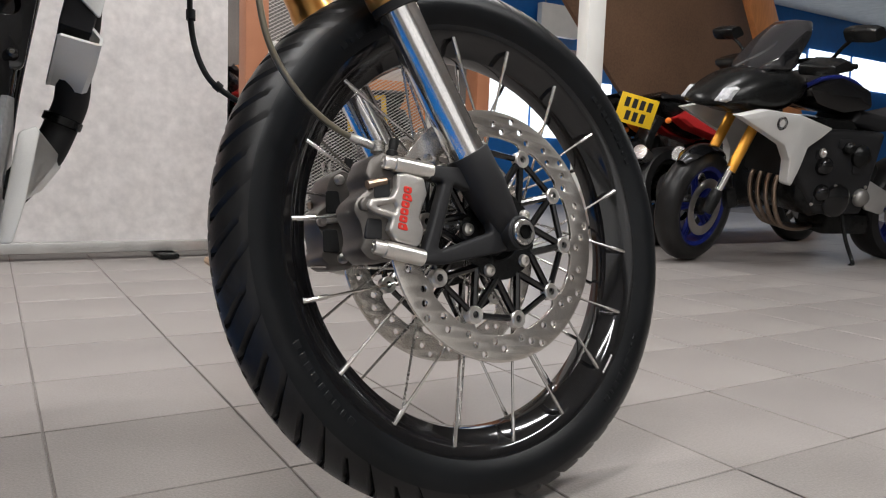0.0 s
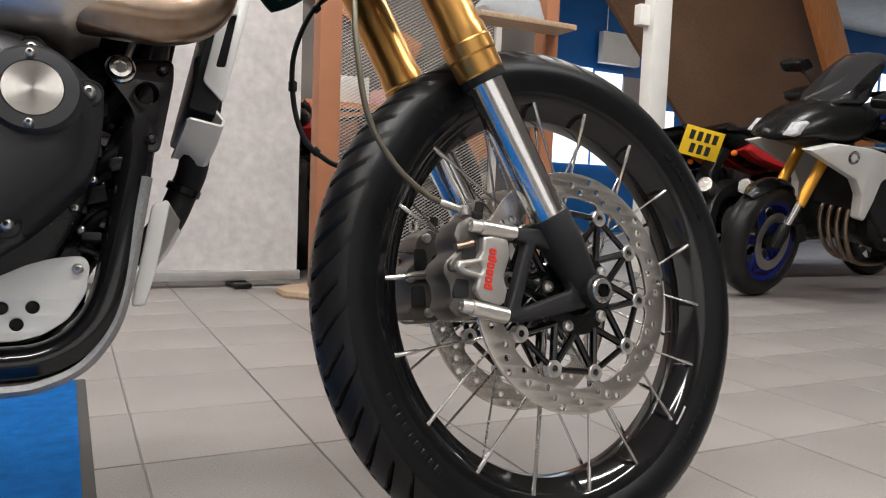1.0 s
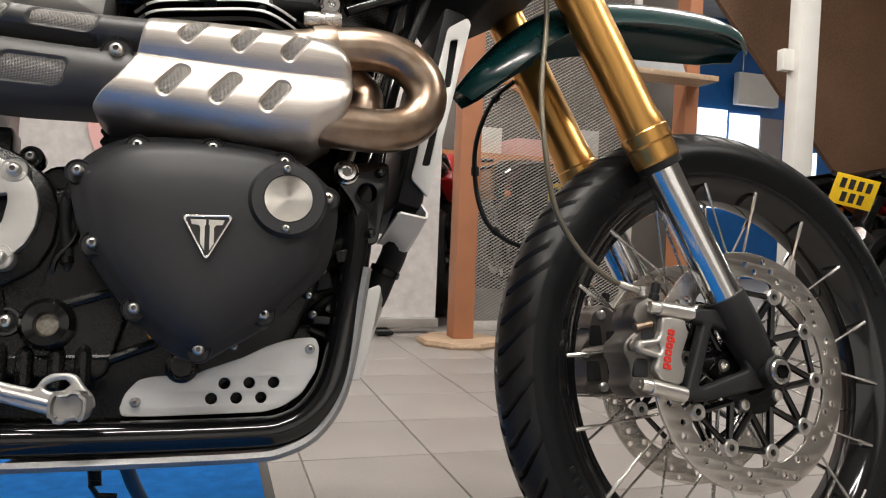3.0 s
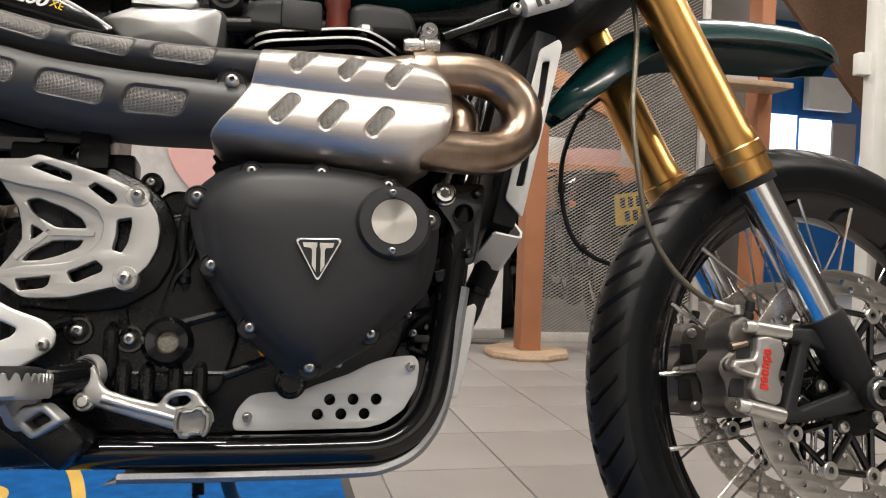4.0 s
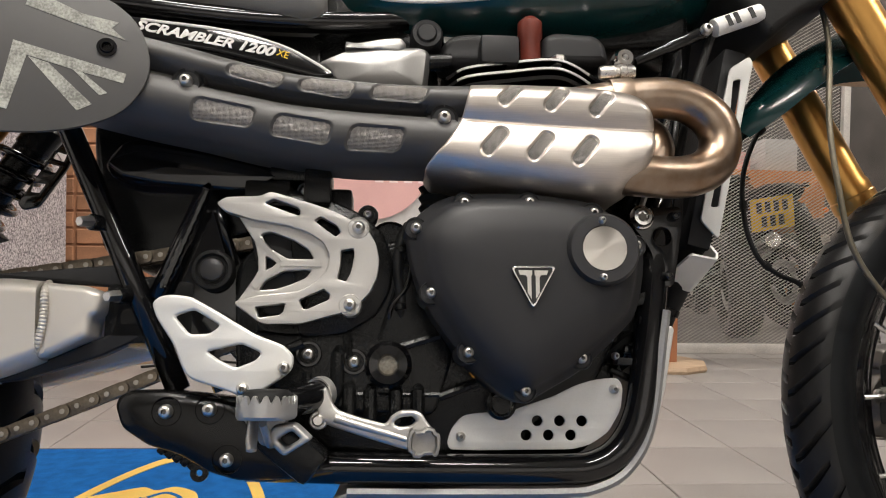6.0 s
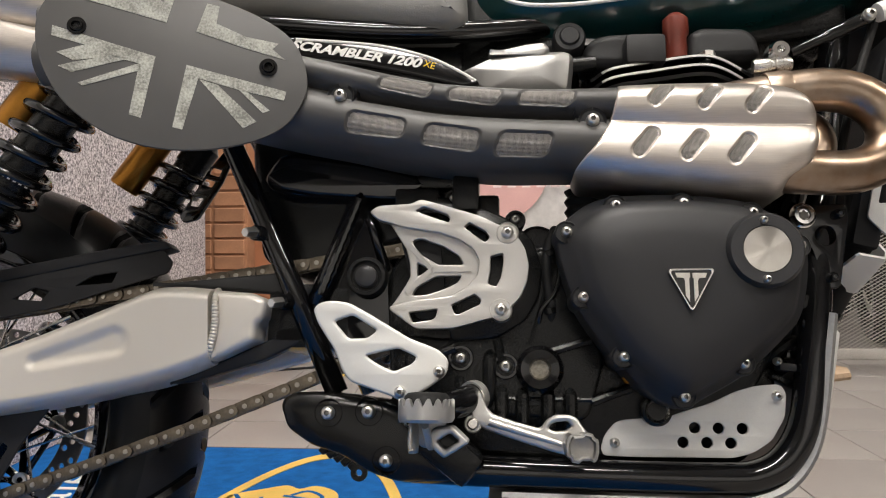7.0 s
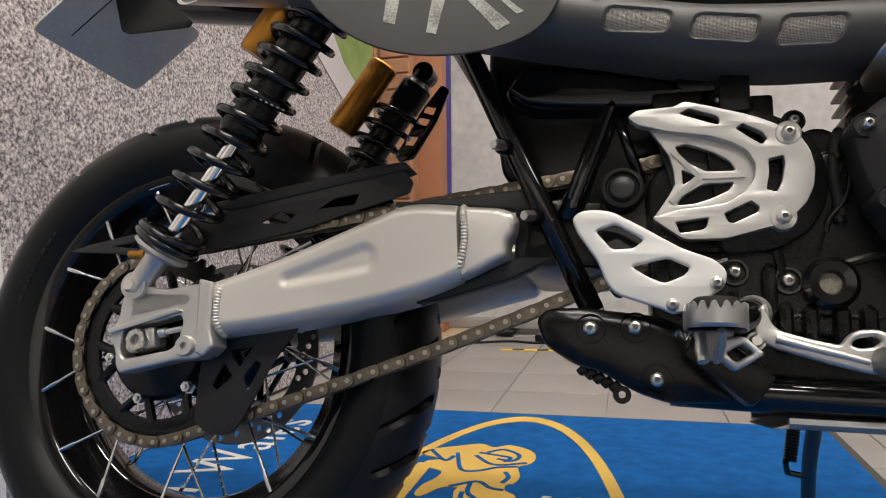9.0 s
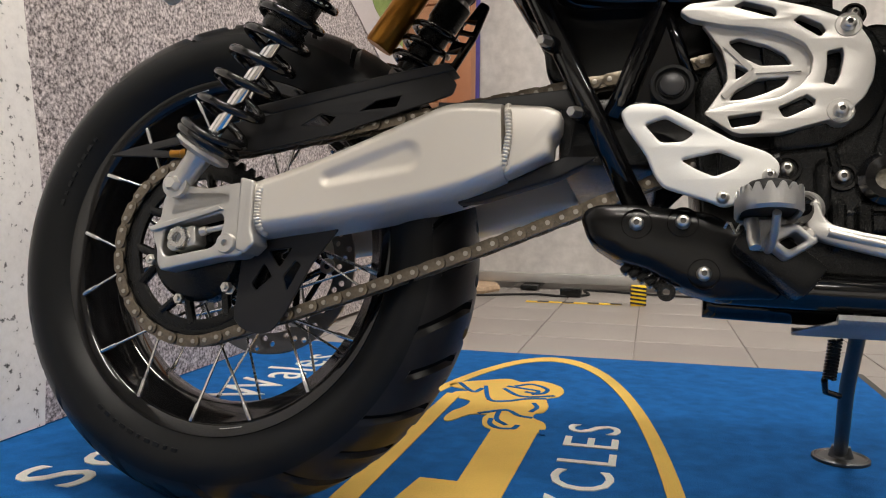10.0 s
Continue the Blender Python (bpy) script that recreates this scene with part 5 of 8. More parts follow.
# ---- frame ----
for s in (-1, 1):
    part("cradle_tube", sweep(spline([(0.60, s * 0.118, 0.29), (0.70, s * 0.12, 0.287), (0.83, s * 0.12, 0.285), (0.93, s * 0.12, 0.285), (0.965, s * 0.12, 0.288), (0.992, s * 0.12, 0.302), (1.013, s * 0.118, 0.33), (1.025, s * 0.116, 0.37), (1.04, s * 0.11, 0.46), (1.055, s * 0.10, 0.55), (1.10, s * 0.06, 0.75), (1.13, s * 0.03, 0.86)], 6), 0.0165, 18), M["black_gloss"], bike, "gloss black frame cradle tube", smooth=180)
    part("seat_stay", sweep([(0.30, s * 0.13, 0.80), (0.386, s * 0.117, 0.656), (0.45, s * 0.112, 0.522), (0.525, s * 0.11, 0.365)], 0.0125, 14), M["black_gloss"], bike, "gloss black rear frame tube", smooth=180)
    part("pivot_stay", sweep([(0.497, s * 0.11, 0.462), (0.545, s * 0.108, 0.59)], 0.0125, 14), M["black_gloss"], bike, "gloss black frame gusset tube", smooth=180)
    part("pivot_stay", sweep([(0.545, s * 0.108, 0.59), (0.575, s * 0.108, 0.50)], 0.006, 10), M["black_gloss"], bike, smooth=180)
    part("pivot_plate", plate([rounded([(0.505, 0.45), (0.545, 0.575), (0.59, 0.49), (0.585, 0.44), (0.545, 0.40)], 0.012)], s * 0.104, 0.01, 0.002), M["black_gloss"], bike, "gloss black swingarm pivot plate")
    part("top_rail", sweep(spline([(0.20, s * 0.12, 0.805), (0.40, s * 0.12, 0.80), (0.60, s * 0.11, 0.79), (0.8, s * 0.07, 0.82), (1.08, s * 0.03, 0.88)], 5), 0.013, 12), M["black_gloss"], bike, "gloss black upper frame rail")
cap = part("pivot_cap", lathe([(0, 0.010), (0.0135, 0.010), (0.0145, 0.008), (0.016, 0.008), (0.0175, 0.012), (0.021, 0.011), (0.0225, 0.006), (0.0225, -0.01), (0, -0.01)], 40, "y", (0.555, -0.115, 0.493)), M["rubber"], bike, "round black rubber pivot cap")
part("cap_disc", lathe([(0, 0.0135), (0.0105, 0.0135), (0.012, 0.0125), (0.0125, 0.009), (0, 0.009)], 36, "y", (0.555, -0.115, 0.493)), M["ring_grey"], cap, "grey centre disc of the cap")
part("weld", sweep([(0.504 + 0.0021 * k, -0.1225, 0.472 + 0.0058 * k) for k in range(20)], [0.0036 + 0.0016 * (k % 2) for k in range(20)], 8), M["black_gloss"], bike, "wavy weld bead")
material("dark_cast", (0.03, 0.03, 0.031), 0.42, 0.3, bump=0.1, fine=1200)
part("airbox", plate([rounded([(0.425, 0.612), (0.44, 0.64), (0.462, 0.647), (0.585, 0.63), (0.64, 0.605), (0.642, 0.592), (0.61, 0.585), (0.455, 0.588), (0.432, 0.6)], 0.012)], -0.06, 0.10, 0.012, seg=3), M["black_gloss"], bike, "gloss black side panel")
part("panel_face", plate([rounded([(0.4313, 0.6113), (0.4445, 0.619), (0.4644, 0.6265), (0.4936, 0.6246), (0.5553, 0.6164), (0.6219, 0.6016), (0.6093, 0.592), (0.5902, 0.5835), (0.571, 0.5828), (0.4904, 0.5886), (0.4523, 0.5949)], 0.006)], -0.112, 0.016, 0.004, seg=3), M["black_gloss"], bike, "gloss black panel with a bevelled edge")
part("battery_box", plate([rounded([(0.42, 0.52), (0.46, 0.50), (0.62, 0.55), (0.66, 0.60), (0.66, 0.79), (0.40, 0.79), (0.40, 0.65)], 0.015)], 0.0, 0.16, 0.01), M["black_satin"], bike, "black box behind the frame")
part("under_tank_box", plate([rounded([(0.66, 0.70), (0.80, 0.70), (0.80, 0.785), (1.0, 0.785), (1.12, 0.80), (1.12, 0.87), (0.64, 0.87), (0.64, 0.75)], 0.015)], 0.0, 0.15, 0.01), M["black_satin"], bike, "black parts under the tank")
for x, z, w, h, y in ((0.61, 0.578, 0.05, 0.03, -0.11), (0.665, 0.585, 0.03, 0.04, -0.12), (0.69, 0.57, 0.025, 0.03, -0.11), (0.64, 0.605, 0.06, 0.02, -0.1)):
    part("connector", box(w, 0.04, h, (x, y, z), 0.005), M["black_satin"], engine)
part("rubber_boot", lathe([(0.02, -0.02), (0.024, -0.015), (0.02, -0.01), (0.024, -0.004), (0.02, 0.002), (0.024, 0.008), (0.02, 0.014), (0.024, 0.02), (0.0, 0.02)], 20, "z", (0.80, -0.10, 0.575)), M["rubber"], engine, "ribbed rubber boot")
part("starter", lathe([(0, 0.0), (0.02, 0.0), (0.024, -0.004), (0.024, -0.06), (0, -0.06)], 24, "y", (0.745, -0.11, 0.53)), M["black_satin"], engine)
br = part("engine_bracket", plate([rounded([(1.018, 0.572), (1.078, 0.576), (1.078, 0.555), (1.064, 0.482), (1.048, 0.482), (1.038, 0.525), (1.014, 0.558)], 0.008), circle(1.053, 0.54, 0.0105)], -0.117, 0.008, 0.0015), M["black_gloss"], bike, "gloss black triangular engine bracket")
big = part("big_bolt", lathe([(0, 0.0), (0.0142, 0.0), (0.0146, -0.0025), (0.0138, 0.002), (0.0118, 0.0034), (0.0112, 0.0055), (0.0100, 0.0078), (0.0066, 0.0084), (0.0060, 0.005), (0, 0.0045)][1:], 36, "y", (1.029, -0.1225, 0.561)), M["chrome"], br, "round chrome engine bolt", smooth=40)
# flat star in the darker metal, painted shade of a recess
part("bolt_recess", plate([[((0.0058 if k % 2 else 0.0036) * math.cos(k * math.pi / 6), (0.0058 if k % 2 else 0.0036) * math.sin(k * math.pi / 6)) for k in range(12)]], 0, 0.001), M["socket"], big, "flat darker star painting a recess's shade", Matrix.Translation((1.029, -0.1283, 0.561)), smooth=0)
for x, z in ((1.067, 0.563), (1.056, 0.494)):
    bolt(br, x, -0.125, z, 0.006, M["black_gloss"])

# skid plate and side guard
sk = bmesh.new()
path = spline([(0.705, 0, 0.2605), (0.80, 0, 0.2595), (0.93, 0, 0.2595), (0.968, 0, 0.264), (1.0, 0, 0.28), (1.024, 0, 0.312), (1.037, 0, 0.355), (1.048, 0, 0.42), (1.054, 0, 0.455)], 6)
rows = []
for k, p in enumerate(path):
    d = (path[min(k + 1, len(path) - 1)] - path[max(k - 1, 0)]).normalized()
    nn = Vector((d.z, 0, -d.x))
    rows.append([sk.verts.new(p + nn * o + Vector((0, y, 0))) for y, o in ((-0.128, -0.007), (-0.131, -0.002), (-0.126, 0.003), (0.126, 0.003), (0.131, -0.002), (0.128, -0.007), (0.12, -0.004), (0.118, 0.0), (-0.118, 0.0), (-0.12, -0.004))])
for a, b in zip(rows, rows[1:]):
    for k in range(10):
        sk.faces.new((a[k], a[(k + 1) % 10], b[(k + 1) % 10], b[k]))
sk.faces.new(rows[0])
sk.faces.new(rows[-1])
bmesh.ops.recalc_face_normals(sk, faces=sk.faces)
skid = part("skid_plate", sk, M["skid_grey"], bike, "bent aluminium skid plate", smooth=60)
part("skid_lip", plate([rounded([(0.690, 0.2565), (0.715, 0.2655), (0.79, 0.2655), (0.79, 0.2585), (0.72, 0.2585)], 0.002)], -0.04, 0.17, 0.001), M["skid_grey"], skid)
part("skid_wing", plate([rounded([(1.0600, 0.4367), (1.0745, 0.4425), (1.0775, 0.4380), (1.0640, 0.372), (1.053, 0.335), (1.040, 0.335), (1.0467, 0.37)], 0.004)], -0.078, 0.005, 0.0015), M["silver_paint"], skid, "pale edge of the skid plate")
tab = bmesh.new()
tab.faces.new([tab.verts.new(p) for p in ((1.0765, -0.077, 0.4400), (1.0990, 0.010, 0.4320), (1.0990, 0.012, 0.4220), (1.0800, -0.03, 0.392), (1.0640, -0.077, 0.3740))])
bmesh.ops.solidify(tab, geom=list(tab.faces), thickness=0.004)
part("skid_wing", tab, M["silver_paint"], skid, "pale folded skid plate wing", smooth=0)
sg = part("sump_guard", plate([rounded([(0.809, 0.312), (0.813, 0.326), (0.825, 0.340), (0.838, 0.343), (0.857, 0.344), (0.870, 0.340), (0.888, 0.349), (0.925, 0.361), (0.950, 0.373), (0.968, 0.3785), (0.985, 0.381), (0.998, 0.381), (1.003, 0.372), (1.0, 0.347), (0.985, 0.323), (0.965, 0.310), (0.945, 0.305), (0.839, 0.304), (0.812, 0.305)], 0.006)] + [circle(x, z, 0.0058) for x, z in ((0.907, 0.335), (0.9315, 0.335), (0.956, 0.335), (0.8945, 0.320), (0.919, 0.320), (0.9435, 0.320))], -0.112, 0.004, 0.0008), M["silver_paint"], bike, "pale silver perforated side guard")
part("sump", plate([rounded([(0.66, 0.30), (0.82, 0.298), (0.96, 0.298), (1.0, 0.34), (1.0, 0.40), (0.90, 0.38), (0.80, 0.36), (0.66, 0.36)], 0.01)], -0.02, 0.15, 0.006), M["black_satin"], engine, "black sump")
bolt(sg, 0.8235, -0.117, 0.3185, 0.0058)
bolt(sg, 0.9925, -0.117, 0.369, 0.0058)

# radiator and guard
rad = part("radiator", box(0.03, 0.18, 0.26, (1.14, 0, 0.66), 0.006, rot=pose(0, 0, 0, 0, 14, 0)), M["black_matt"], bike, "black radiator")
rg = [(1.157, 0.757), (1.183, 0.7735), (1.187, 0.765), (1.1290, 0.5425), (1.1085, 0.565)]
part("radiator_guard", plate([rounded(rg, 0.005), rounded([(1.1600, 0.741), (1.1700, 0.7435), (1.1590, 0.682), (1.1500, 0.678)], 0.003), rounded([(1.1375, 0.6395), (1.1452, 0.641), (1.1315, 0.5815), (1.1217, 0.581)], 0.003)], -0.098, 0.0035, 0.0008), M["silver_paint"], rad, "white painted radiator side guard", smooth=30)
def sheet(rows, thick):
    """A bent sheet through rows of points."""
    bm = bmesh.new()
    grid = [[bm.verts.new(p) for p in row] for row in rows]
    for a, b in zip(grid, grid[1:]):
        for k in range(len(a) - 1):
            bm.faces.new((a[k], a[k + 1], b[k + 1], b[k]))
    bmesh.ops.recalc_face_normals(bm, faces=bm.faces)
    bmesh.ops.solidify(bm, geom=list(bm.faces), thickness=thick)
    return bm


# a bent strap under the hose: a wide face that runs inwards, its right side turned up to a small hook
strap = sheet([[(1.0925, -0.0995, 0.5205), (1.096, -0.1012, 0.5222), (1.1255, -0.0932, 0.5190), (1.1305, -0.0905, 0.5205), (1.1325, -0.088, 0.5275), (1.1245, -0.087, 0.5385)],
               [(1.0895, -0.055, 0.5105), (1.093, -0.056, 0.5112), (1.1225, -0.062, 0.5045), (1.1275, -0.061, 0.5060), (1.1295, -0.058, 0.5130), (1.1225, -0.057, 0.5240)],
               [(1.0865, -0.012, 0.5010), (1.090, -0.012, 0.5015), (1.1165, -0.033, 0.4885), (1.1215, -0.033, 0.4900), (1.1235, -0.030, 0.4970), (1.1175, -0.030, 0.5080)]], 0.0028)
part("hose_guard", strap, M["silver_paint"], rad, "folded pale silver hose guard", smooth=35)
part("hose", sweep(spline([(1.122, -0.06, 0.60), (1.117, -0.06, 0.55), (1.111, -0.04, 0.52), (1.110, 0.0, 0.49), (1.100, 0.013, 0.465), (1.083, 0.01, 0.43), (1.05, 0.0, 0.39)], 5), 0.0165, 16), M["rubber"], rad, "black rubber coolant hose")
part("hose_clip", rod([(0.017, 0), (0.0195, 0.1), (0.0195, 0.9), (0.017, 1)], (1.1035, 0.011, 0.475), (1.100, 0.013, 0.466), 20), M["black_satin"], rad)
part("cable", sweep(spline([(1.06, -0.11, 0.57), (1.08, -0.115, 0.64), (1.1, -0.115, 0.71), (1.13, -0.11, 0.79)], 5), 0.005, 10), M["rubber"], bike)
part("cable", sweep(spline([(1.035, -0.105, 0.575), (1.06, -0.11, 0.65), (1.085, -0.11, 0.73)], 5), 0.0035, 8), M["steel"], bike)

# tank and seat
tank = bmesh.new()
bmesh.ops.create_uvsphere(tank, u_segments=48, v_segments=24, radius=1)
for v in tank.verts:
    x, y, z = v.co
    sq = lambda a, p: math.copysign(abs(a) ** p, a)
    v.co = (0.91 + 0.27 * sq(x, 0.8), 0.145 * sq(y, 0.75) * (1 + 0.15 * x), 0.90 + 0.115 * sq(z, 0.75) + 0.02 * x)
part("fuel_tank", tank, M["green_paint"], bike, "dark green fuel tank", smooth=180)
part("tank_stripe", sweep(spline([(0.70, -0.1335, 0.824), (0.72, -0.137, 0.812), (0.75, -0.1385, 0.807), (0.80, -0.139, 0.808), (0.86, -0.140, 0.815)], 5), 0.0026, 8), M["white_print"], bike, "cream tank stripe", smooth=180)
part("tank_label", box(0.02, 0.001, 0.018, (0.816, -0.078, 0.795)), M["white_print"], bike, "small printed label", smooth=0)
material("seat_vinyl", (0.22, 0.215, 0.205), 0.5, bump=0.4, fine=900)
part("seat", plate([rounded([(0.20, 0.86), (0.26, 0.825), (0.45, 0.812), (0.58, 0.790), (0.645, 0.787), (0.665, 0.80), (0.66, 0.88), (0.24, 0.90)], 0.015)], 0.0, 0.27, 0.03, seg=4), M["seat_vinyl"], bike, "grey vinyl seat")
stk = part("side_cover", plate([rounded([(0.40, 0.773), (0.498, 0.762), (0.56, 0.756), (0.622, 0.740), (0.659, 0.722), (0.682, 0.706), (0.662, 0.702), (0.60, 0.718), (0.545, 0.73), (0.42, 0.742)], 0.006)], -0.15, 0.012, 0.003), M["black_gloss"], bike, "gloss black side cover with white lettering")
letters("SCRAMBLER 1200", 0.0152, 0.0004, M["white_print"], "lettering", stk, Matrix.Translation((0.539, -0.1565, 0.7425)) @ pose(0, 0, 0, 90) @ pose(0, 0, 0, 0, 0, -10) @ Matrix.Diagonal((1.3, 1, 1, 1)), "white model lettering", shear=0.3, bold=0.0005)
letters("XE", 0.011, 0.0004, M["plate_yellow"], "lettering", stk, Matrix.Translation((0.624, -0.1565, 0.7275)) @ pose(0, 0, 0, 90) @ pose(0, 0, 0, 0, 0, -18), "small yellow lettering")
part("cover_trim", sweep(spline([(0.47, -0.156, 0.762), (0.56, -0.156, 0.753), (0.62, -0.156, 0.738), (0.657, -0.156, 0.720), (0.676, -0.155, 0.708)], 5), 0.0018, 6), M["white_print"], stk, "white line")

# ---- footrest, pedal and guards ----
hg = part("heel_guard", plate([rounded([(0.507, 0.452), (0.514, 0.459), (0.526, 0.461), (0.545, 0.459), (0.571, 0.445), (0.610, 0.422), (0.64, 0.411), (0.651, 0.400), (0.649, 0.386), (0.635, 0.375), (0.616, 0.363), (0.603, 0.358), (0.59, 0.364), (0.549, 0.377), (0.541, 0.387), (0.532, 0.409), (0.512, 0.438)], 0.006),
                               rounded([(0.530, 0.439), (0.549, 0.446), (0.576, 0.430), (0.566, 0.422), (0.546, 0.421)], 0.004),
                               rounded([(0.564, 0.404), (0.598, 0.412), (0.618, 0.403), (0.613, 0.396), (0.594, 0.388), (0.578, 0.395)], 0.004)], -0.163, 0.008, 0.003, seg=3), M["silver_paint"], bike, "silver heel guard with two openings")
bolt(hg, 0.641, -0.1685, 0.3885, 0.0068)
bolt(hg, 0.6015, -0.1685, 0.3675, 0.0068)
lc = part("footrest_hanger", loft(rounded([(0.470, 0.352), (0.474, 0.361), (0.485, 0.366), (0.517, 0.367), (0.592, 0.359), (0.62, 0.345), (0.645, 0.32), (0.66, 0.295), (0.655, 0.278), (0.598, 0.276), (0.570, 0.284), (0.536, 0.303), (0.506, 0.311), (0.478, 0.329)], 0.008), [(1.0, -0.09), (1.0, -0.135), (0.97, -0.143), (0.9, -0.148), (0.6, -0.151)], (0.555, 0.328)), M["hanger_black"], bike, "black footrest hanger casting", smooth=60)
for x, z, r in ((0.525, 0.345, 0.0078), (0.5675, 0.347, 0.0078), (0.587, 0.298, 0.0075)):
    part("recess", lathe([(0, 0), (0.0125, 0), (0.0145, 0.004), (0.0145, -0.01), (0, -0.01)], 24, "y", (x, -0.148, z)), M["black_satin"], lc)
    bolt(lc, x, -0.156, z, r)
part("eyelet", lathe([(0.0035, -0.003), (0.009, -0.003), (0.009, 0.003), (0.0035, 0.003)], 20, "y", (0.554, -0.12, 0.2825), closed=True), M["black_satin"], lc)
for k in range(5):
    part("tooth", box(0.008, 0.03, 0.012, (0.515 + k * 0.008, -0.105, 0.306 - k * 0.004), 0.002, rot=pose(0, 0, 0, 0, 45, 0)), M["black_satin"], lc)

peg_line = rounded([(0.609, -0.180), (0.608, -0.232), (0.613, -0.254), (0.634, -0.266), (0.655, -0.254), (0.660, -0.232), (0.659, -0.180)], 0.016, 6)


def peg_ring():
    """A band round the footrest whose upper edge is cut into rounded teeth."""
    dense = []
    for p, q in zip(peg_line, peg_line[1:]):
        n = max(1, int((q - p).length / 0.0011))
        dense += [p.lerp(q, k / n) for k in range(n)]
    dense.append(peg_line[-1])
    bm, run, rings = bmesh.new(), 0.0, []
    mid = Vector((0.634, -0.215))
    for k, p in enumerate(dense):
        run += (p - dense[k - 1]).length if k else 0.0
        w = abs((run / 0.0102) % 1 - 0.5) * 2
        z = 0.3535 + 0.0085 * min(1.0, w * 1.45) ** 0.8
        inn = mid + (p - mid) * 0.86
        out = mid + (p - mid) * 0.94
        rings.append([bm.verts.new(v) for v in ((out.x, out.y, 0.3405), (p.x, p.y, 0.3435), (p.x, p.y, 0.349), (p.x, p.y, z - 0.001), (out.x, out.y, z), (inn.x, inn.y, z - 0.001), (inn.x, inn.y, 0.342))])
    for a, b in zip(rings, rings[1:]):
        for k in range(7):
            bm.faces.new((a[k], b[k], b[(k + 1) % 7], a[(k + 1) % 7]))
    bm.faces.new(rings[0])
    bm.faces.new(rings[-1])
    bmesh.ops.recalc_face_normals(bm, faces=bm.faces)
    return bm


peg = part("footrest", peg_ring(), M["alu_cast"], bike, "cast aluminium footrest with serrated rim", smooth=40)
pad_line = [(0.634 + (q.x - 0.634) * 0.84, -0.215 + (q.y + 0.215) * 0.84) for q in peg_line]
pb = bmesh.new()
rings = [[pb.verts.new((0.634 + (x - 0.634) * f, -0.215 + (y + 0.215) * f, z)) for x, y in pad_line] for f, z in ((1.0, 0.345), (1.0, 0.358), (0.94, 0.364), (0.8, 0.367), (0.4, 0.368))]
for a, b in zip(rings, rings[1:]):
    for k in range(len(a)):
        pb.faces.new((a[k], a[(k + 1) % len(a)], b[(k + 1) % len(a)], b[k]))
pb.faces.new(rings[0])
pb.faces.new(rings[-1])
bmesh.ops.recalc_face_normals(pb, faces=pb.faces)
part("rubber_pad", pb, M["rubber"], peg, "black rubber footrest insert", smooth=50)
part("peg_web", plate([rounded([(0.615, 0.344), (0.653, 0.344), (0.648, 0.330), (0.640, 0.315), (0.626, 0.315), (0.620, 0.330)], 0.006)], -0.195, 0.012, 0.003), M["peg_metal"], peg)
part("peg_rib", sweep(spline([(0.636, -0.252, 0.338), (0.637, -0.236, 0.328), (0.637, -0.215, 0.318), (0.637, -0.19, 0.316)], 4), 0.0034, 12), M["alu_cast"], peg, "rib under the footrest")
part("peg_stop", sweep([(0.622, -0.215, 0.338), (0.622, -0.222, 0.322), (0.623, -0.226, 0.313)], [0.005, 0.0056, 0.0048], 14), M["alu_bright"], peg, "rounded lug under the footrest")
part("return_spring", sweep([(0.603 + 0.0022 * k, -0.178 + 0.0045 * math.cos(k * 1.2), 0.338 + 0.0045 * math.sin(k * 1.2)) for k in range(14)], 0.0013, 6), M["steel"], peg, "thin steel return spring")
clevis = part("footrest_bracket", plate([rounded([(0.632, 0.322), (0.650, 0.306), (0.675, 0.322), (0.658, 0.337), (0.640, 0.335)], 0.004), rounded([(0.6425, 0.3215), (0.651, 0.314), (0.665, 0.3225), (0.656, 0.330)], 0.003)], -0.196, 0.03, 0.003), M["alu_cast"], bike, "cast footrest bracket")
part("bracket_arm", box(0.075, 0.075, 0.036, (0.648, -0.15, 0.312), 0.008, rot=pose(0, 0, 0, 0, 38, 0)), M["black_satin"], clevis)

piv = part("pedal_pivot", rod([(0, 0), (0.007, 0.02), (0.0115, 0.08), (0.0142, 0.22), (0.015, 0.4), (0.015, 1), (0, 1)], (0.634, -0.196, 0.347), (0.684, -0.121, 0.366), 32), M["black_gloss"], bike, "gloss black pedal pivot", smooth=60)
part("pivot_ring", rod([(0.0145, 0), (0.0168, 0), (0.0174, 0.5), (0.0168, 1), (0.0145, 1)], (0.6735, -0.1375, 0.3628), (0.6785, -0.130, 0.3647), 40), M["alu_bright"], piv, "bright ring of the pedal arm")


def swept_out(bm):
    """Leans the pedal outwards from its pivot to its pad."""
    for v in bm.verts:
        v.co.y -= 0.018 * min(max((v.co.x - 0.69) / 0.08, 0), 1.2)
    return bm


ped = part("brake_pedal", swept_out(plate([rounded([(0.6814, 0.372), (0.6863, 0.363), (0.6897, 0.353), (0.6957, 0.3467), (0.7188, 0.3395), (0.7439, 0.3335), (0.7495, 0.3425), (0.758, 0.3475), (0.7721, 0.3478), (0.7793, 0.345), (0.7846, 0.3362), (0.7934, 0.3266), (0.7958, 0.3161), (0.7697, 0.3083), (0.7598, 0.3101), (0.7342, 0.3171), (0.6883, 0.3305), (0.6769, 0.337), (0.672, 0.3461)], 0.004), rounded([(0.7516, 0.3338), (0.7536, 0.3377), (0.7594, 0.3405), (0.77, 0.3415), (0.774, 0.3369), (0.7686, 0.3324), (0.7581, 0.331)], 0.002)], -0.147, 0.012, 0.0035, seg=3)), M["alu_bright"], bike, "cast aluminium rear brake pedal")
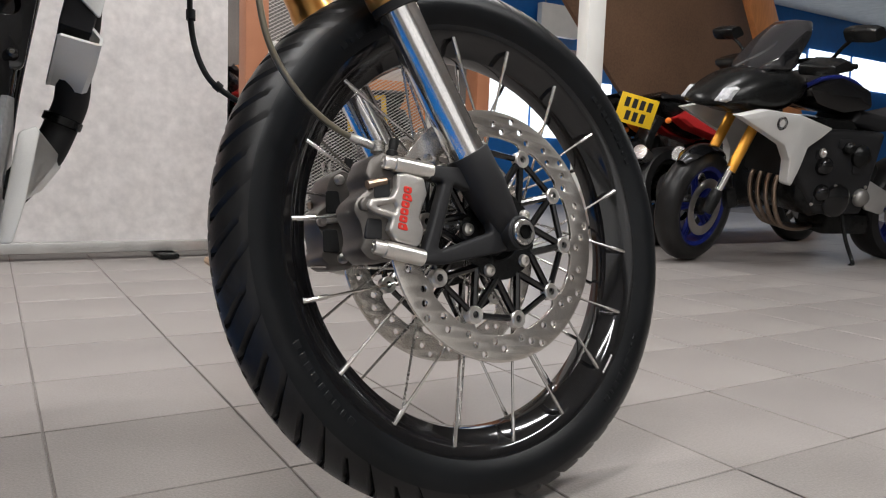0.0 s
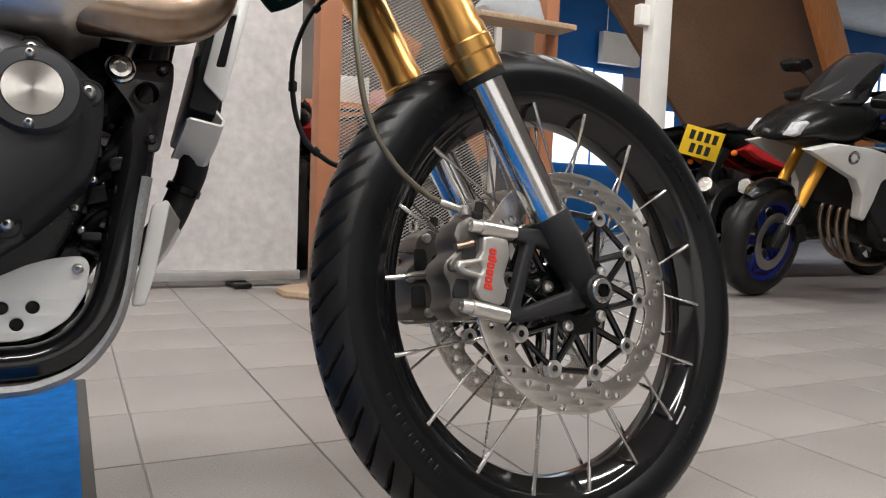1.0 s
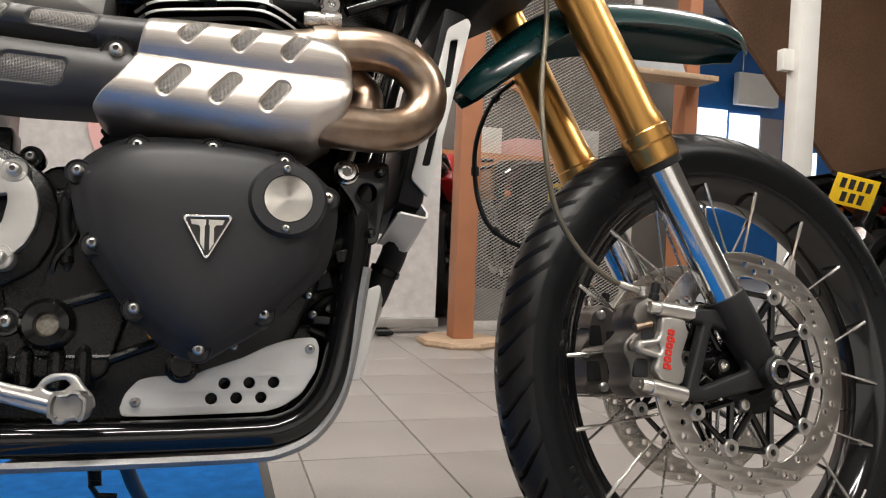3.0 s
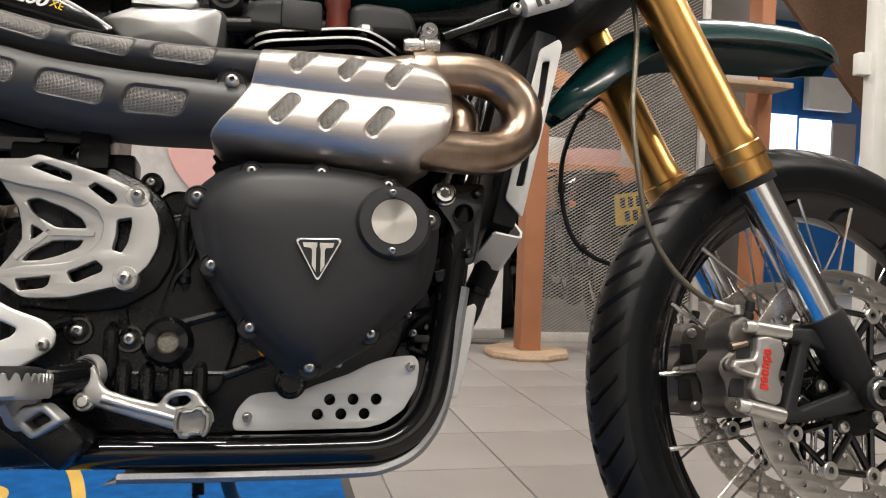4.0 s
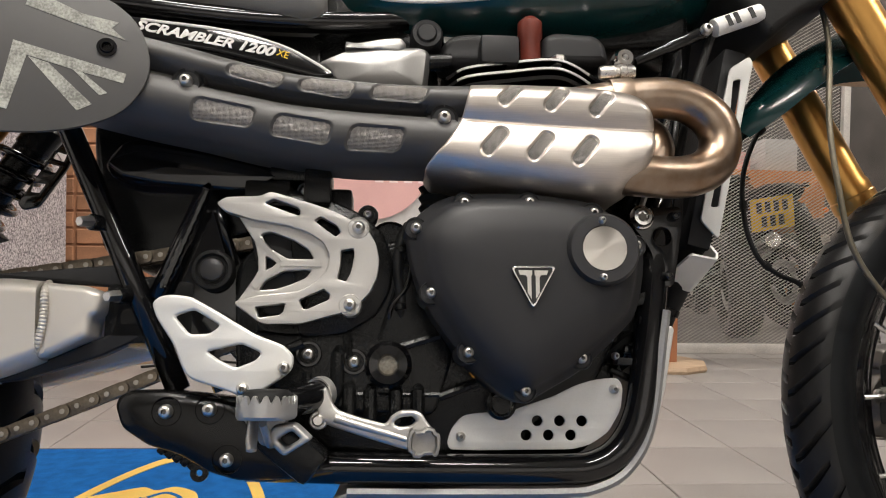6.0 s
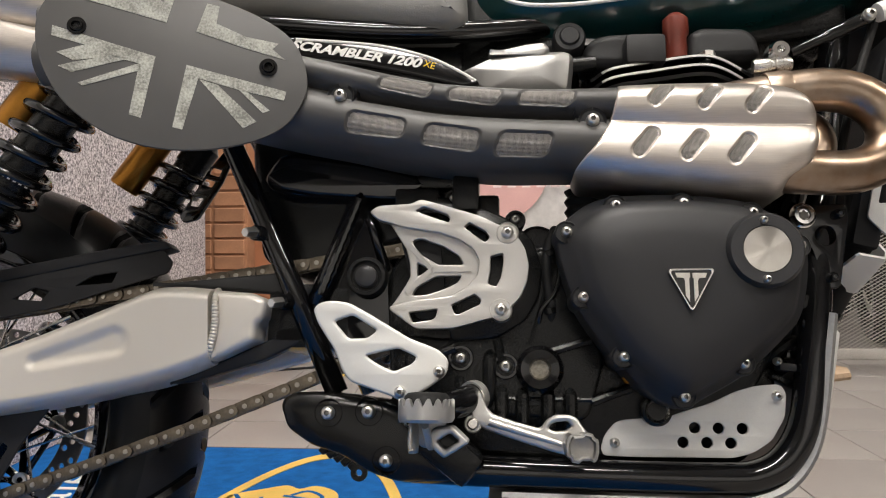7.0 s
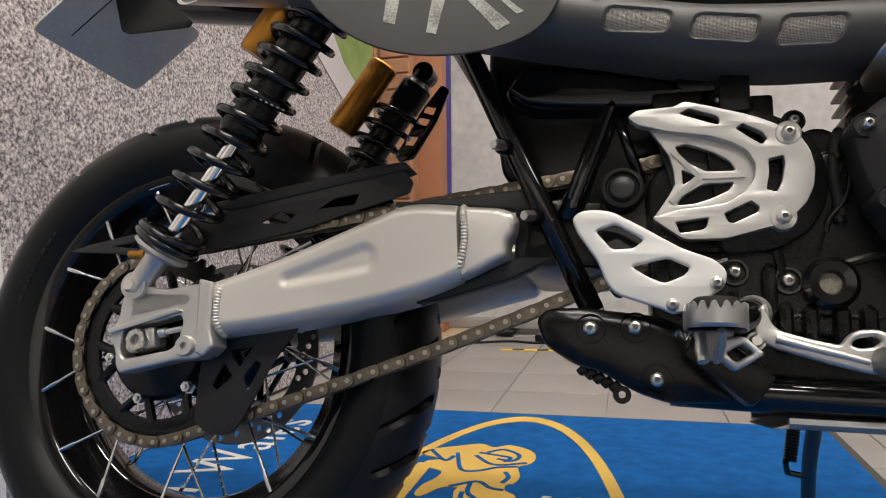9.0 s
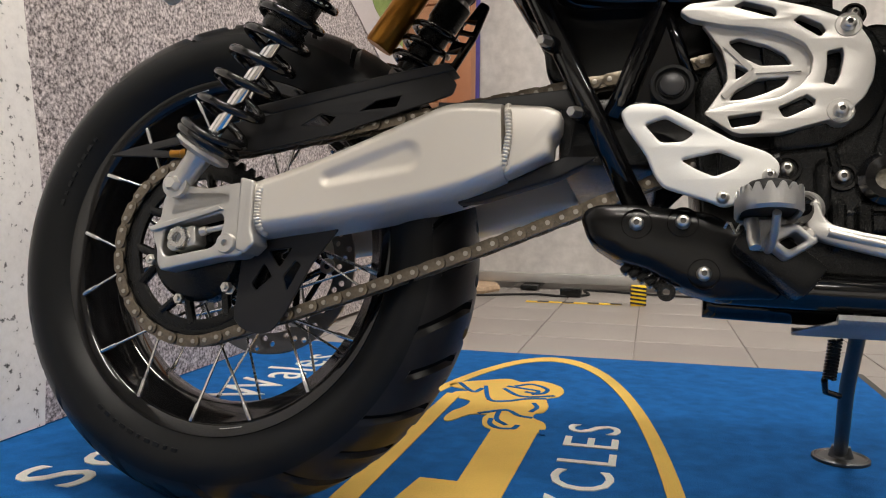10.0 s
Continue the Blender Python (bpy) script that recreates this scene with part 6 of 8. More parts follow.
part("pedal_rib", swept_out(sweep([(0.692, -0.1535, 0.339), (0.72, -0.1535, 0.331), (0.745, -0.1535, 0.3245), (0.764, -0.1535, 0.319)], [0.0042, 0.0036, 0.003, 0.0026], 12)), M["alu_bright"], ped, "raised rib along the pedal")
# the pad is a short upright shell with a toothed rim, open towards the rider
pb = bmesh.new()
rim_out = []
for k in range(73):
    a = 2 * math.pi * k / 72
    tooth = 0.0016 if k % 12 < 6 else -0.0012
    sx = 0.0155 * math.copysign(abs(math.cos(a)) ** 0.6, math.cos(a))
    sz = (0.0125 + tooth) * math.copysign(abs(math.sin(a)) ** 0.6, math.sin(a))
    rim_out.append([pb.verts.new((0.7795 + sx * f, y, 0.3188 + sz * f)) for f, y in ((0.92, -0.172), (0.97, -0.19), (1.0, -0.212), (0.96, -0.216), (0.8, -0.2165), (0.72, -0.213), (0.7, -0.2095), (0.3, -0.2085))])
for a, b in zip(rim_out, rim_out[1:]):
    for k in range(7):
        pb.faces.new((a[k], b[k], b[k + 1], a[k + 1]))
pb.faces.new([r[7] for r in rim_out[:-1]])
bmesh.ops.remove_doubles(pb, verts=pb.verts, dist=1e-6)
bmesh.ops.recalc_face_normals(pb, faces=pb.faces)
part("pedal_pad", pb, M["peg_metal"], ped, "serrated pedal pad", smooth=40)
part("pedal_bolt", lathe([(0, 0.005), (0.0045, 0.005), (0.006, 0.0025), (0.006, 0), (0, 0)], 20, "y", (0.6755, -0.152, 0.3365)), M["bolt"], ped)
part("pedal_lug", lathe([(0, 0.004), (0.0085, 0.004), (0.0095, 0.002), (0.0095, -0.01), (0, -0.01)], 24, "y", (0.6755, -0.148, 0.3365)), M["alu_cast"], ped)

# ---- swingarm ----
top_w = smooth_line([(0.07, 0.388), (0.086, 0.391), (0.174, 0.420), (0.276, 0.462), (0.30, 0.472), (0.322, 0.4795), (0.345, 0.481), (0.369, 0.4795), (0.395, 0.477)])
bot_w = smooth_line([(0.07, 0.326), (0.10, 0.329), (0.182, 0.341), (0.283, 0.361), (0.34, 0.376), (0.373, 0.388), (0.395, 0.398)])


def recess_w(x, z):
    """Distance to the pressed hollow in the arm's side."""
    ax, az, bx, bz = 0.191, 0.3935, 0.280, 0.4175
    t = min(max(((x - ax) * (bx - ax) + (z - az) * (bz - az)) / ((bx - ax) ** 2 + (bz - az) ** 2), 0), 1)
    return math.hypot(x - ax - t * (bx - ax), z - az - t * (bz - az)) - (0.006 + 0.0085 * t)


def depth_w(x, z, u, e):
    h = top_w(x) - bot_w(x)
    edge = min(u, 1 - u) * h
    r = min(edge / 0.016, 1)
    y = -0.118 - 0.024 * math.sqrt(max(0, 1 - (1 - r) ** 2))
    k = min(max((0.006 - recess_w(x, z)) / 0.014, 0), 1)
    return y + 0.0042 * k * k * (3 - 2 * k)


arm = part("swingarm", shield(top_w, bot_w, lambda u: 0.088, lambda u: 0.388 - 0.006 * u, depth_w, [], 160, 60, 0.05, (M["alu_arm"],)), None, bike, "bead-blasted aluminium swingarm", smooth=60)
part("arm_end", plate([rounded([(0.386, 0.476), (0.43, 0.473), (0.446, 0.466), (0.445, 0.445), (0.437, 0.438), (0.436, 0.42), (0.40, 0.402), (0.386, 0.396)], 0.006)], -0.113, 0.045, 0.008, seg=3), M["alu_arm"], arm, "brushed aluminium arm end")


def weld_line(at, n, r):
    """A weld laid as a row of overlapping scales along at(s), s from 0 to 1."""
    m = n * 5
    return sweep([at(k / m) for k in range(m + 1)], [r * (0.72 + 0.28 * abs(math.sin(math.pi * k / 5)) ** 0.7) for k in range(m + 1)], 10)


part("weld_bead", weld_line(lambda s: (0.3835 + 0.003 * s + 0.007 * math.sin(s * 3.1), -0.1395 + 0.020 * abs(2 * s - 1) ** 5, 0.397 + 0.080 * s), 22, 0.0042), M["alu_arm"], arm, "scaled weld seam", smooth=60)
part("weld_bead", weld_line(lambda s: (0.1075 + 0.004 * (2 * s - 1) ** 2, -0.1425 + 0.018 * abs(2 * s - 1) ** 5, 0.331 + 0.062 * s), 18, 0.0042), M["alu_arm"], arm, "scaled weld seam", smooth=60)
end = part("axle_casting", plate([rounded([(-0.027, 0.338), (-0.02, 0.345), (-0.018, 0.368), (-0.012, 0.380), (0.002, 0.386), (0.042, 0.382), (0.083, 0.389), (0.098, 0.384), (0.099, 0.335), (0.106, 0.318), (0.09, 0.303), (0.06, 0.300), (-0.012, 0.283), (-0.018, 0.292), (-0.02, 0.308), (-0.028, 0.325)], 0.005), rounded([(-0.012, 0.333), (0.03, 0.344), (0.062, 0.352), (0.066, 0.345), (0.062, 0.322), (0.052, 0.312), (-0.008, 0.300), (-0.014, 0.31)], 0.005)], -0.128, 0.03, 0.003, seg=2), M["alu_bright"], arm, "cast aluminium axle carrier")
part("flange", plate([rounded([(0.084, 0.394), (0.102, 0.390), (0.104, 0.335), (0.110, 0.318), (0.098, 0.306), (0.086, 0.310)], 0.003)], -0.130, 0.034, 0.003), M["alu_bright"], arm, "raised casting flange")
# flush patch of darker metal, a hollow's shade put into colour
part("web_hollow", plate([rounded([(-0.002, 0.372), (0.022, 0.376), (0.070, 0.376), (0.072, 0.366), (0.03, 0.357), (-0.004, 0.349)], 0.004)], -0.1425, 0.001), M["alu_cast"], arm, "flat darker patch painting a hollow's shade on the casting")
part("shelf", plate([rounded([(-0.03, 0.334), (0.06, 0.360), (0.066, 0.356), (-0.026, 0.328)], 0.002)], -0.132, 0.034, 0.001), M["alu_bright"], arm)
part("shock_lug", lathe([(0.007, -0.012), (0.014, -0.012), (0.016, -0.01), (0.016, 0.012), (0.007, 0.012)], 32, "y", (0.0, -0.138, 0.385), closed=True), M["alu_bright"], arm)
part("shock_bolt", lathe([(0, 0.013), (0.007, 0.013), (0.0095, 0.008), (0.0095, 0), (0, 0)], 6, "y", (0.0, -0.147, 0.385)), M["bolt"], arm, "steel shock bolt")
part("axle_block", plate([rounded([(-0.006, 0.331), (0.026, 0.339), (0.03, 0.316), (0.0, 0.306), (-0.01, 0.312)], 0.005)], -0.128, 0.024, 0.002), M["alu_bright"], arm)
part("axle", lathe([(0.0065, -0.01), (0.0065, 0.006), (0.0125, 0.006), (0.0135, 0.003), (0.0135, -0.01)], 8, "y", (0.01, -0.143, 0.3225)), M["steel"], arm, "hollow steel axle end")
part("adjuster", rod([(0, 0), (0.0055, 0), (0.0055, 0.25), (0.0035, 0.25), (0.0035, 1), (0, 1)], (0.034, -0.137, 0.331), (0.068, -0.137, 0.338), 10), M["bolt"], arm, "chain adjuster bolt")
part("lug", lathe([(0.004, 0.006), (0.0105, 0.006), (0.012, 0.003), (0.012, -0.012), (0.004, -0.012)], 24, "y", (0.0735, -0.143, 0.317), closed=True), M["alu_bright"], arm)
part("cross_arm", plate([rounded([(0.07, 0.33), (0.30, 0.37), (0.44, 0.41), (0.44, 0.47), (0.32, 0.475), (0.09, 0.388)], 0.01)], 0.12, 0.04, 0.008), M["alu_arm"], arm)
part("arm_pivot", box(0.10, 0.22, 0.075, (0.49, 0, 0.45), 0.01), M["black_satin"], arm)
slide = part("chain_slider", plate([rounded([(0.30, 0.485), (0.46, 0.50), (0.50, 0.47), (0.50, 0.43), (0.44, 0.40), (0.36, 0.375), (0.33, 0.372), (0.45, 0.425), (0.455, 0.475)], 0.006), rounded([(0.462, 0.437), (0.487, 0.447), (0.487, 0.455), (0.462, 0.447)], 0.002)], -0.10, 0.02, 0.003), M["plastic"], bike, "black plastic chain slider")
for x, z in ((0.462, 0.462), (0.428, 0.54)):
    part("bolt_boss", rod([(0, 0), (0.0088, 0), (0.0088, 0.94), (0.0075, 1), (0, 1)], (x + 0.012, -0.10, z + 0.005), (x, -0.136, z), 18), M["black_gloss"], bike)
    part("frame_bolt", rod([(0, 0), (0.0062, 0), (0.0062, 0.75), (0.0048, 1), (0, 1)], (x + 0.002, -0.134, z + 0.001), (x - 0.005, -0.151, z - 0.0025), 6), M["bolt"], bike, "steel hexagon bolt head", smooth=20)

# ---- chain and sprocket ----
SP, RS = Vector((0, -0.083, 0.318)), 0.1145
spr_pts = []
for k in range(44 * 4):
    a = 2 * math.pi * k / (44 * 4)
    r = RS + (0.004 if k % 4 in (0, 1) else -0.003)
    spr_pts.append((r * math.cos(a), SP.z + r * math.sin(a)))
sprk = part("rear_sprocket", plate([spr_pts, circle(0, SP.z, 0.1, 48)], SP.y, 0.006, 0.0006), M["black_satin"], bike, "steel rear sprocket")
part("sprocket_web", plate([circle(0, SP.z, 0.101, 48), circle(0, SP.z, 0.088, 48)], SP.y, 0.007, 0.001), M["black_satin"], sprk, "black sprocket carrier")
for k in range(6):
    a = 2 * math.pi * k / 6 + 0.25
    for s in (-0.16, 0.16):
        part("web_arm", sweep([(0.092 * math.cos(a + s * 1.6), SP.y, SP.z + 0.092 * math.sin(a + s * 1.6)), (0.055 * math.cos(a), SP.y, SP.z + 0.055 * math.sin(a))], 0.006, 8), M["black_satin"], sprk)
part("sprocket_hub", lathe([(0.03, 0.02), (0.06, 0.012), (0.066, 0.004), (0.066, -0.02), (0.03, -0.03)], 48, "y", SP), M["black_satin"], sprk)
for k in range(6):
    a = 2 * math.pi * k / 6 + 0.25
    part("sprocket_nut", lathe([(0, 0.014), (0.0032, 0.014), (0.0036, 0.010), (0.0062, 0.010), (0.0072, 0.008), (0.0072, 0.002), (0.0092, 0.002), (0.0092, 0), (0, 0)], 6, "y", (0.066 * math.cos(a), SP.y - 0.003, SP.z + 0.066 * math.sin(a))), M["bolt"], sprk, "steel sprocket nut")
front_c, RF0 = Vector((0.655, -0.083, 0.498)), 0.042


def tangent(c0, r0, c1, r1, side):
    d = c1 - c0
    n = math.hypot(d.x, d.z)
    base = math.atan2(d.z, d.x)
    off = math.acos((r0 - r1) / n)
    a = base + side * off
    return Vector((c0.x + r0 * math.cos(a), c0.y, c0.z + r0 * math.sin(a))), Vector((c1.x + r1 * math.cos(a), c1.y, c1.z + r1 * math.sin(a))), a


t0, t1, a_up = tangent(SP, RS, front_c, RF0, 1)
b0, b1, a_lo = tangent(SP, RS, front_c, RF0, -1)
loop = [t1.lerp(t0, k / 40) for k in range(41)]
arc0, arc1 = a_up, a_lo + 2 * math.pi
loop += [Vector((SP.x + RS * math.cos(arc0 + (arc1 - arc0) * k / 60), SP.y, SP.z + RS * math.sin(arc0 + (arc1 - arc0) * k / 60))) for k in range(1, 61)]
for k in range(1, 41):
    p = b0.lerp(b1, k / 40)
    p.z -= 0.010 * math.sin(math.pi * k / 40)
    loop.append(p)
arc0, arc1 = a_lo, a_up
loop += [Vector((front_c.x + RF0 * math.cos(arc0 + (arc1 - arc0) * k / 20), front_c.y, front_c.z + RF0 * math.sin(arc0 + (arc1 - arc0) * k / 20))) for k in range(1, 20)]
total = sum((loop[k] - loop[k - 1]).length for k in range(len(loop)))
n_links = int(round(total / 0.0159 / 2)) * 2
step = total / n_links
pts, acc, want = [], 0.0, 0.0
for k in range(len(loop)):
    a, b = loop[k], loop[(k + 1) % len(loop)]
    n = (b - a).length
    while want <= acc + n + 1e-9 and len(pts) < n_links:
        pts.append(a.lerp(b, (want - acc) / n))
        want += step
    acc += n


def link_mesh(half, w, pin):
    """Two waisted side plates and their pins."""
    o = []
    for k in range(28):
        a = 2 * math.pi * k / 28
        cx = step / 2 * (1 if math.cos(a) > 0 else -1)
        r = 0.0071
        x, z = cx + r * math.cos(a), r * math.sin(a)
        if abs(x) < step / 2:
            z *= 0.74
        o.append((x, z))
    bm = plate([o], -half, w, 0.0003)
    plate([o], half, w, 0.0003, bm)
    if pin:
        for x in (-step / 2, step / 2):
            lathe([(0, 0.0), (0.0024, 0.0), (0.0028, 0.0006), (0.0028, 0.02), (0, 0.02)], 10, "y", (x, half + w / 2 + 0.001 - 0.0, 0), bm)
            lathe([(0, 0), (0.0028, 0), (0.0028, 0.0014), (0, 0.0018)], 10, "y", (x, -half - w / 2, 0), bm)
    me = bpy.data.meshes.new("link")
    bm.to_mesh(me)
    bm.free()
    me.materials.append(M["chain"])
    me.materials.append(M["chain_pin"])
    if pin:
        for p in me.polygons:
            if abs(p.center.y + half + w / 2) > 0.0004 and p.center.y < -half - w / 2:
                p.material_index = 1
    return me


rollers = bmesh.new()
for p in pts:
    lathe([(0.0045, -0.006), (0.0045, 0.006)], 8, "y", p, rollers)
chain = part("chain", rollers, M["chain"], bike, "oiled steel drive chain")
inner_me, outer_me = link_mesh(0.0055, 0.0024, False), link_mesh(0.0085, 0.0024, True)
for k, p in enumerate(pts):
    q = pts[(k + 1) % n_links]
    c, d = (p + q) / 2, q - p
    part("link", outer_me if k % 2 else inner_me, None, chain, m=Matrix.Translation(c) @ Matrix.Rotation(-math.atan2(d.z, d.x), 4, "Y"), smooth=0)
outer_me.shade_smooth()
inner_me.shade_smooth()
for me in (outer_me, inner_me):
    me.set_sharp_from_angle(angle=radians(35))

# chain guard and lower guard
part("chain_guard", plate([rounded([(-0.14, 0.434), (-0.109, 0.443), (-0.027, 0.460), (0.089, 0.483), (0.247, 0.515), (0.308, 0.527), (0.321, 0.513), (0.316, 0.500), (0.24, 0.477), (0.181, 0.458), (0.12, 0.446), (0.071, 0.436), (0.023, 0.442), (-0.024, 0.430)], 0.004),
                           [(-0.075, 0.441), (-0.03, 0.449), (0.0, 0.446), (-0.03, 0.437)], [(0.13, 0.468), (0.155, 0.482), (0.175, 0.478), (0.165, 0.466)], [(0.205, 0.484), (0.225, 0.496), (0.255, 0.501), (0.25, 0.488)]], -0.098, 0.004, 0.0006), M["plastic"], bike, "black plastic chain guard")
part("chain_guard_top", plate([rounded([(0.05, 0.492), (0.247, 0.53), (0.308, 0.539), (0.318, 0.53), (0.308, 0.527), (0.247, 0.515), (0.089, 0.483)], 0.003)], -0.085, 0.03, 0.003), M["plastic"], bike, "black plastic chain guard")
part("chain_fin", plate([rounded([(0.070, 0.322), (0.193, 0.345), (0.161, 0.301), (0.131, 0.240), (0.118, 0.222), (0.103, 0.217), (0.082, 0.220), (0.066, 0.232)], 0.008), rounded([(0.105, 0.315), (0.135, 0.32), (0.12, 0.295)], 0.003), rounded([(0.10, 0.3), (0.112, 0.285), (0.092, 0.268), (0.085, 0.275)], 0.003), rounded([(0.125, 0.285), (0.14, 0.305), (0.148, 0.30), (0.132, 0.268)], 0.003)], -0.1005, 0.004, 0.0008), M["plastic"], bike, "black plastic lower chain guard")

# ---- rear shocks ----
def shock(y):
    s = math.copysign(1, y)
    a, b = Vector((0.0, y * 0.99, 0.385)), Vector((0.245, y, 0.765))
    d = b - a
    n = d.length
    body = part("rear_shock", rod([(0, 0.46), (0.022, 0.46), (0.026, 0.475), (0.026, 0.50), (0.0235, 0.505), (0.0235, 0.86), (0.026, 0.865), (0.026, 0.95), (0.018, 0.97), (0.018, 1.0), (0, 1.0)], a, b, 28), M["black_satin"], bike, "black rear shock absorber with coil spring")
    part("shock_rod", rod([(0, 0), (0.0085, 0), (0.0085, 1), (0, 1)], a + d * 0.09, a + d * 0.5, 16), M["chrome"], body, "chrome shock rod")
    part("spring_seat", rod([(0.012, 0), (0.026, 0.1), (0.034, 0.6), (0.033, 1), (0.012, 1)], a + d * 0.095, a + d * 0.118, 36), M["alu_cast"], body, "silver spring seat")
    part("lower_clevis", rod([(0, 0), (0.013, 0), (0.014, 0.6), (0.016, 1), (0, 1)], a, a + d * 0.1, 24), M["alu_bright"], body)
    part("lower_knob", lathe([(0, 0.012), (0.006, 0.012), (0.0065, 0.006), (0.005, 0.004), (0.005, -0.01), (0, -0.01)], 12, "x", a + d * 0.085 + Vector((-0.02, -0.008, 0.004))), M["gold_anod"], body, "gold adjuster knob")
    for f in (0.535, 0.585, 0.64):
        part("collar", rod([(0.0235, 0), (0.028, 0.1), (0.028, 0.9), (0.0235, 1)], a + d * f, a + d * (f + 0.018), 28), M["black_satin"], body)
    helix = []
    m = along(a, b)
    turns, t = 12.0, 0.0
    steps = 12 * 18
    for k in range(steps + 1):
        u = k / steps
        tt = turns * u
        f = 0.128 + 0.017 * min(tt, 1.6) + (0.70 * (max(tt - 1.6, 0) / (turns - 1.6)) ** 0.88)
        ang = 2 * math.pi * turns * u
        helix.append(m @ Vector((0.0350 * math.cos(ang), 0.0350 * math.sin(ang), f * n)))
    part("spring", sweep(helix, 0.0054, 9), M["black_gloss"], body, "gloss black coil spring", smooth=180)
    r0 = Vector((0.118, y * 0.86, 0.672))
    part("reservoir", rod([(0, 0), (0.0215, 0), (0.0235, 0.03), (0.0235, 0.8), (0.0225, 0.83), (0.0235, 0.86), (0.0235, 0.97), (0.02, 1), (0, 1)], r0, r0 + d.normalized() * 0.125, 28), M["gold_anod"], body, "gold anodised gas reservoir")
    part("upper_eye", lathe([(0.006, -0.014), (0.017, -0.014), (0.017, 0.014), (0.006, 0.014)], 24, "y", b, closed=True), M["black_satin"], body)
    return body


shock(-0.142)
far_shock = shock(0.176)
part("shock_bracket", plate([rounded([(0.276, 0.742), (0.290, 0.733), (0.2715, 0.683), (0.2370, 0.6245), (0.2142, 0.6190), (0.2060, 0.630), (0.2240, 0.66), (0.2450, 0.70)], 0.005),
                             rounded([(0.252, 0.709), (0.269, 0.704), (0.265, 0.693), (0.249, 0.698)], 0.002), rounded([(0.243, 0.691), (0.260, 0.686), (0.255, 0.676), (0.238, 0.681)], 0.002), rounded([(0.225, 0.661), (0.243, 0.659), (0.235, 0.645), (0.222, 0.647)], 0.002)], 0.165, 0.006, 0.0015), M["black_gloss"], far_shock, "black ladder-shaped bracket")
material("print_grey", (0.2, 0.2, 0.19), 0.5)
for k in range(7):
    part("spring_print", box(0.0034, 0.0006, 0.0016, (0.146 + k * 0.0072, -0.1765, 0.6 - k * 0.0035), rot=pose(0, 0, 0, 0, 24, 0)), M["print_grey"], bike, "grey printed mark", smooth=0)

# ---- tail, number plate back, mudguard ----
c = [Vector(p) for p in ((-0.123, -0.112, 0.838), (-0.237, -0.112, 0.745), (-0.237, 0.112, 0.745), (-0.123, 0.112, 0.838))]
ez = (c[0] - c[1]).normalized()
npm = Matrix((ez, Vector((0, 1, 0)), ez.cross(Vector((0, 1, 0))))).transposed().to_4x4()
npm.translation = (c[0] + c[2]) / 2
flat_plate = plate([rounded([(-0.0735, -0.113), (0.0735, -0.113), (0.0735, 0.113), (-0.0735, 0.113)], 0.014)], 0, 0.004, 0.0006)
bmesh.ops.transform(flat_plate, matrix=Matrix.Rotation(radians(90), 4, "X"), verts=flat_plate.verts)
npb = part("number_plate", flat_plate, M["grey_plate"], bike, "grey back of the number plate", npm)
part("plate_face", box(0.142, 0.221, 0.002, (0, 0, 0.0031)), M["plate_yellow"], npb, "yellow plate face", smooth=0)
part("plate_border", box(0.10, 0.0016, 0.0012, (0.0, -0.06, -0.0024)), M["plastic"], npb)
part("plate_bracket", plate([rounded([(-0.162, 0.846), (-0.148, 0.8515), (-0.035, 0.778), (-0.0195, 0.761), (-0.025, 0.754), (-0.122, 0.752), (-0.132, 0.757)], 0.005)], -0.06, 0.004, 0.001), M["black_satin"], bike, "black plate bracket")
part("tail_guard", sweep(spline([(-0.22, 0, 0.86), (-0.12, 0, 0.865), (0.0, 0, 0.85), (0.15, 0, 0.83), (0.3, 0, 0.80)], 5), [0.03] + [0.06] * 18 + [0.05, 0.05], 20), M["black_gloss"], bike, "black tail mudguard")
part("tail_light", lathe([(0, -0.01), (0.03, -0.008), (0.035, 0.0), (0.03, 0.03), (0, 0.03)], 24, "x", (-0.215, 0, 0.925)), M["red_paint"], bike, "red tail light")

# ---- side stand ----
st = part("side_stand", sweep(spline([(0.778, 0.10, 0.29), (0.785, 0.17, 0.245), (0.793, 0.25, 0.195), (0.807, 0.34, 0.142), (0.8195, 0.42, 0.094)], 6), 0.0098, 14), M["stand_steel"], bike, "grey steel side stand", smooth=180)
UPR = BIKE.to_3x3().inverted().to_4x4()
foot = part("stand_foot", lathe([(0, -0.004), (0.038, -0.004), (0.041, -0.001), (0.041, 0.003), (0.037, 0.005), (0.034, 0.0025), (0.018, 0.004), (0.013, 0.02), (0, 0.02)], 36, "z", rot=UPR), M["stand_steel"], st, "round dark steel stand foot", Matrix.Translation((0.8215, 0.428, 0.0845)))
part("rubber_pad", lathe([(0.0, -0.0085), (0.040, -0.0085), (0.0425, -0.006), (0.0425, -0.002), (0.0395, 0.0005), (0, 0.0)], 36, "z", rot=UPR), M["rubber"], foot, "dark rubber pad under the foot")
hel = [Vector((0.755 + 0.007 * math.cos(k * 0.7), 0.13 + k * 0.00035, 0.255 - k * 0.00045)) + Vector((0, 0.007 * math.sin(k * 0.7), 0)) for k in range(110)]
part("stand_spring", sweep(hel, 0.002, 6), M["black_satin"], st, "black coil return spring")
part("stand_tang", sweep([(0.75, 0.17, 0.205), (0.755, 0.19, 0.19), (0.775, 0.21, 0.185)], 0.004, 8), M["black_satin"], st)

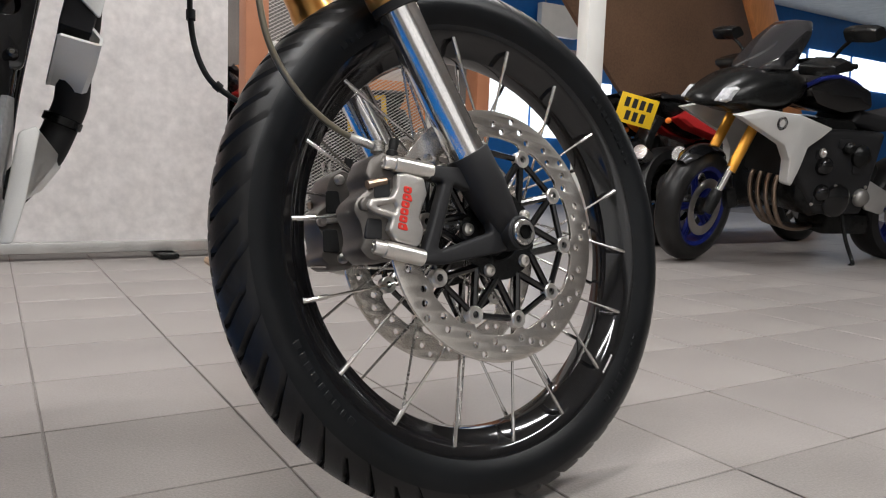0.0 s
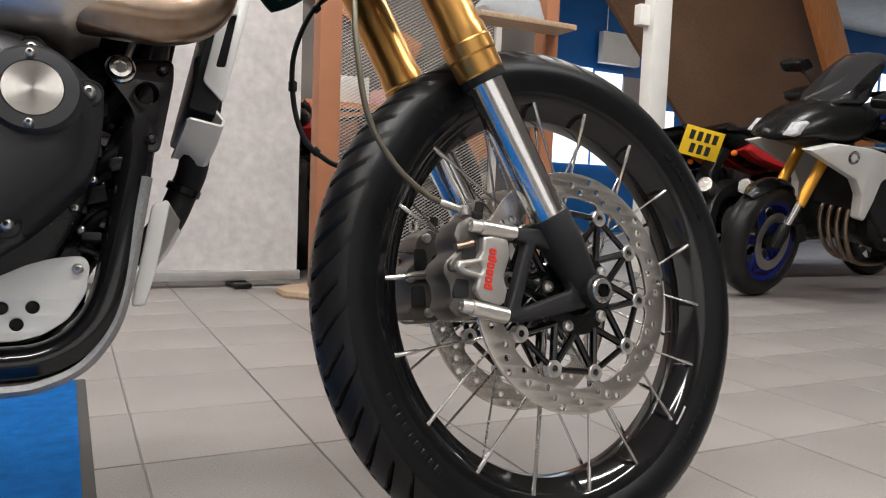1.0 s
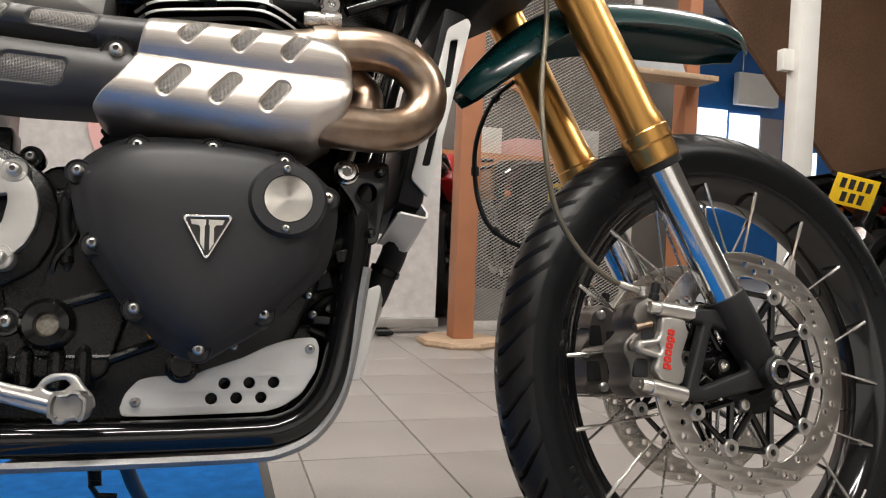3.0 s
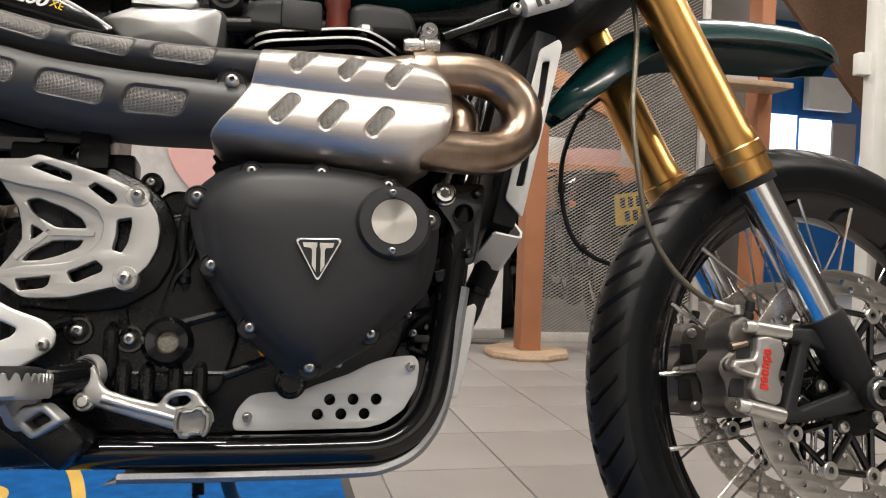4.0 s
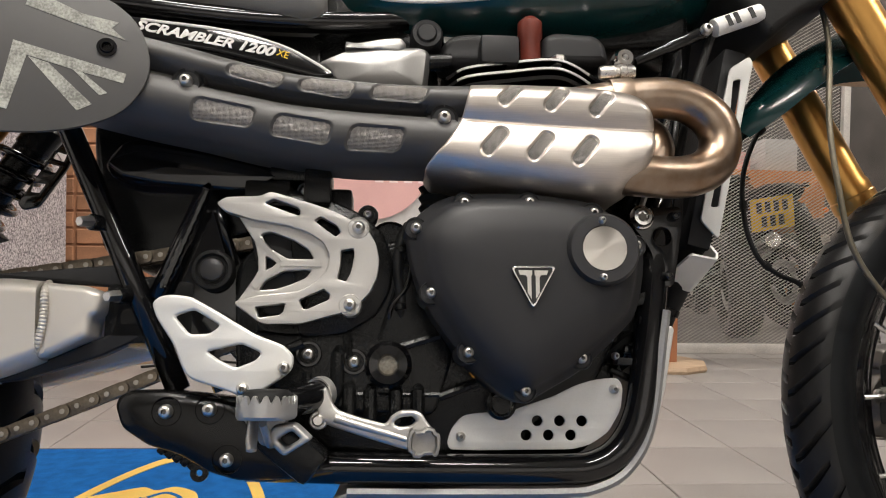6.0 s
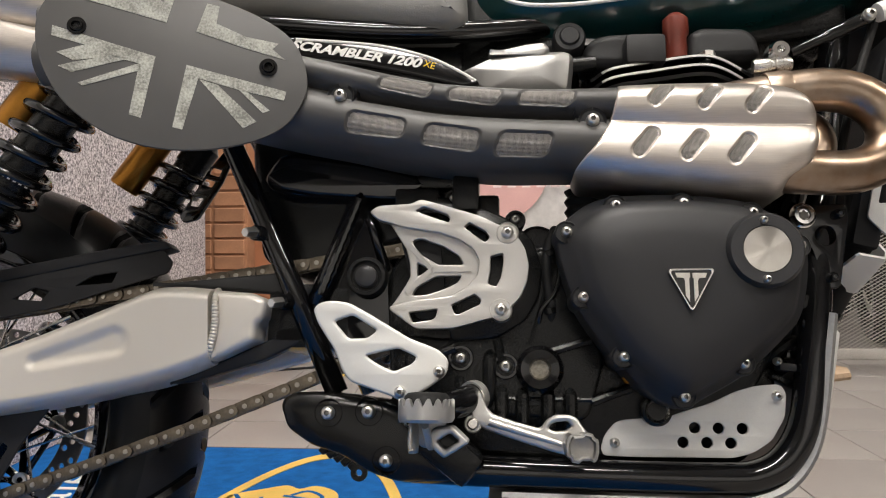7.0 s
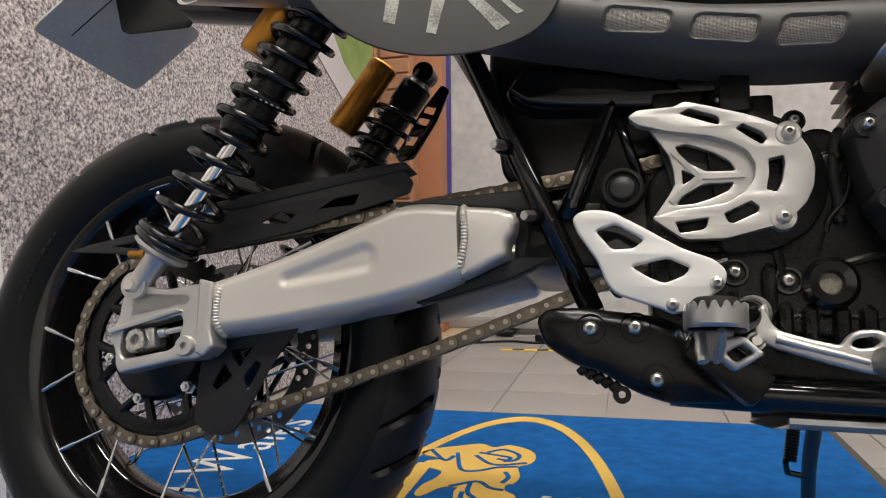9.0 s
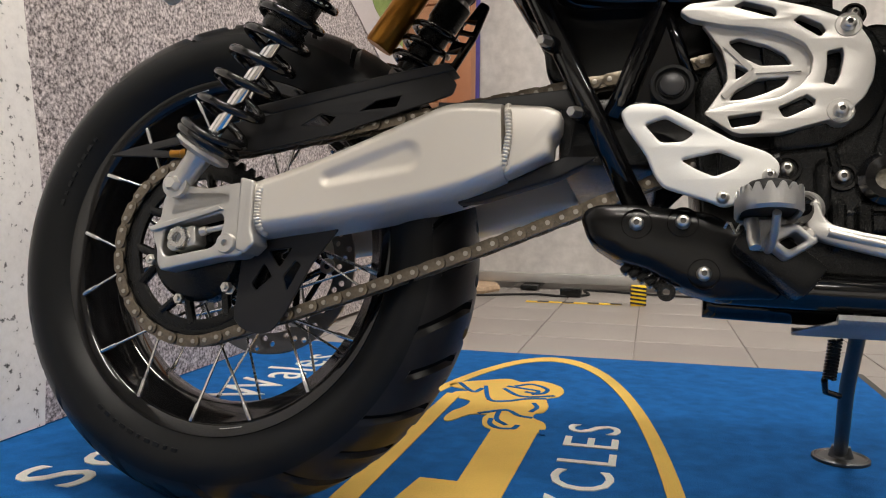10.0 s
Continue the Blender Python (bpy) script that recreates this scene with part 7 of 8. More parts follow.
# ---- front: calipers, hoses, mudguard ----
def caliper(y, s, mat_key, body_key, label):
    """Four-piston radial caliper whose outer face lies at y, facing outwards by s."""
    body = part("brake_caliper", loft(rounded([(-0.150, 0.086), (-0.168, 0.096), (-0.188, 0.086), (-0.195, 0.068), (-0.190, 0.053), (-0.209, 0.038), (-0.213, 0.026), (-0.205, 0.012), (-0.203, -0.006), (-0.208, -0.018), (-0.196, -0.031), (-0.165, -0.031), (-0.145, -0.012), (-0.138, 0.025), (-0.132, 0.06)], 0.005),
                                      [(0.94, y - s * 0.062), (1.0, y - s * 0.055), (1.0, y - s * 0.022), (0.96, y - s * 0.014), (0.8, y - s * 0.01)], (-0.172, 0.03)), M[body_key], bike, label, FRONT, smooth=40)
    part("outer_face", plate([rounded([(-0.160, 0.067), (-0.147, 0.069), (-0.124, 0.064), (-0.121, 0.045), (-0.128, 0.031), (-0.134, 0.017), (-0.129, 0.002), (-0.135, -0.014), (-0.142, -0.017), (-0.166, -0.010), (-0.176, 0.003), (-0.170, 0.017), (-0.192, 0.022), (-0.201, 0.029), (-0.196, 0.038), (-0.168, 0.041), (-0.162, 0.050)], 0.003), rounded([(-0.189, 0.0295), (-0.166, 0.0345), (-0.163, 0.029), (-0.166, 0.0225)], 0.002)], y - s * 0.010, 0.021, 0.004, seg=2), M[mat_key], body, "machined silver caliper face" if s < 0 else "", smooth=30)
    part("pocket", plate([[(-0.192, 0.026), (-0.165, 0.037), (-0.16, 0.029), (-0.166, 0.02)]], y - s * 0.009, 0.006), M[mat_key], body, "shaded pocket", smooth=0)
    # black sheets laid on the body paint the shade of its openings
    for z, x in ((0.052, -0.176), (0.006, -0.190)):
        part("opening", plate([rounded([(x - 0.012, z - 0.012), (x + 0.010, z - 0.013), (x + 0.012, z + 0.010), (x - 0.008, z + 0.012)], 0.004)], y - s * 0.012, 0.006, 0.002), M["black_matt"], body, "dark sheet painting the shade of a caliper opening")
    part("ear", plate([rounded([(-0.207, 0.034), (-0.200, 0.042), (-0.19, 0.036), (-0.196, 0.024), (-0.206, 0.026)], 0.003)], y - s * 0.012, 0.012, 0.003), M[body_key], body)
    for (x0, z0), (x1, z1) in (((-0.174, 0.081), (-0.112, 0.072)), ((-0.194, -0.0145), (-0.132, -0.029))):
        b = part("caliper_bolt", rod([(0, 0.03), (0.0045, 0.03), (0.005, 0), (0.0072, 0), (0.0082, 0.03), (0.0082, 0.2), (0.0098, 0.22), (0.0098, 1), (0, 1)], (x0, y + s * -0.006, z0), (x1, y + s * -0.004, z1), 22), M["bolt"], body, "steel radial mounting bolt")
    part("bleed_nipple", rod([(0, 0), (0.0045, 0), (0.007, 0.15), (0.007, 0.4), (0.005, 0.45), (0.006, 0.7), (0.006, 0.95), (0, 1)], (-0.150, y - s * 0.03, 0.088), (-0.142, y - s * 0.03, 0.115), 14), M["rubber"], body, "black bleed nipple cap")
    part("bridge_pin", rod([(0, 0), (0.005, 0), (0.005, 1), (0, 1)], (-0.194, y - s * 0.011, 0.055), (-0.17, y - s * 0.011, 0.06), 10), M["copper_pipe"], body, "rusty pad pin")
    part("banjo", lathe([(0.003, -0.006), (0.0085, -0.006), (0.0085, 0.006), (0.003, 0.006)], 16, "z", (-0.170, y - s * 0.024, 0.102), closed=True), M["steel"], body, "steel banjo union")
    return body


cal = caliper(-0.088, -1, "caliper", "caliper_dark", "silver radial front brake caliper with red lettering")
for k in range(6):
    q = Vector((-0.1605, -0.0888, 0.0025)).lerp(Vector((-0.1475, -0.0888, 0.0525)), (k + 0.5) / 6)
    part("lettering_bar", plate([rounded([(-0.0052, -0.0037), (0.0052 + 0.003 * (k in (0, 4)), -0.0037), (0.0052, 0.0037), (-0.0052, 0.0037)], 0.0026), circle(0, 0, 0.0016, 8)], 0, 0.0014, 0.0003), M["red"], cal, "raised red mark", Matrix.Translation(q) @ pose(0, 0, 0, 0, 13, 0))
left_cal = caliper(0.088, 1, "caliper_dark", "caliper_dark", "dull silver radial front brake caliper")
# uncut openings: dark sheets carry their shade as colour
for x, z, w, h in ((-0.186, 0.052, 0.010, 0.014), (-0.192, 0.004, 0.011, 0.014), (-0.160, 0.028, 0.009, 0.03)):
    part("opening", plate([rounded([(x - w, z - h), (x + w, z - h), (x + w * 0.8, z + h), (x - w * 0.9, z + h)], 0.004)], 0.0252, 0.004, 0.0012), M["rubber"], left_cal, "dark sheet painting the shade of a caliper opening")
for x, z in ((-0.176, 0.080), (-0.178, -0.018), (-0.203, 0.028)):
    part("bridge_bolt", lathe([(0, 0.006), (0.004, 0.006), (0.0065, 0.003), (0.0065, -0.002), (0, -0.002)], 14, "y", (x, 0.025, z)), M["bolt"], left_cal, "small steel bridge bolt")
part("caliper_rib", sweep([(-0.20, 0.0245, 0.03), (-0.165, 0.0235, 0.034), (-0.14, 0.0245, 0.03)], 0.006, 8), M["caliper"], left_cal, "worn silver rib")
for k in range(5):
    a = 2 * math.pi * k / 5 + 0.5
    part("disc_bolt", lathe([(0, 0.002), (0.003, 0.002), (0.0035, 0.005), (0.007, 0.004), (0.0085, 0.0), (0, 0)], 16, "y", (0.05 * math.cos(a), -0.064, 0.05 * math.sin(a))), M["bolt"], bike, "steel disc bolt", FRONT)
part("front_hose", sweep(spline([(-0.30, -0.055, 0.60), (-0.288, -0.06, 0.50), (-0.295, -0.07, 0.44), (-0.312, -0.08, 0.35), (-0.315, -0.088, 0.27), (-0.303, -0.084, 0.20), (-0.27, -0.078, 0.150), (-0.225, -0.070, 0.118), (-0.178, -0.065, 0.103)], 8), 0.0036, 10), M["hose"], bike, "braided front brake hose", FRONT, smooth=180)
part("hose_end", rod([(0.003, 0), (0.005, 0.1), (0.005, 1)], (-0.208, -0.068, 0.111), (-0.178, -0.065, 0.103), 12), M["steel"], bike, "steel hose end", FRONT)
part("front_hose", sweep(spline([(-0.20, 0.09, 0.50), (-0.24, 0.10, 0.455), (-0.29, 0.10, 0.41), (-0.322, 0.10, 0.34), (-0.325, 0.10, 0.27), (-0.31, 0.10, 0.22), (-0.28, 0.10, 0.195), (-0.24, 0.10, 0.175), (-0.19, 0.10, 0.10)], 8), 0.0036, 10), M["rubber"], bike, "black brake hose with clips", FRONT, smooth=180)
for p, q in (((-0.285, 0.10, 0.413), (-0.291, 0.10, 0.407)), ((-0.3255, 0.10, 0.30), (-0.326, 0.10, 0.288)), ((-0.30, 0.10, 0.21), (-0.293, 0.10, 0.204))):
    part("hose_clip", rod([(0.0045, 0), (0.0058, 0), (0.0058, 1), (0.0045, 1)], p, q, 12), M["rubber"], bike, "", FRONT)

fen = bmesh.new()
mid_line = spline([(-0.40, 0, 0.368), (-0.372, 0, 0.405), (-0.33, 0, 0.45), (-0.27, 0, 0.495), (-0.20, 0, 0.522), (-0.12, 0, 0.534), (-0.04, 0, 0.538), (0.02, 0, 0.536), (0.07, 0, 0.524), (0.103, 0, 0.505)], 5)
nf = len(mid_line)
rows = []
for k, p in enumerate(mid_line):
    u = k / (nf - 1)
    half = 0.060 * (1 - 0.72 * abs(2 * u - 1) ** 4)
    drop = 0.058 * (1 - 0.5 * abs(2 * u - 1) ** 3)
    d = (mid_line[min(k + 1, nf - 1)] - mid_line[max(k - 1, 0)]).normalized()
    up = Vector((-d.z, 0, d.x))
    rows.append([fen.verts.new(p + Vector((0, half * math.sin(a), 0)) - up * drop * (1 - math.cos(a))) for a in (-1.45 + 2.9 * j / 14 for j in range(15))])
for a, b in zip(rows, rows[1:]):
    for k in range(14):
        fen.faces.new((a[k], a[k + 1], b[k + 1], b[k]))
bmesh.ops.recalc_face_normals(fen, faces=fen.faces)
bmesh.ops.solidify(fen, geom=list(fen.faces), thickness=0.003)
part("front_mudguard", fen, M["green_paint"], bike, "dark green high front mudguard", FRONT, smooth=60)
part("lower_yoke", plate([rounded([(-0.392, 0.45), (-0.354, 0.482), (-0.30, 0.513), (-0.255, 0.54), (-0.21, 0.60), (-0.19, 0.64), (-0.24, 0.66), (-0.42, 0.63), (-0.44, 0.52)], 0.012)], 0.0, 0.20, 0.012), M["rubber"], bike, "black fork yoke", FRONT)
part("head_tube", rod([(0, 0), (0.035, 0), (0.035, 1), (0, 1)], (-0.31, 0, 0.58), (-0.43, 0, 0.83), 24), M["black_satin"], bike, "black steering head", FRONT)
part("yoke_hose_block", box(0.025, 0.03, 0.022, (-0.295, -0.058, 0.535), 0.004), M["rubber"], bike, "", FRONT)
for t0_, rr, mm, txt in ((1.95, 0.2905, FRONT, 1), (5.6, 0.2905, FRONT, 1), (4.95, 0.2355, REAR, 0), (1.9, 0.2355, REAR, 0)):
    for k in range(8):
        a = t0_ - k * 0.0145 * 0.29 / rr
        y = -0.0362 if txt else -0.0602
        r = rr - 0.0125
        part("rim_mark", box(0.0028, 0.0008, 0.008, (0, 0, 0)), M["white_print"], bike, "small white rim print", mm @ Matrix.Translation((r * math.cos(a), y + 0.0022, r * math.sin(a))) @ Matrix.Rotation(-a + math.pi / 2, 4, "Y"), smooth=0)

# ---- other motorcycles in the showroom ----
def plain_wheel(parent, name, m, R, half, rim_mat, spokes=5, disc=True):
    w = part(name, lathe([(R * 0.70, -half * 0.8), (R * 0.74, -half), (R * 0.9, -half), (R * 0.985, -half * 0.6), (R, 0), (R * 0.985, half * 0.6), (R * 0.9, half), (R * 0.74, half), (R * 0.70, half * 0.8)], 56, "y", closed=True), M["tyre"], parent, "black road tyre", m, smooth=50)
    rim = lathe([(R * 0.64, -half * 0.7), (R * 0.715, -half * 0.85), (R * 0.715, half * 0.85), (R * 0.64, half * 0.7)], 48, "y", closed=True)
    part("rim", rim, rim_mat, w)
    for k in range(spokes):
        a = 2 * math.pi * k / spokes
        for d in (-0.09, 0.09):
            part("spoke", sweep([(0.05 * math.cos(a), 0, 0.05 * math.sin(a)), (R * 0.66 * math.cos(a + d), 0, R * 0.66 * math.sin(a + d))], [0.016, 0.011], 8), rim_mat, w)
    part("hub", lathe([(0, -0.05), (0.045, -0.05), (0.05, 0), (0.045, 0.05), (0, 0.05)], 24, "y"), M["black_satin"], w)
    if disc:
        for y in (-0.06, 0.06):
            part("brake_disc", lathe([(0.1, -0.002), (0.15, -0.002), (0.15, 0.002), (0.1, 0.002)], 40, "y", (0, y, 0), closed=True), M["disc_steel"], w)
    return w


def digits_bars(parent, m, rows, w, h, mat_key="ink"):
    """Plain dark bars where a plate's characters stand."""
    for r in range(rows):
        for k in range(4 if r == 0 else 3):
            part("plate_bar", box(w * 0.62, 0.001, h, (w * (k - (1.5 if r == 0 else 1.0)), -0.003, -r * h * 1.35)), M[mat_key], parent, "", m, smooth=0)


material("headlamp", (0.75, 0.76, 0.78), 0.08, 0.2, vary=0.25, scale=60, second=(0.3, 0.31, 0.33), patches=0.1, fine=45, coat=1.0)
# touring motorcycle: x ahead, y to its left
heading = 169
tour = thing("motorcycle", "black and silver touring motorcycle with gold forks and blue wheels", "motorcycle", Matrix.Translation((3.11, 2.03, 0)) @ pose(0, 0, 0, 0, 0, heading) @ pose(0, 0, 0, -9, 0, 0))
plain_wheel(tour, "front_wheel", pose(0, 0, 0.30, 0, 0, 20), 0.295, 0.06, M["blue_rim"])
plain_wheel(tour, "rear_wheel", pose(-1.44, 0, 0.31), 0.31, 0.09, M["blue_rim"])
material("gold_fork", (0.75, 0.36, 0.05), 0.35, 0.7)
for y in (-0.1, 0.1):
    part("fork_tube", rod([(0, 0), (0.027, 0), (0.027, 1), (0, 1)], (-0.10, y, 0.50), (-0.29, y, 0.95), 20), M["gold_fork"], tour, "gold fork tube")
    part("stanchion", rod([(0, 0), (0.021, 0), (0.021, 1), (0, 1)], (-0.03, y, 0.36), (-0.10, y, 0.52), 16), M["chrome"], tour)
    part("fork_foot", rod([(0, 0), (0.03, 0), (0.034, 0.6), (0.028, 1), (0, 1)], (0.0, y, 0.28), (-0.045, y, 0.40), 16), M["black_satin"], tour)
    part("brake_caliper", box(0.06, 0.05, 0.1, (-0.13, y * 0.95, 0.36), 0.01, rot=pose(0, 0, 0, 0, 20, 0)), M["black_satin"], tour)
gm = bmesh.new()
rows = []
for k in range(13):
    a = radians(48 + 82 * k / 12)
    w = 0.066 * min(1, 0.45 + 0.2 * min(k, 12 - k))
    rows.append([gm.verts.new(((0.325 - 0.03 * (v / 3) ** 2) * math.cos(a), w * v / 3, 0.30 + (0.325 - 0.03 * (v / 3) ** 2) * math.sin(a))) for v in range(-3, 4)])
for a, b in zip(rows, rows[1:]):
    for k in range(6):
        gm.faces.new((a[k], a[k + 1], b[k + 1], b[k]))
bmesh.ops.recalc_face_normals(gm, faces=gm.faces)
bmesh.ops.solidify(gm, geom=list(gm.faces), thickness=0.004)
part("front_mudguard", gm, M["black_gloss"], tour, "gloss black front mudguard", pose(0, 0, 0, 0, 0, 22), smooth=60)
face = loft([(p.x, p.y) for p in spline([(0.10, 0.83, 0), (0.04, 0.92, 0), (-0.10, 1.0, 0), (-0.30, 1.03, 0), (-0.48, 0.99, 0), (-0.45, 0.88, 0), (-0.28, 0.80, 0), (-0.12, 0.79, 0), (-0.02, 0.81, 0)], 4, True)], [(0.35, -0.2), (0.75, -0.17), (1.0, -0.10), (1.05, 0), (1.0, 0.10), (0.75, 0.17), (0.35, 0.2)], (-0.2, 0.9))
part("front_fairing", face, M["black_satin"], tour, "black front fairing", smooth=60)
for s in (-1, 1):
    part("headlight", loft(rounded([(0.09, 0.842), (0.043, 0.908), (-0.104, 0.942), (-0.074, 0.88), (-0.008, 0.838)], 0.012), [(1.0, s * 0.10), (1.0, s * 0.15), (0.7, s * 0.168)], (-0.01, 0.885)), M["headlamp"], tour, "clear headlight")
    part("side_panel", loft(rounded([(0.03, 0.788), (-0.134, 0.826), (-0.35, 0.812), (-0.568, 0.757), (-0.507, 0.706), (-0.43, 0.654), (-0.404, 0.544), (-0.372, 0.456), (-0.339, 0.469), (-0.327, 0.584), (-0.276, 0.658), (-0.125, 0.723)], 0.008), [(1.0, s * 0.19), (1.0, s * 0.238), (0.97, s * 0.246), (0.8, s * 0.252)], (-0.32, 0.72)), M["silver_paint"], tour, "silver side panel")
    part("panel_mark", lathe([(0.018, -0.002), (0.034, -0.002), (0.034, 0.002), (0.018, 0.002)], 24, "y", (-0.23, s * 0.25, 0.765), closed=True), M["black_satin"], tour, "round dark emblem")
    part("indicator", lathe([(0, -0.02), (0.02, -0.012), (0.026, 0.0), (0.02, 0.012), (0, 0.02)], 16, "x", (-0.5, s * 0.275, 0.635)), M["chrome"], tour, "clear indicator")
    part("tank_panel", loft(rounded([(-0.40, 0.95), (-0.62, 1.04), (-0.88, 0.96), (-0.92, 0.86), (-0.70, 0.82), (-0.48, 0.86)], 0.03), [(1.0, 0), (1.0, s * 0.12), (0.85, s * 0.17), (0.5, s * 0.19)], (-0.66, 0.93)), M["black_gloss"], tour, "gloss black tank")
    part("tank_stripe", sweep(spline([(-0.42, s * 0.16, 0.955), (-0.55, s * 0.165, 1.005), (-0.7, s * 0.165, 1.0), (-0.85, s * 0.15, 0.94)], 4), 0.012, 8), M["blue_rim"], tour, "blue stripe")
    part("mirror_stalk", sweep([(-0.42, s * 0.25, 1.05), (-0.40, s * 0.36, 1.15), (-0.38, s * 0.44, 1.2)], 0.009, 8), M["black_satin"], tour)
    part("mirror", loft(rounded([(-0.38, 1.16), (-0.34, 1.22), (-0.40, 1.25), (-0.45, 1.2)], 0.02), [(0.9, s * 0.38), (1.0, s * 0.42), (1.0, s * 0.52), (0.8, s * 0.55)], (-0.4, 1.205)), M["black_satin"], tour)
    part("hand_guard", loft(rounded([(-0.30, 1.0), (-0.28, 1.05), (-0.40, 1.10), (-0.46, 1.04)], 0.02), [(1.0, s * 0.22), (1.0, s * 0.36), (0.7, s * 0.42)], (-0.36, 1.05)), M["black_satin"], tour)
screen_pts = [(p.x, p.y) for p in spline([(-0.16, 1.0, 0), (-0.27, 1.15, 0), (-0.40, 1.27, 0), (-0.44, 1.24, 0), (-0.38, 1.1, 0), (-0.34, 1.0, 0)], 4, True)]
part("windscreen", loft(screen_pts, [(0.7, -0.15), (0.95, -0.11), (1.0, 0), (0.95, 0.11), (0.7, 0.15)], (-0.3, 1.1)), M["dark_glass"], tour, "smoked windscreen", smooth=60)
part("handlebar", sweep(spline([(-0.46, -0.40, 1.06), (-0.42, -0.2, 1.08), (-0.40, 0, 1.06), (-0.42, 0.2, 1.08), (-0.46, 0.40, 1.06)], 4), 0.013, 10), M["black_satin"], tour)
part("engine", plate([rounded([(-0.50, 0.36), (-0.46, 0.55), (-0.55, 0.74), (-0.88, 0.76), (-0.95, 0.55), (-0.88, 0.34), (-0.62, 0.28)], 0.03)], 0, 0.36, 0.03), M["black_satin"], tour, "black engine")
for s in (-1, 1):
    part("engine_cover", lathe([(0, 0.03), (0.06, 0.03), (0.085, 0.015), (0.09, 0), (0, 0)], 32, "y", (-0.73, -0.185, 0.38)) if s < 0 else lathe([(0, 0.0), (0.09, 0.0), (0.085, -0.015), (0.06, -0.03), (0, -0.03)], 32, "y", (-0.73, 0.205, 0.38)), M["black_gloss"], tour, "round black engine cover")
    for z, x in ((0.62, -0.58), (0.55, -0.85), (0.38, -0.62), (0.68, -0.72)):
        part("engine_lump", box(0.09, 0.06, 0.05, (x, s * 0.18, z), 0.012), M["black_matt"], tour)
part("frame", plate([rounded([(-0.50, 0.80), (-0.80, 0.80), (-1.06, 0.55), (-1.02, 0.42), (-0.95, 0.50), (-0.72, 0.70)], 0.02)], 0, 0.30, 0.01), M["black_satin"], tour)
part("seat", plate([rounded([(-0.84, 0.86), (-1.1, 0.83), (-1.5, 0.92), (-1.75, 0.98), (-1.7, 0.92), (-1.4, 0.80), (-1.0, 0.74), (-0.8, 0.78)], 0.02)], 0, 0.28, 0.03), M["black_matt"], tour, "black seat")
part("swingarm", plate([rounded([(-0.98, 0.48), (-1.46, 0.35), (-1.48, 0.28), (-1.0, 0.38)], 0.02)], 0, 0.24, 0.01), M["alu_cast"], tour)
for k, y in enumerate((-0.09, -0.03, 0.03, 0.09)):
    part("exhaust_pipe", sweep(spline([(-0.50, y, 0.56), (-0.42, y, 0.47), (-0.44, y, 0.33), (-0.54, y * 0.8, 0.21), (-0.72, y * 0.5, 0.19), (-0.9, -0.05, 0.2)], 4), 0.0125, 12), M["copper_pipe"], tour, "stainless exhaust pipe")
part("exhaust_box", box(0.35, 0.2, 0.12, (-1.0, -0.02, 0.22), 0.03), M["black_satin"], tour)
part("side_stand", sweep(spline([(-0.86, 0.14, 0.33), (-0.87, 0.2, 0.17), (-0.88, 0.27, 0.055), (-0.83, 0.30, 0.048)], 4), 0.011, 10), M["black_satin"], tour)
part("foot_hanger", plate([rounded([(-0.95, 0.5), (-1.15, 0.42), (-1.12, 0.3), (-0.98, 0.33)], 0.02)], 0.17, 0.02, 0.004), M["alu_cast"], tour)
part("radiator", box(0.05, 0.3, 0.26, (-0.43, 0, 0.62), 0.01), M["black_matt"], tour)
part("belly", plate([rounded([(-0.40, 0.75), (-0.46, 0.48), (-0.62, 0.30), (-0.95, 0.30), (-1.0, 0.75)], 0.03)], 0.0, 0.40, 0.03), M["black_matt"], tour, "black engine block")
for k, (x, z, r) in enumerate(((-0.60, 0.56, 0.05), (-0.84, 0.62, 0.06), (-0.90, 0.40, 0.05), (-0.62, 0.42, 0.045), (-0.74, 0.66, 0.035))):
    part("engine_boss", lathe([(0, -0.035), (r * 0.5, -0.035), (r * 0.75, -0.028), (r, -0.01), (r, 0.01), (0, 0.01)], 24, "y", (x, 0.205, z)), M[("black_gloss", "black_satin", "peg_metal")[k % 3]], tour, "round engine boss")
for k in range(6):
    part("engine_bolt", lathe([(0, -0.008), (0.008, -0.008), (0.009, 0.0), (0, 0.0)], 10, "y", (-0.56 - 0.07 * k, 0.212, 0.36 + 0.05 * (k % 3))), M["bolt"], tour)


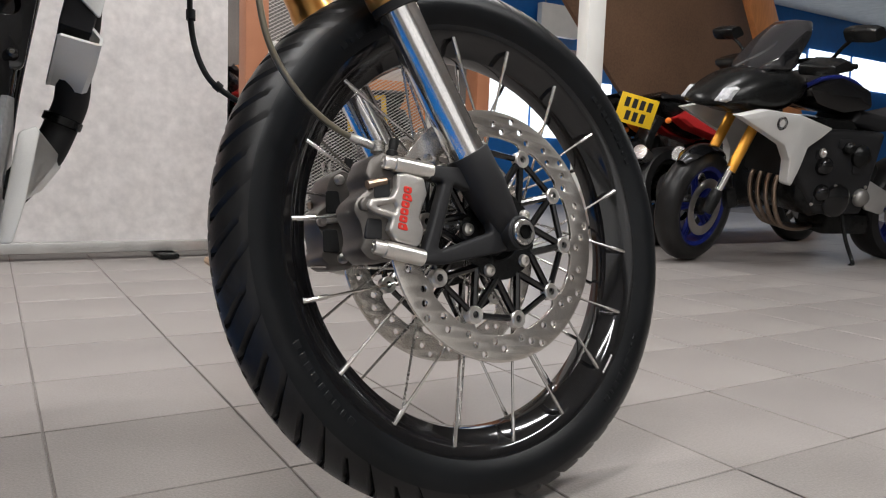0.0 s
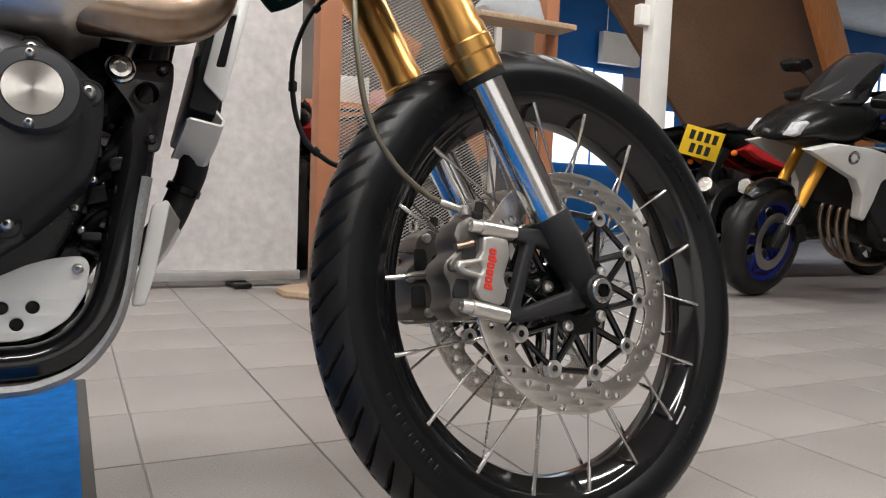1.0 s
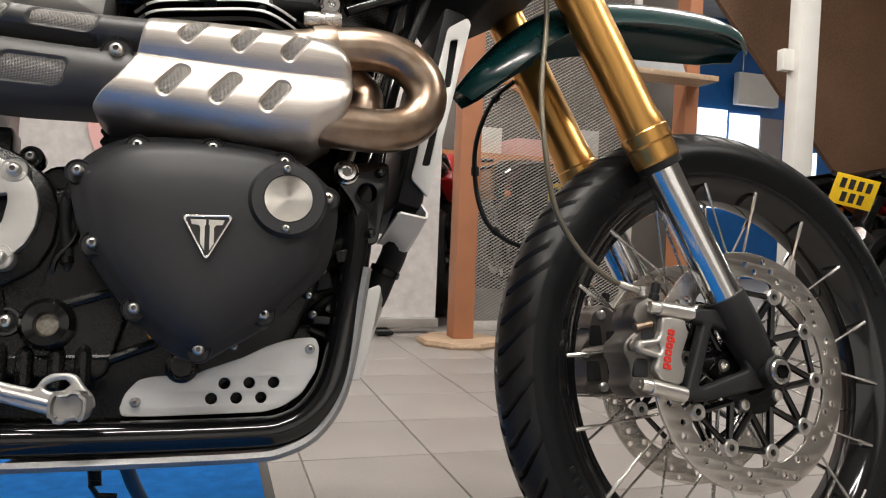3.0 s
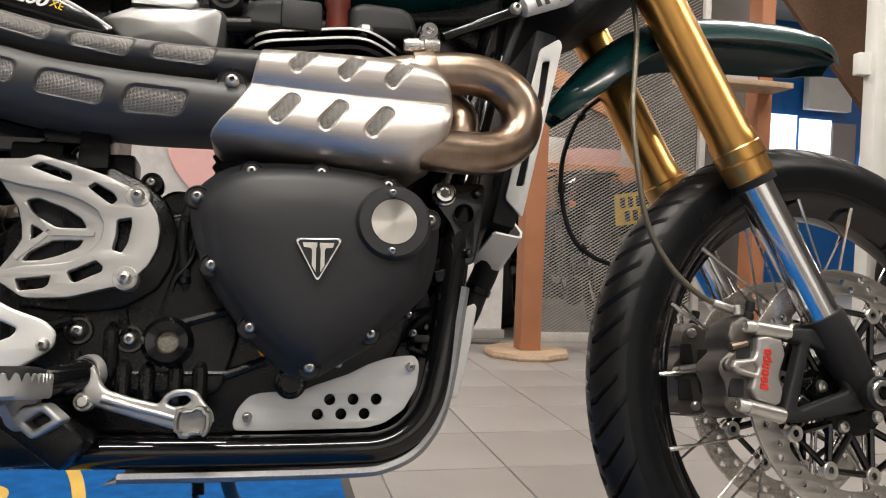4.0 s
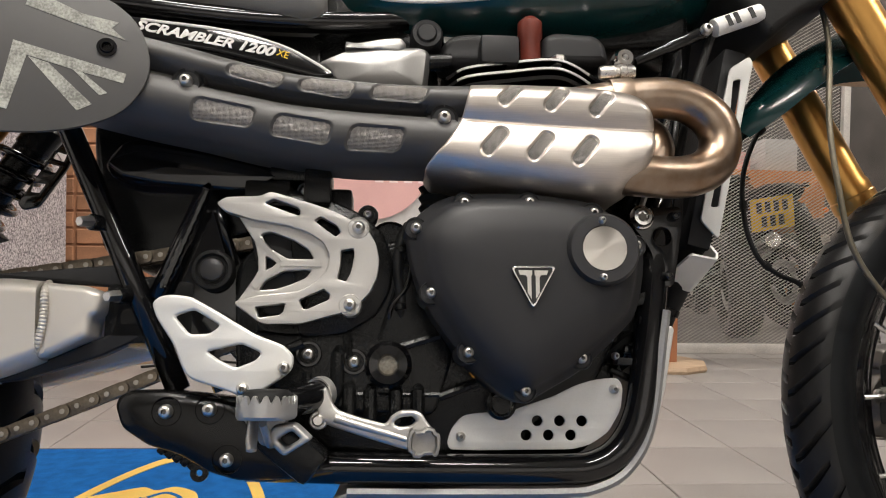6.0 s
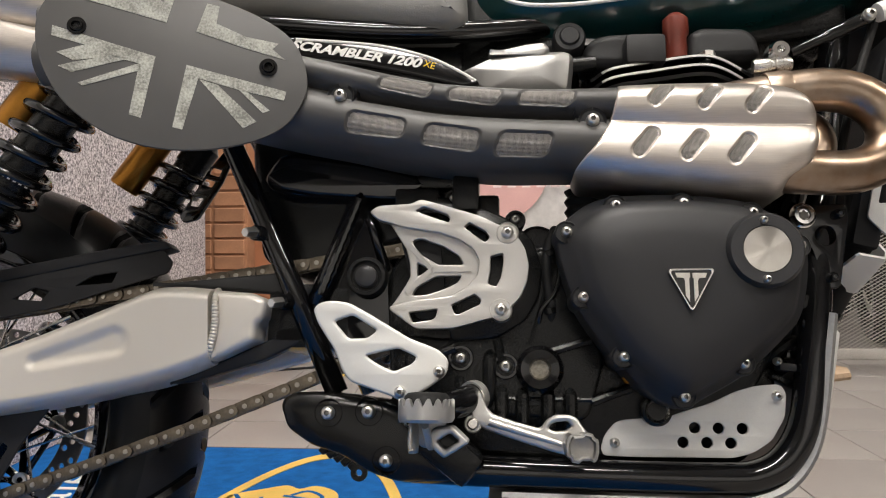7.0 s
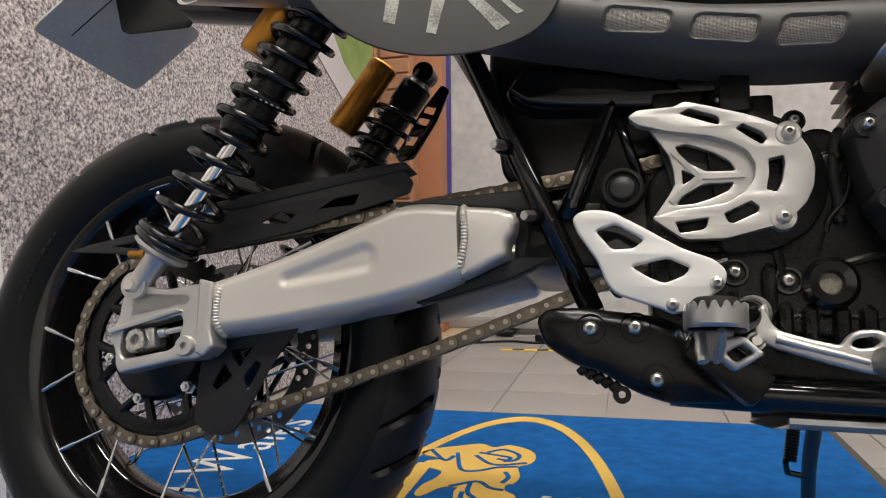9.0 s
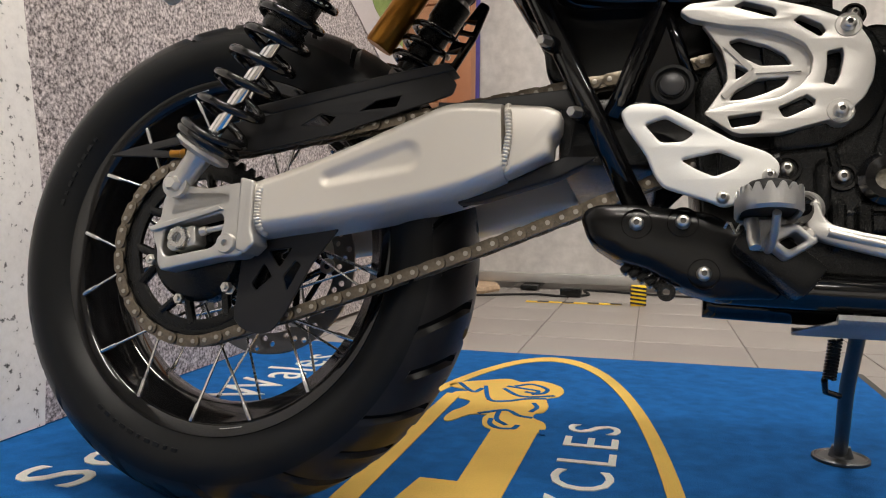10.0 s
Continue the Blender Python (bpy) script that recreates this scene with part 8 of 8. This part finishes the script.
def sport_bike(name, label, m, colour_key, plate_at=None):
    """A bike seen from behind: tail, seat, rear wheel and plate."""
    b = thing("motorcycle", label, "motorcycle", m, "parked motorcycles")
    plain_wheel(b, "rear_wheel", pose(0, 0, 0.315), 0.315, 0.09, M["orange" if colour_key == "orange" else "black_satin"])
    plain_wheel(b, "front_wheel", pose(1.4, 0, 0.30), 0.30, 0.06, M["orange" if colour_key == "orange" else "black_satin"])
    part("tail", loft([(p.x, p.y) for p in spline([(-0.12, 0.92, 0), (0.1, 0.93, 0), (0.40, 0.85, 0), (0.45, 0.70, 0), (0.2, 0.72, 0), (-0.02, 0.82, 0)], 4, True)], [(0.5, -0.10), (0.9, -0.07), (0.9, 0.07), (0.5, 0.10)], (0.2, 0.83)), M["black_satin"], b, "black tail unit", smooth=60)
    for sd in (-1, 1):
        part("tail_panel", loft(rounded([(0.0, 0.80), (0.12, 0.86), (0.42, 0.80), (0.5, 0.66), (0.3, 0.70), (0.12, 0.74)], 0.02), [(1.0, sd * 0.06), (1.0, sd * 0.125), (0.8, sd * 0.14)], (0.25, 0.76)), M[colour_key], b, "painted tail panel")
    part("seat", plate([rounded([(-0.12, 0.93), (0.1, 0.96), (0.45, 0.88), (0.42, 0.83), (0.1, 0.91)], 0.02)], 0, 0.2, 0.02), M["black_matt"], b, "black seat")
    part("tank", loft([(p.x, p.y) for p in spline([(0.45, 0.84, 0), (0.60, 1.0, 0), (0.85, 1.02, 0), (1.0, 0.92, 0), (0.9, 0.75, 0), (0.6, 0.74, 0)], 4, True)], [(0.6, -0.16), (1.0, -0.11), (1.0, 0.11), (0.6, 0.16)], (0.73, 0.88)), M["black_gloss" if colour_key == "orange" else colour_key], b, "painted tank", smooth=60)
    part("engine", plate([rounded([(0.4, 0.3), (0.38, 0.7), (0.95, 0.72), (1.05, 0.4), (0.9, 0.25)], 0.04)], 0, 0.32, 0.03), M["black_satin"], b, "black engine")
    part("swingarm", plate([rounded([(0.5, 0.46), (-0.02, 0.36), (-0.04, 0.29), (0.5, 0.36)], 0.02)], 0, 0.26, 0.01), M["black_satin"], b)
    part("mudguard", plate([rounded([(-0.10, 0.82), (-0.22, 0.66), (-0.26, 0.5), (-0.20, 0.52), (-0.12, 0.7), (-0.02, 0.8)], 0.01)], 0, 0.12, 0.01), M["black_satin"], b)
    part("handlebar", sweep([(0.98, -0.34, 0.98), (1.02, 0, 1.02), (0.98, 0.34, 0.98)], 0.013, 10), M["black_satin"], b)
    part("silencer", rod([(0, 0), (0.05, 0), (0.055, 0.5), (0.045, 1), (0, 1)], (0.4, -0.16, 0.42), (-0.1, -0.2, 0.56), 20), M["steel"], b, "steel silencer")
    for y in (-0.09, 0.09):
        part("fork_leg", rod([(0, 0), (0.026, 0), (0.026, 1), (0, 1)], (1.4, y, 0.30), (1.12, y, 0.95), 16), M["gold_fork" if colour_key == "orange" else "black_satin"], b)
        part("indicator", lathe([(0, -0.02), (0.015, -0.012), (0.02, 0.0), (0.015, 0.012), (0, 0.02)], 14, "x", (-0.14, y * 1.9, 0.76)), M["orange"], b)
    return b


ob1 = sport_bike("motorcycle", "orange and black sports motorcycle with a yellow plate", Matrix.Translation((3.36, 2.76, 0)) @ pose(0, 0, 0, 0, 0, 24) @ pose(0, 0, 0, -8), "orange")
np1 = part("number_plate", box(0.24, 0.004, 0.17, (0, 0, 0), 0.001), M["plate_yellow"], ob1, "yellow number plate with dark bars", ob1.matrix_world.inverted() @ Matrix.Translation((3.19, 2.53, 0.815)) @ pose(0, 0, 0, 12, 0, -22) @ pose(0, 0, 0, 0, 12, 0))
digits_bars(np1, Matrix.Translation((0, 0, 0.036)), 2, 0.048, 0.055)
ob2 = sport_bike("motorcycle", "red and black sports motorcycle parked in the row", Matrix.Translation((3.62, 2.62, 0)) @ pose(0, 0, 0, 0, 0, 2) @ pose(0, 0, 0, -8), "red_paint")
ob3 = sport_bike("motorcycle", "dark motorcycle behind the mesh with a yellow plate", Matrix.Translation((1.75, 3.44, 0)) @ pose(0, 0, 0, 0, 0, 75) @ pose(0, 0, 0, -6), "black_gloss")
np3 = part("number_plate", box(0.23, 0.004, 0.17, (0, 0, 0), 0.001), M["plate_yellow"], ob3, "yellow number plate with dark bars", ob3.matrix_world.inverted() @ Matrix.Translation((1.645, 2.93, 0.712)) @ pose(0, 0, 0, 8, 0, 0) @ pose(0, 0, 0, 0, -10, 0))
digits_bars(np3, Matrix.Translation((0, 0, 0.036)), 2, 0.046, 0.055)
ob4 = sport_bike("motorcycle", "red motorcycle parked behind the mesh screen", Matrix.Translation((1.10, 3.45, 0)) @ pose(0, 0, 0, 0, 0, 66) @ pose(0, 0, 0, -6), "red_paint")
ob5 = sport_bike("motorcycle", "dark motorcycle parked behind the mesh screen", Matrix.Translation((2.35, 3.9, 0)) @ pose(0, 0, 0, 0, 0, 95) @ pose(0, 0, 0, -6), "black_gloss")
# cap-covered shelf near the second post
shelf = part("shelf", box(0.50, 0.16, 0.025, (1.705, 2.19, 1.242), 0.004), M["wood"], None)
tagged(shelf, "small wooden shelf fixed to the mesh screen", "shelf")
capm = bmesh.new()
bmesh.ops.create_uvsphere(capm, u_segments=24, v_segments=12, radius=0.1)
for v in capm.verts:
    k = noise.noise(v.co * 16)
    v.co = (v.co.x * 1.9 * (1 + 0.25 * k), v.co.y * 0.7, max(v.co.z * 1.0, 0) * (1 + 0.55 * noise.noise(v.co * 22 + Vector((3, 1, 7)))))
material("grey_cloth", (0.3, 0.31, 0.32), 0.85, vary=0.15, bump=0.4)
hat = part("folded_cloth", capm, M["grey_cloth"], None, m=Matrix.Translation((1.705 - 0.04, 2.19, 1.242 + 0.013)))
tagged(hat, "grey cloth heaped on the shelf", "cloth")

# ---- things on the floor by the banner ----
cable = part("cable", sweep(spline([(-1.32, 2.36, 0.006), (-1.2, 2.43, 0.006), (-1.05, 2.5, 0.006), (-0.93, 2.47, 0.006), (-0.82, 2.55, 0.006), (-0.84, 2.72, 0.006), (-0.6, 2.66, 0.006), (-0.4, 2.62, 0.006), (-0.2, 2.68, 0.006)], 8), 0.005, 8), M["rubber"], None, smooth=180)
tagged(cable, "loose black cable lying on the floor", "cable")
tape = part("hazard_tape", box(0.38, 0.034, 0.002, (-0.86, 2.296, 0.0015), rot=pose(0, 0, 0, 0, 0, 3)), M["plate_yellow"], None, smooth=0)
tagged(tape, "yellow and black hazard tape stuck to the floor", "tape")
for x in (-0.98, -0.88, -0.78, -0.69):
    part("tape_bar", box(0.045, 0.035, 0.001, (x, 2.296 + (x + 0.86) * 0.0524, 0.0032), rot=pose(0, 0, 0, 0, 0, 3)), M["ink"], tape, smooth=0)
box1 = part("hazard_block", box(0.06, 0.05, 0.08, (-0.605, 2.31, 0.04), 0.006), M["plate_yellow"], None)
tagged(box1, "small yellow and black striped block", "block")
for k in range(5):
    part("stripe", box(0.062, 0.052, 0.0075, (-0.605, 2.31, 0.01 + 0.0155 * k), rot=pose(0, 0, 0, 0, 6, 0)), M["ink"], box1)
plug = part("power_block", box(0.09, 0.055, 0.04, (-0.89, 2.5, 0.02), 0.008), M["black_satin"], None)
tagged(plug, "black power block on the floor", "power block")

# ---- floor tiles ----
tile_mesh = None
far = bmesh.new()
count = 0
for i in range(-16, 28):
    for j in range(-14, 38):
        x, y = (i + 0.5) * TILE, (j + 0.5) * TILE
        h = 0.0008 * (random.Random(i * 91 + j * 7).random() - 0.5)
        if -6 <= i < 10 and 0 <= j < 18 and count < 290:
            if tile_mesh is None:
                ob = part("tile", box(TILE - 0.0036, TILE - 0.0036, 0.008, (0, 0, 0), 0.0012, seg=1), M["floor_tile"], floor, m=Matrix.Translation((x, y, -0.004 + h)))
                tile_mesh = ob.data
            else:
                part("tile", tile_mesh, None, floor, m=Matrix.Translation((x, y, -0.004 + h)), smooth=0)
            count += 1
        else:
            z = h
            s = TILE / 2 - 0.0018
            far.faces.new([far.verts.new((x + a * s, y + b * s, z)) for a, b in ((-1, -1), (1, -1), (1, 1), (-1, 1))])
rest = part("tile_field", far, M["floor_tile"], floor, smooth=0)
tagged(rest, kind="stuff")
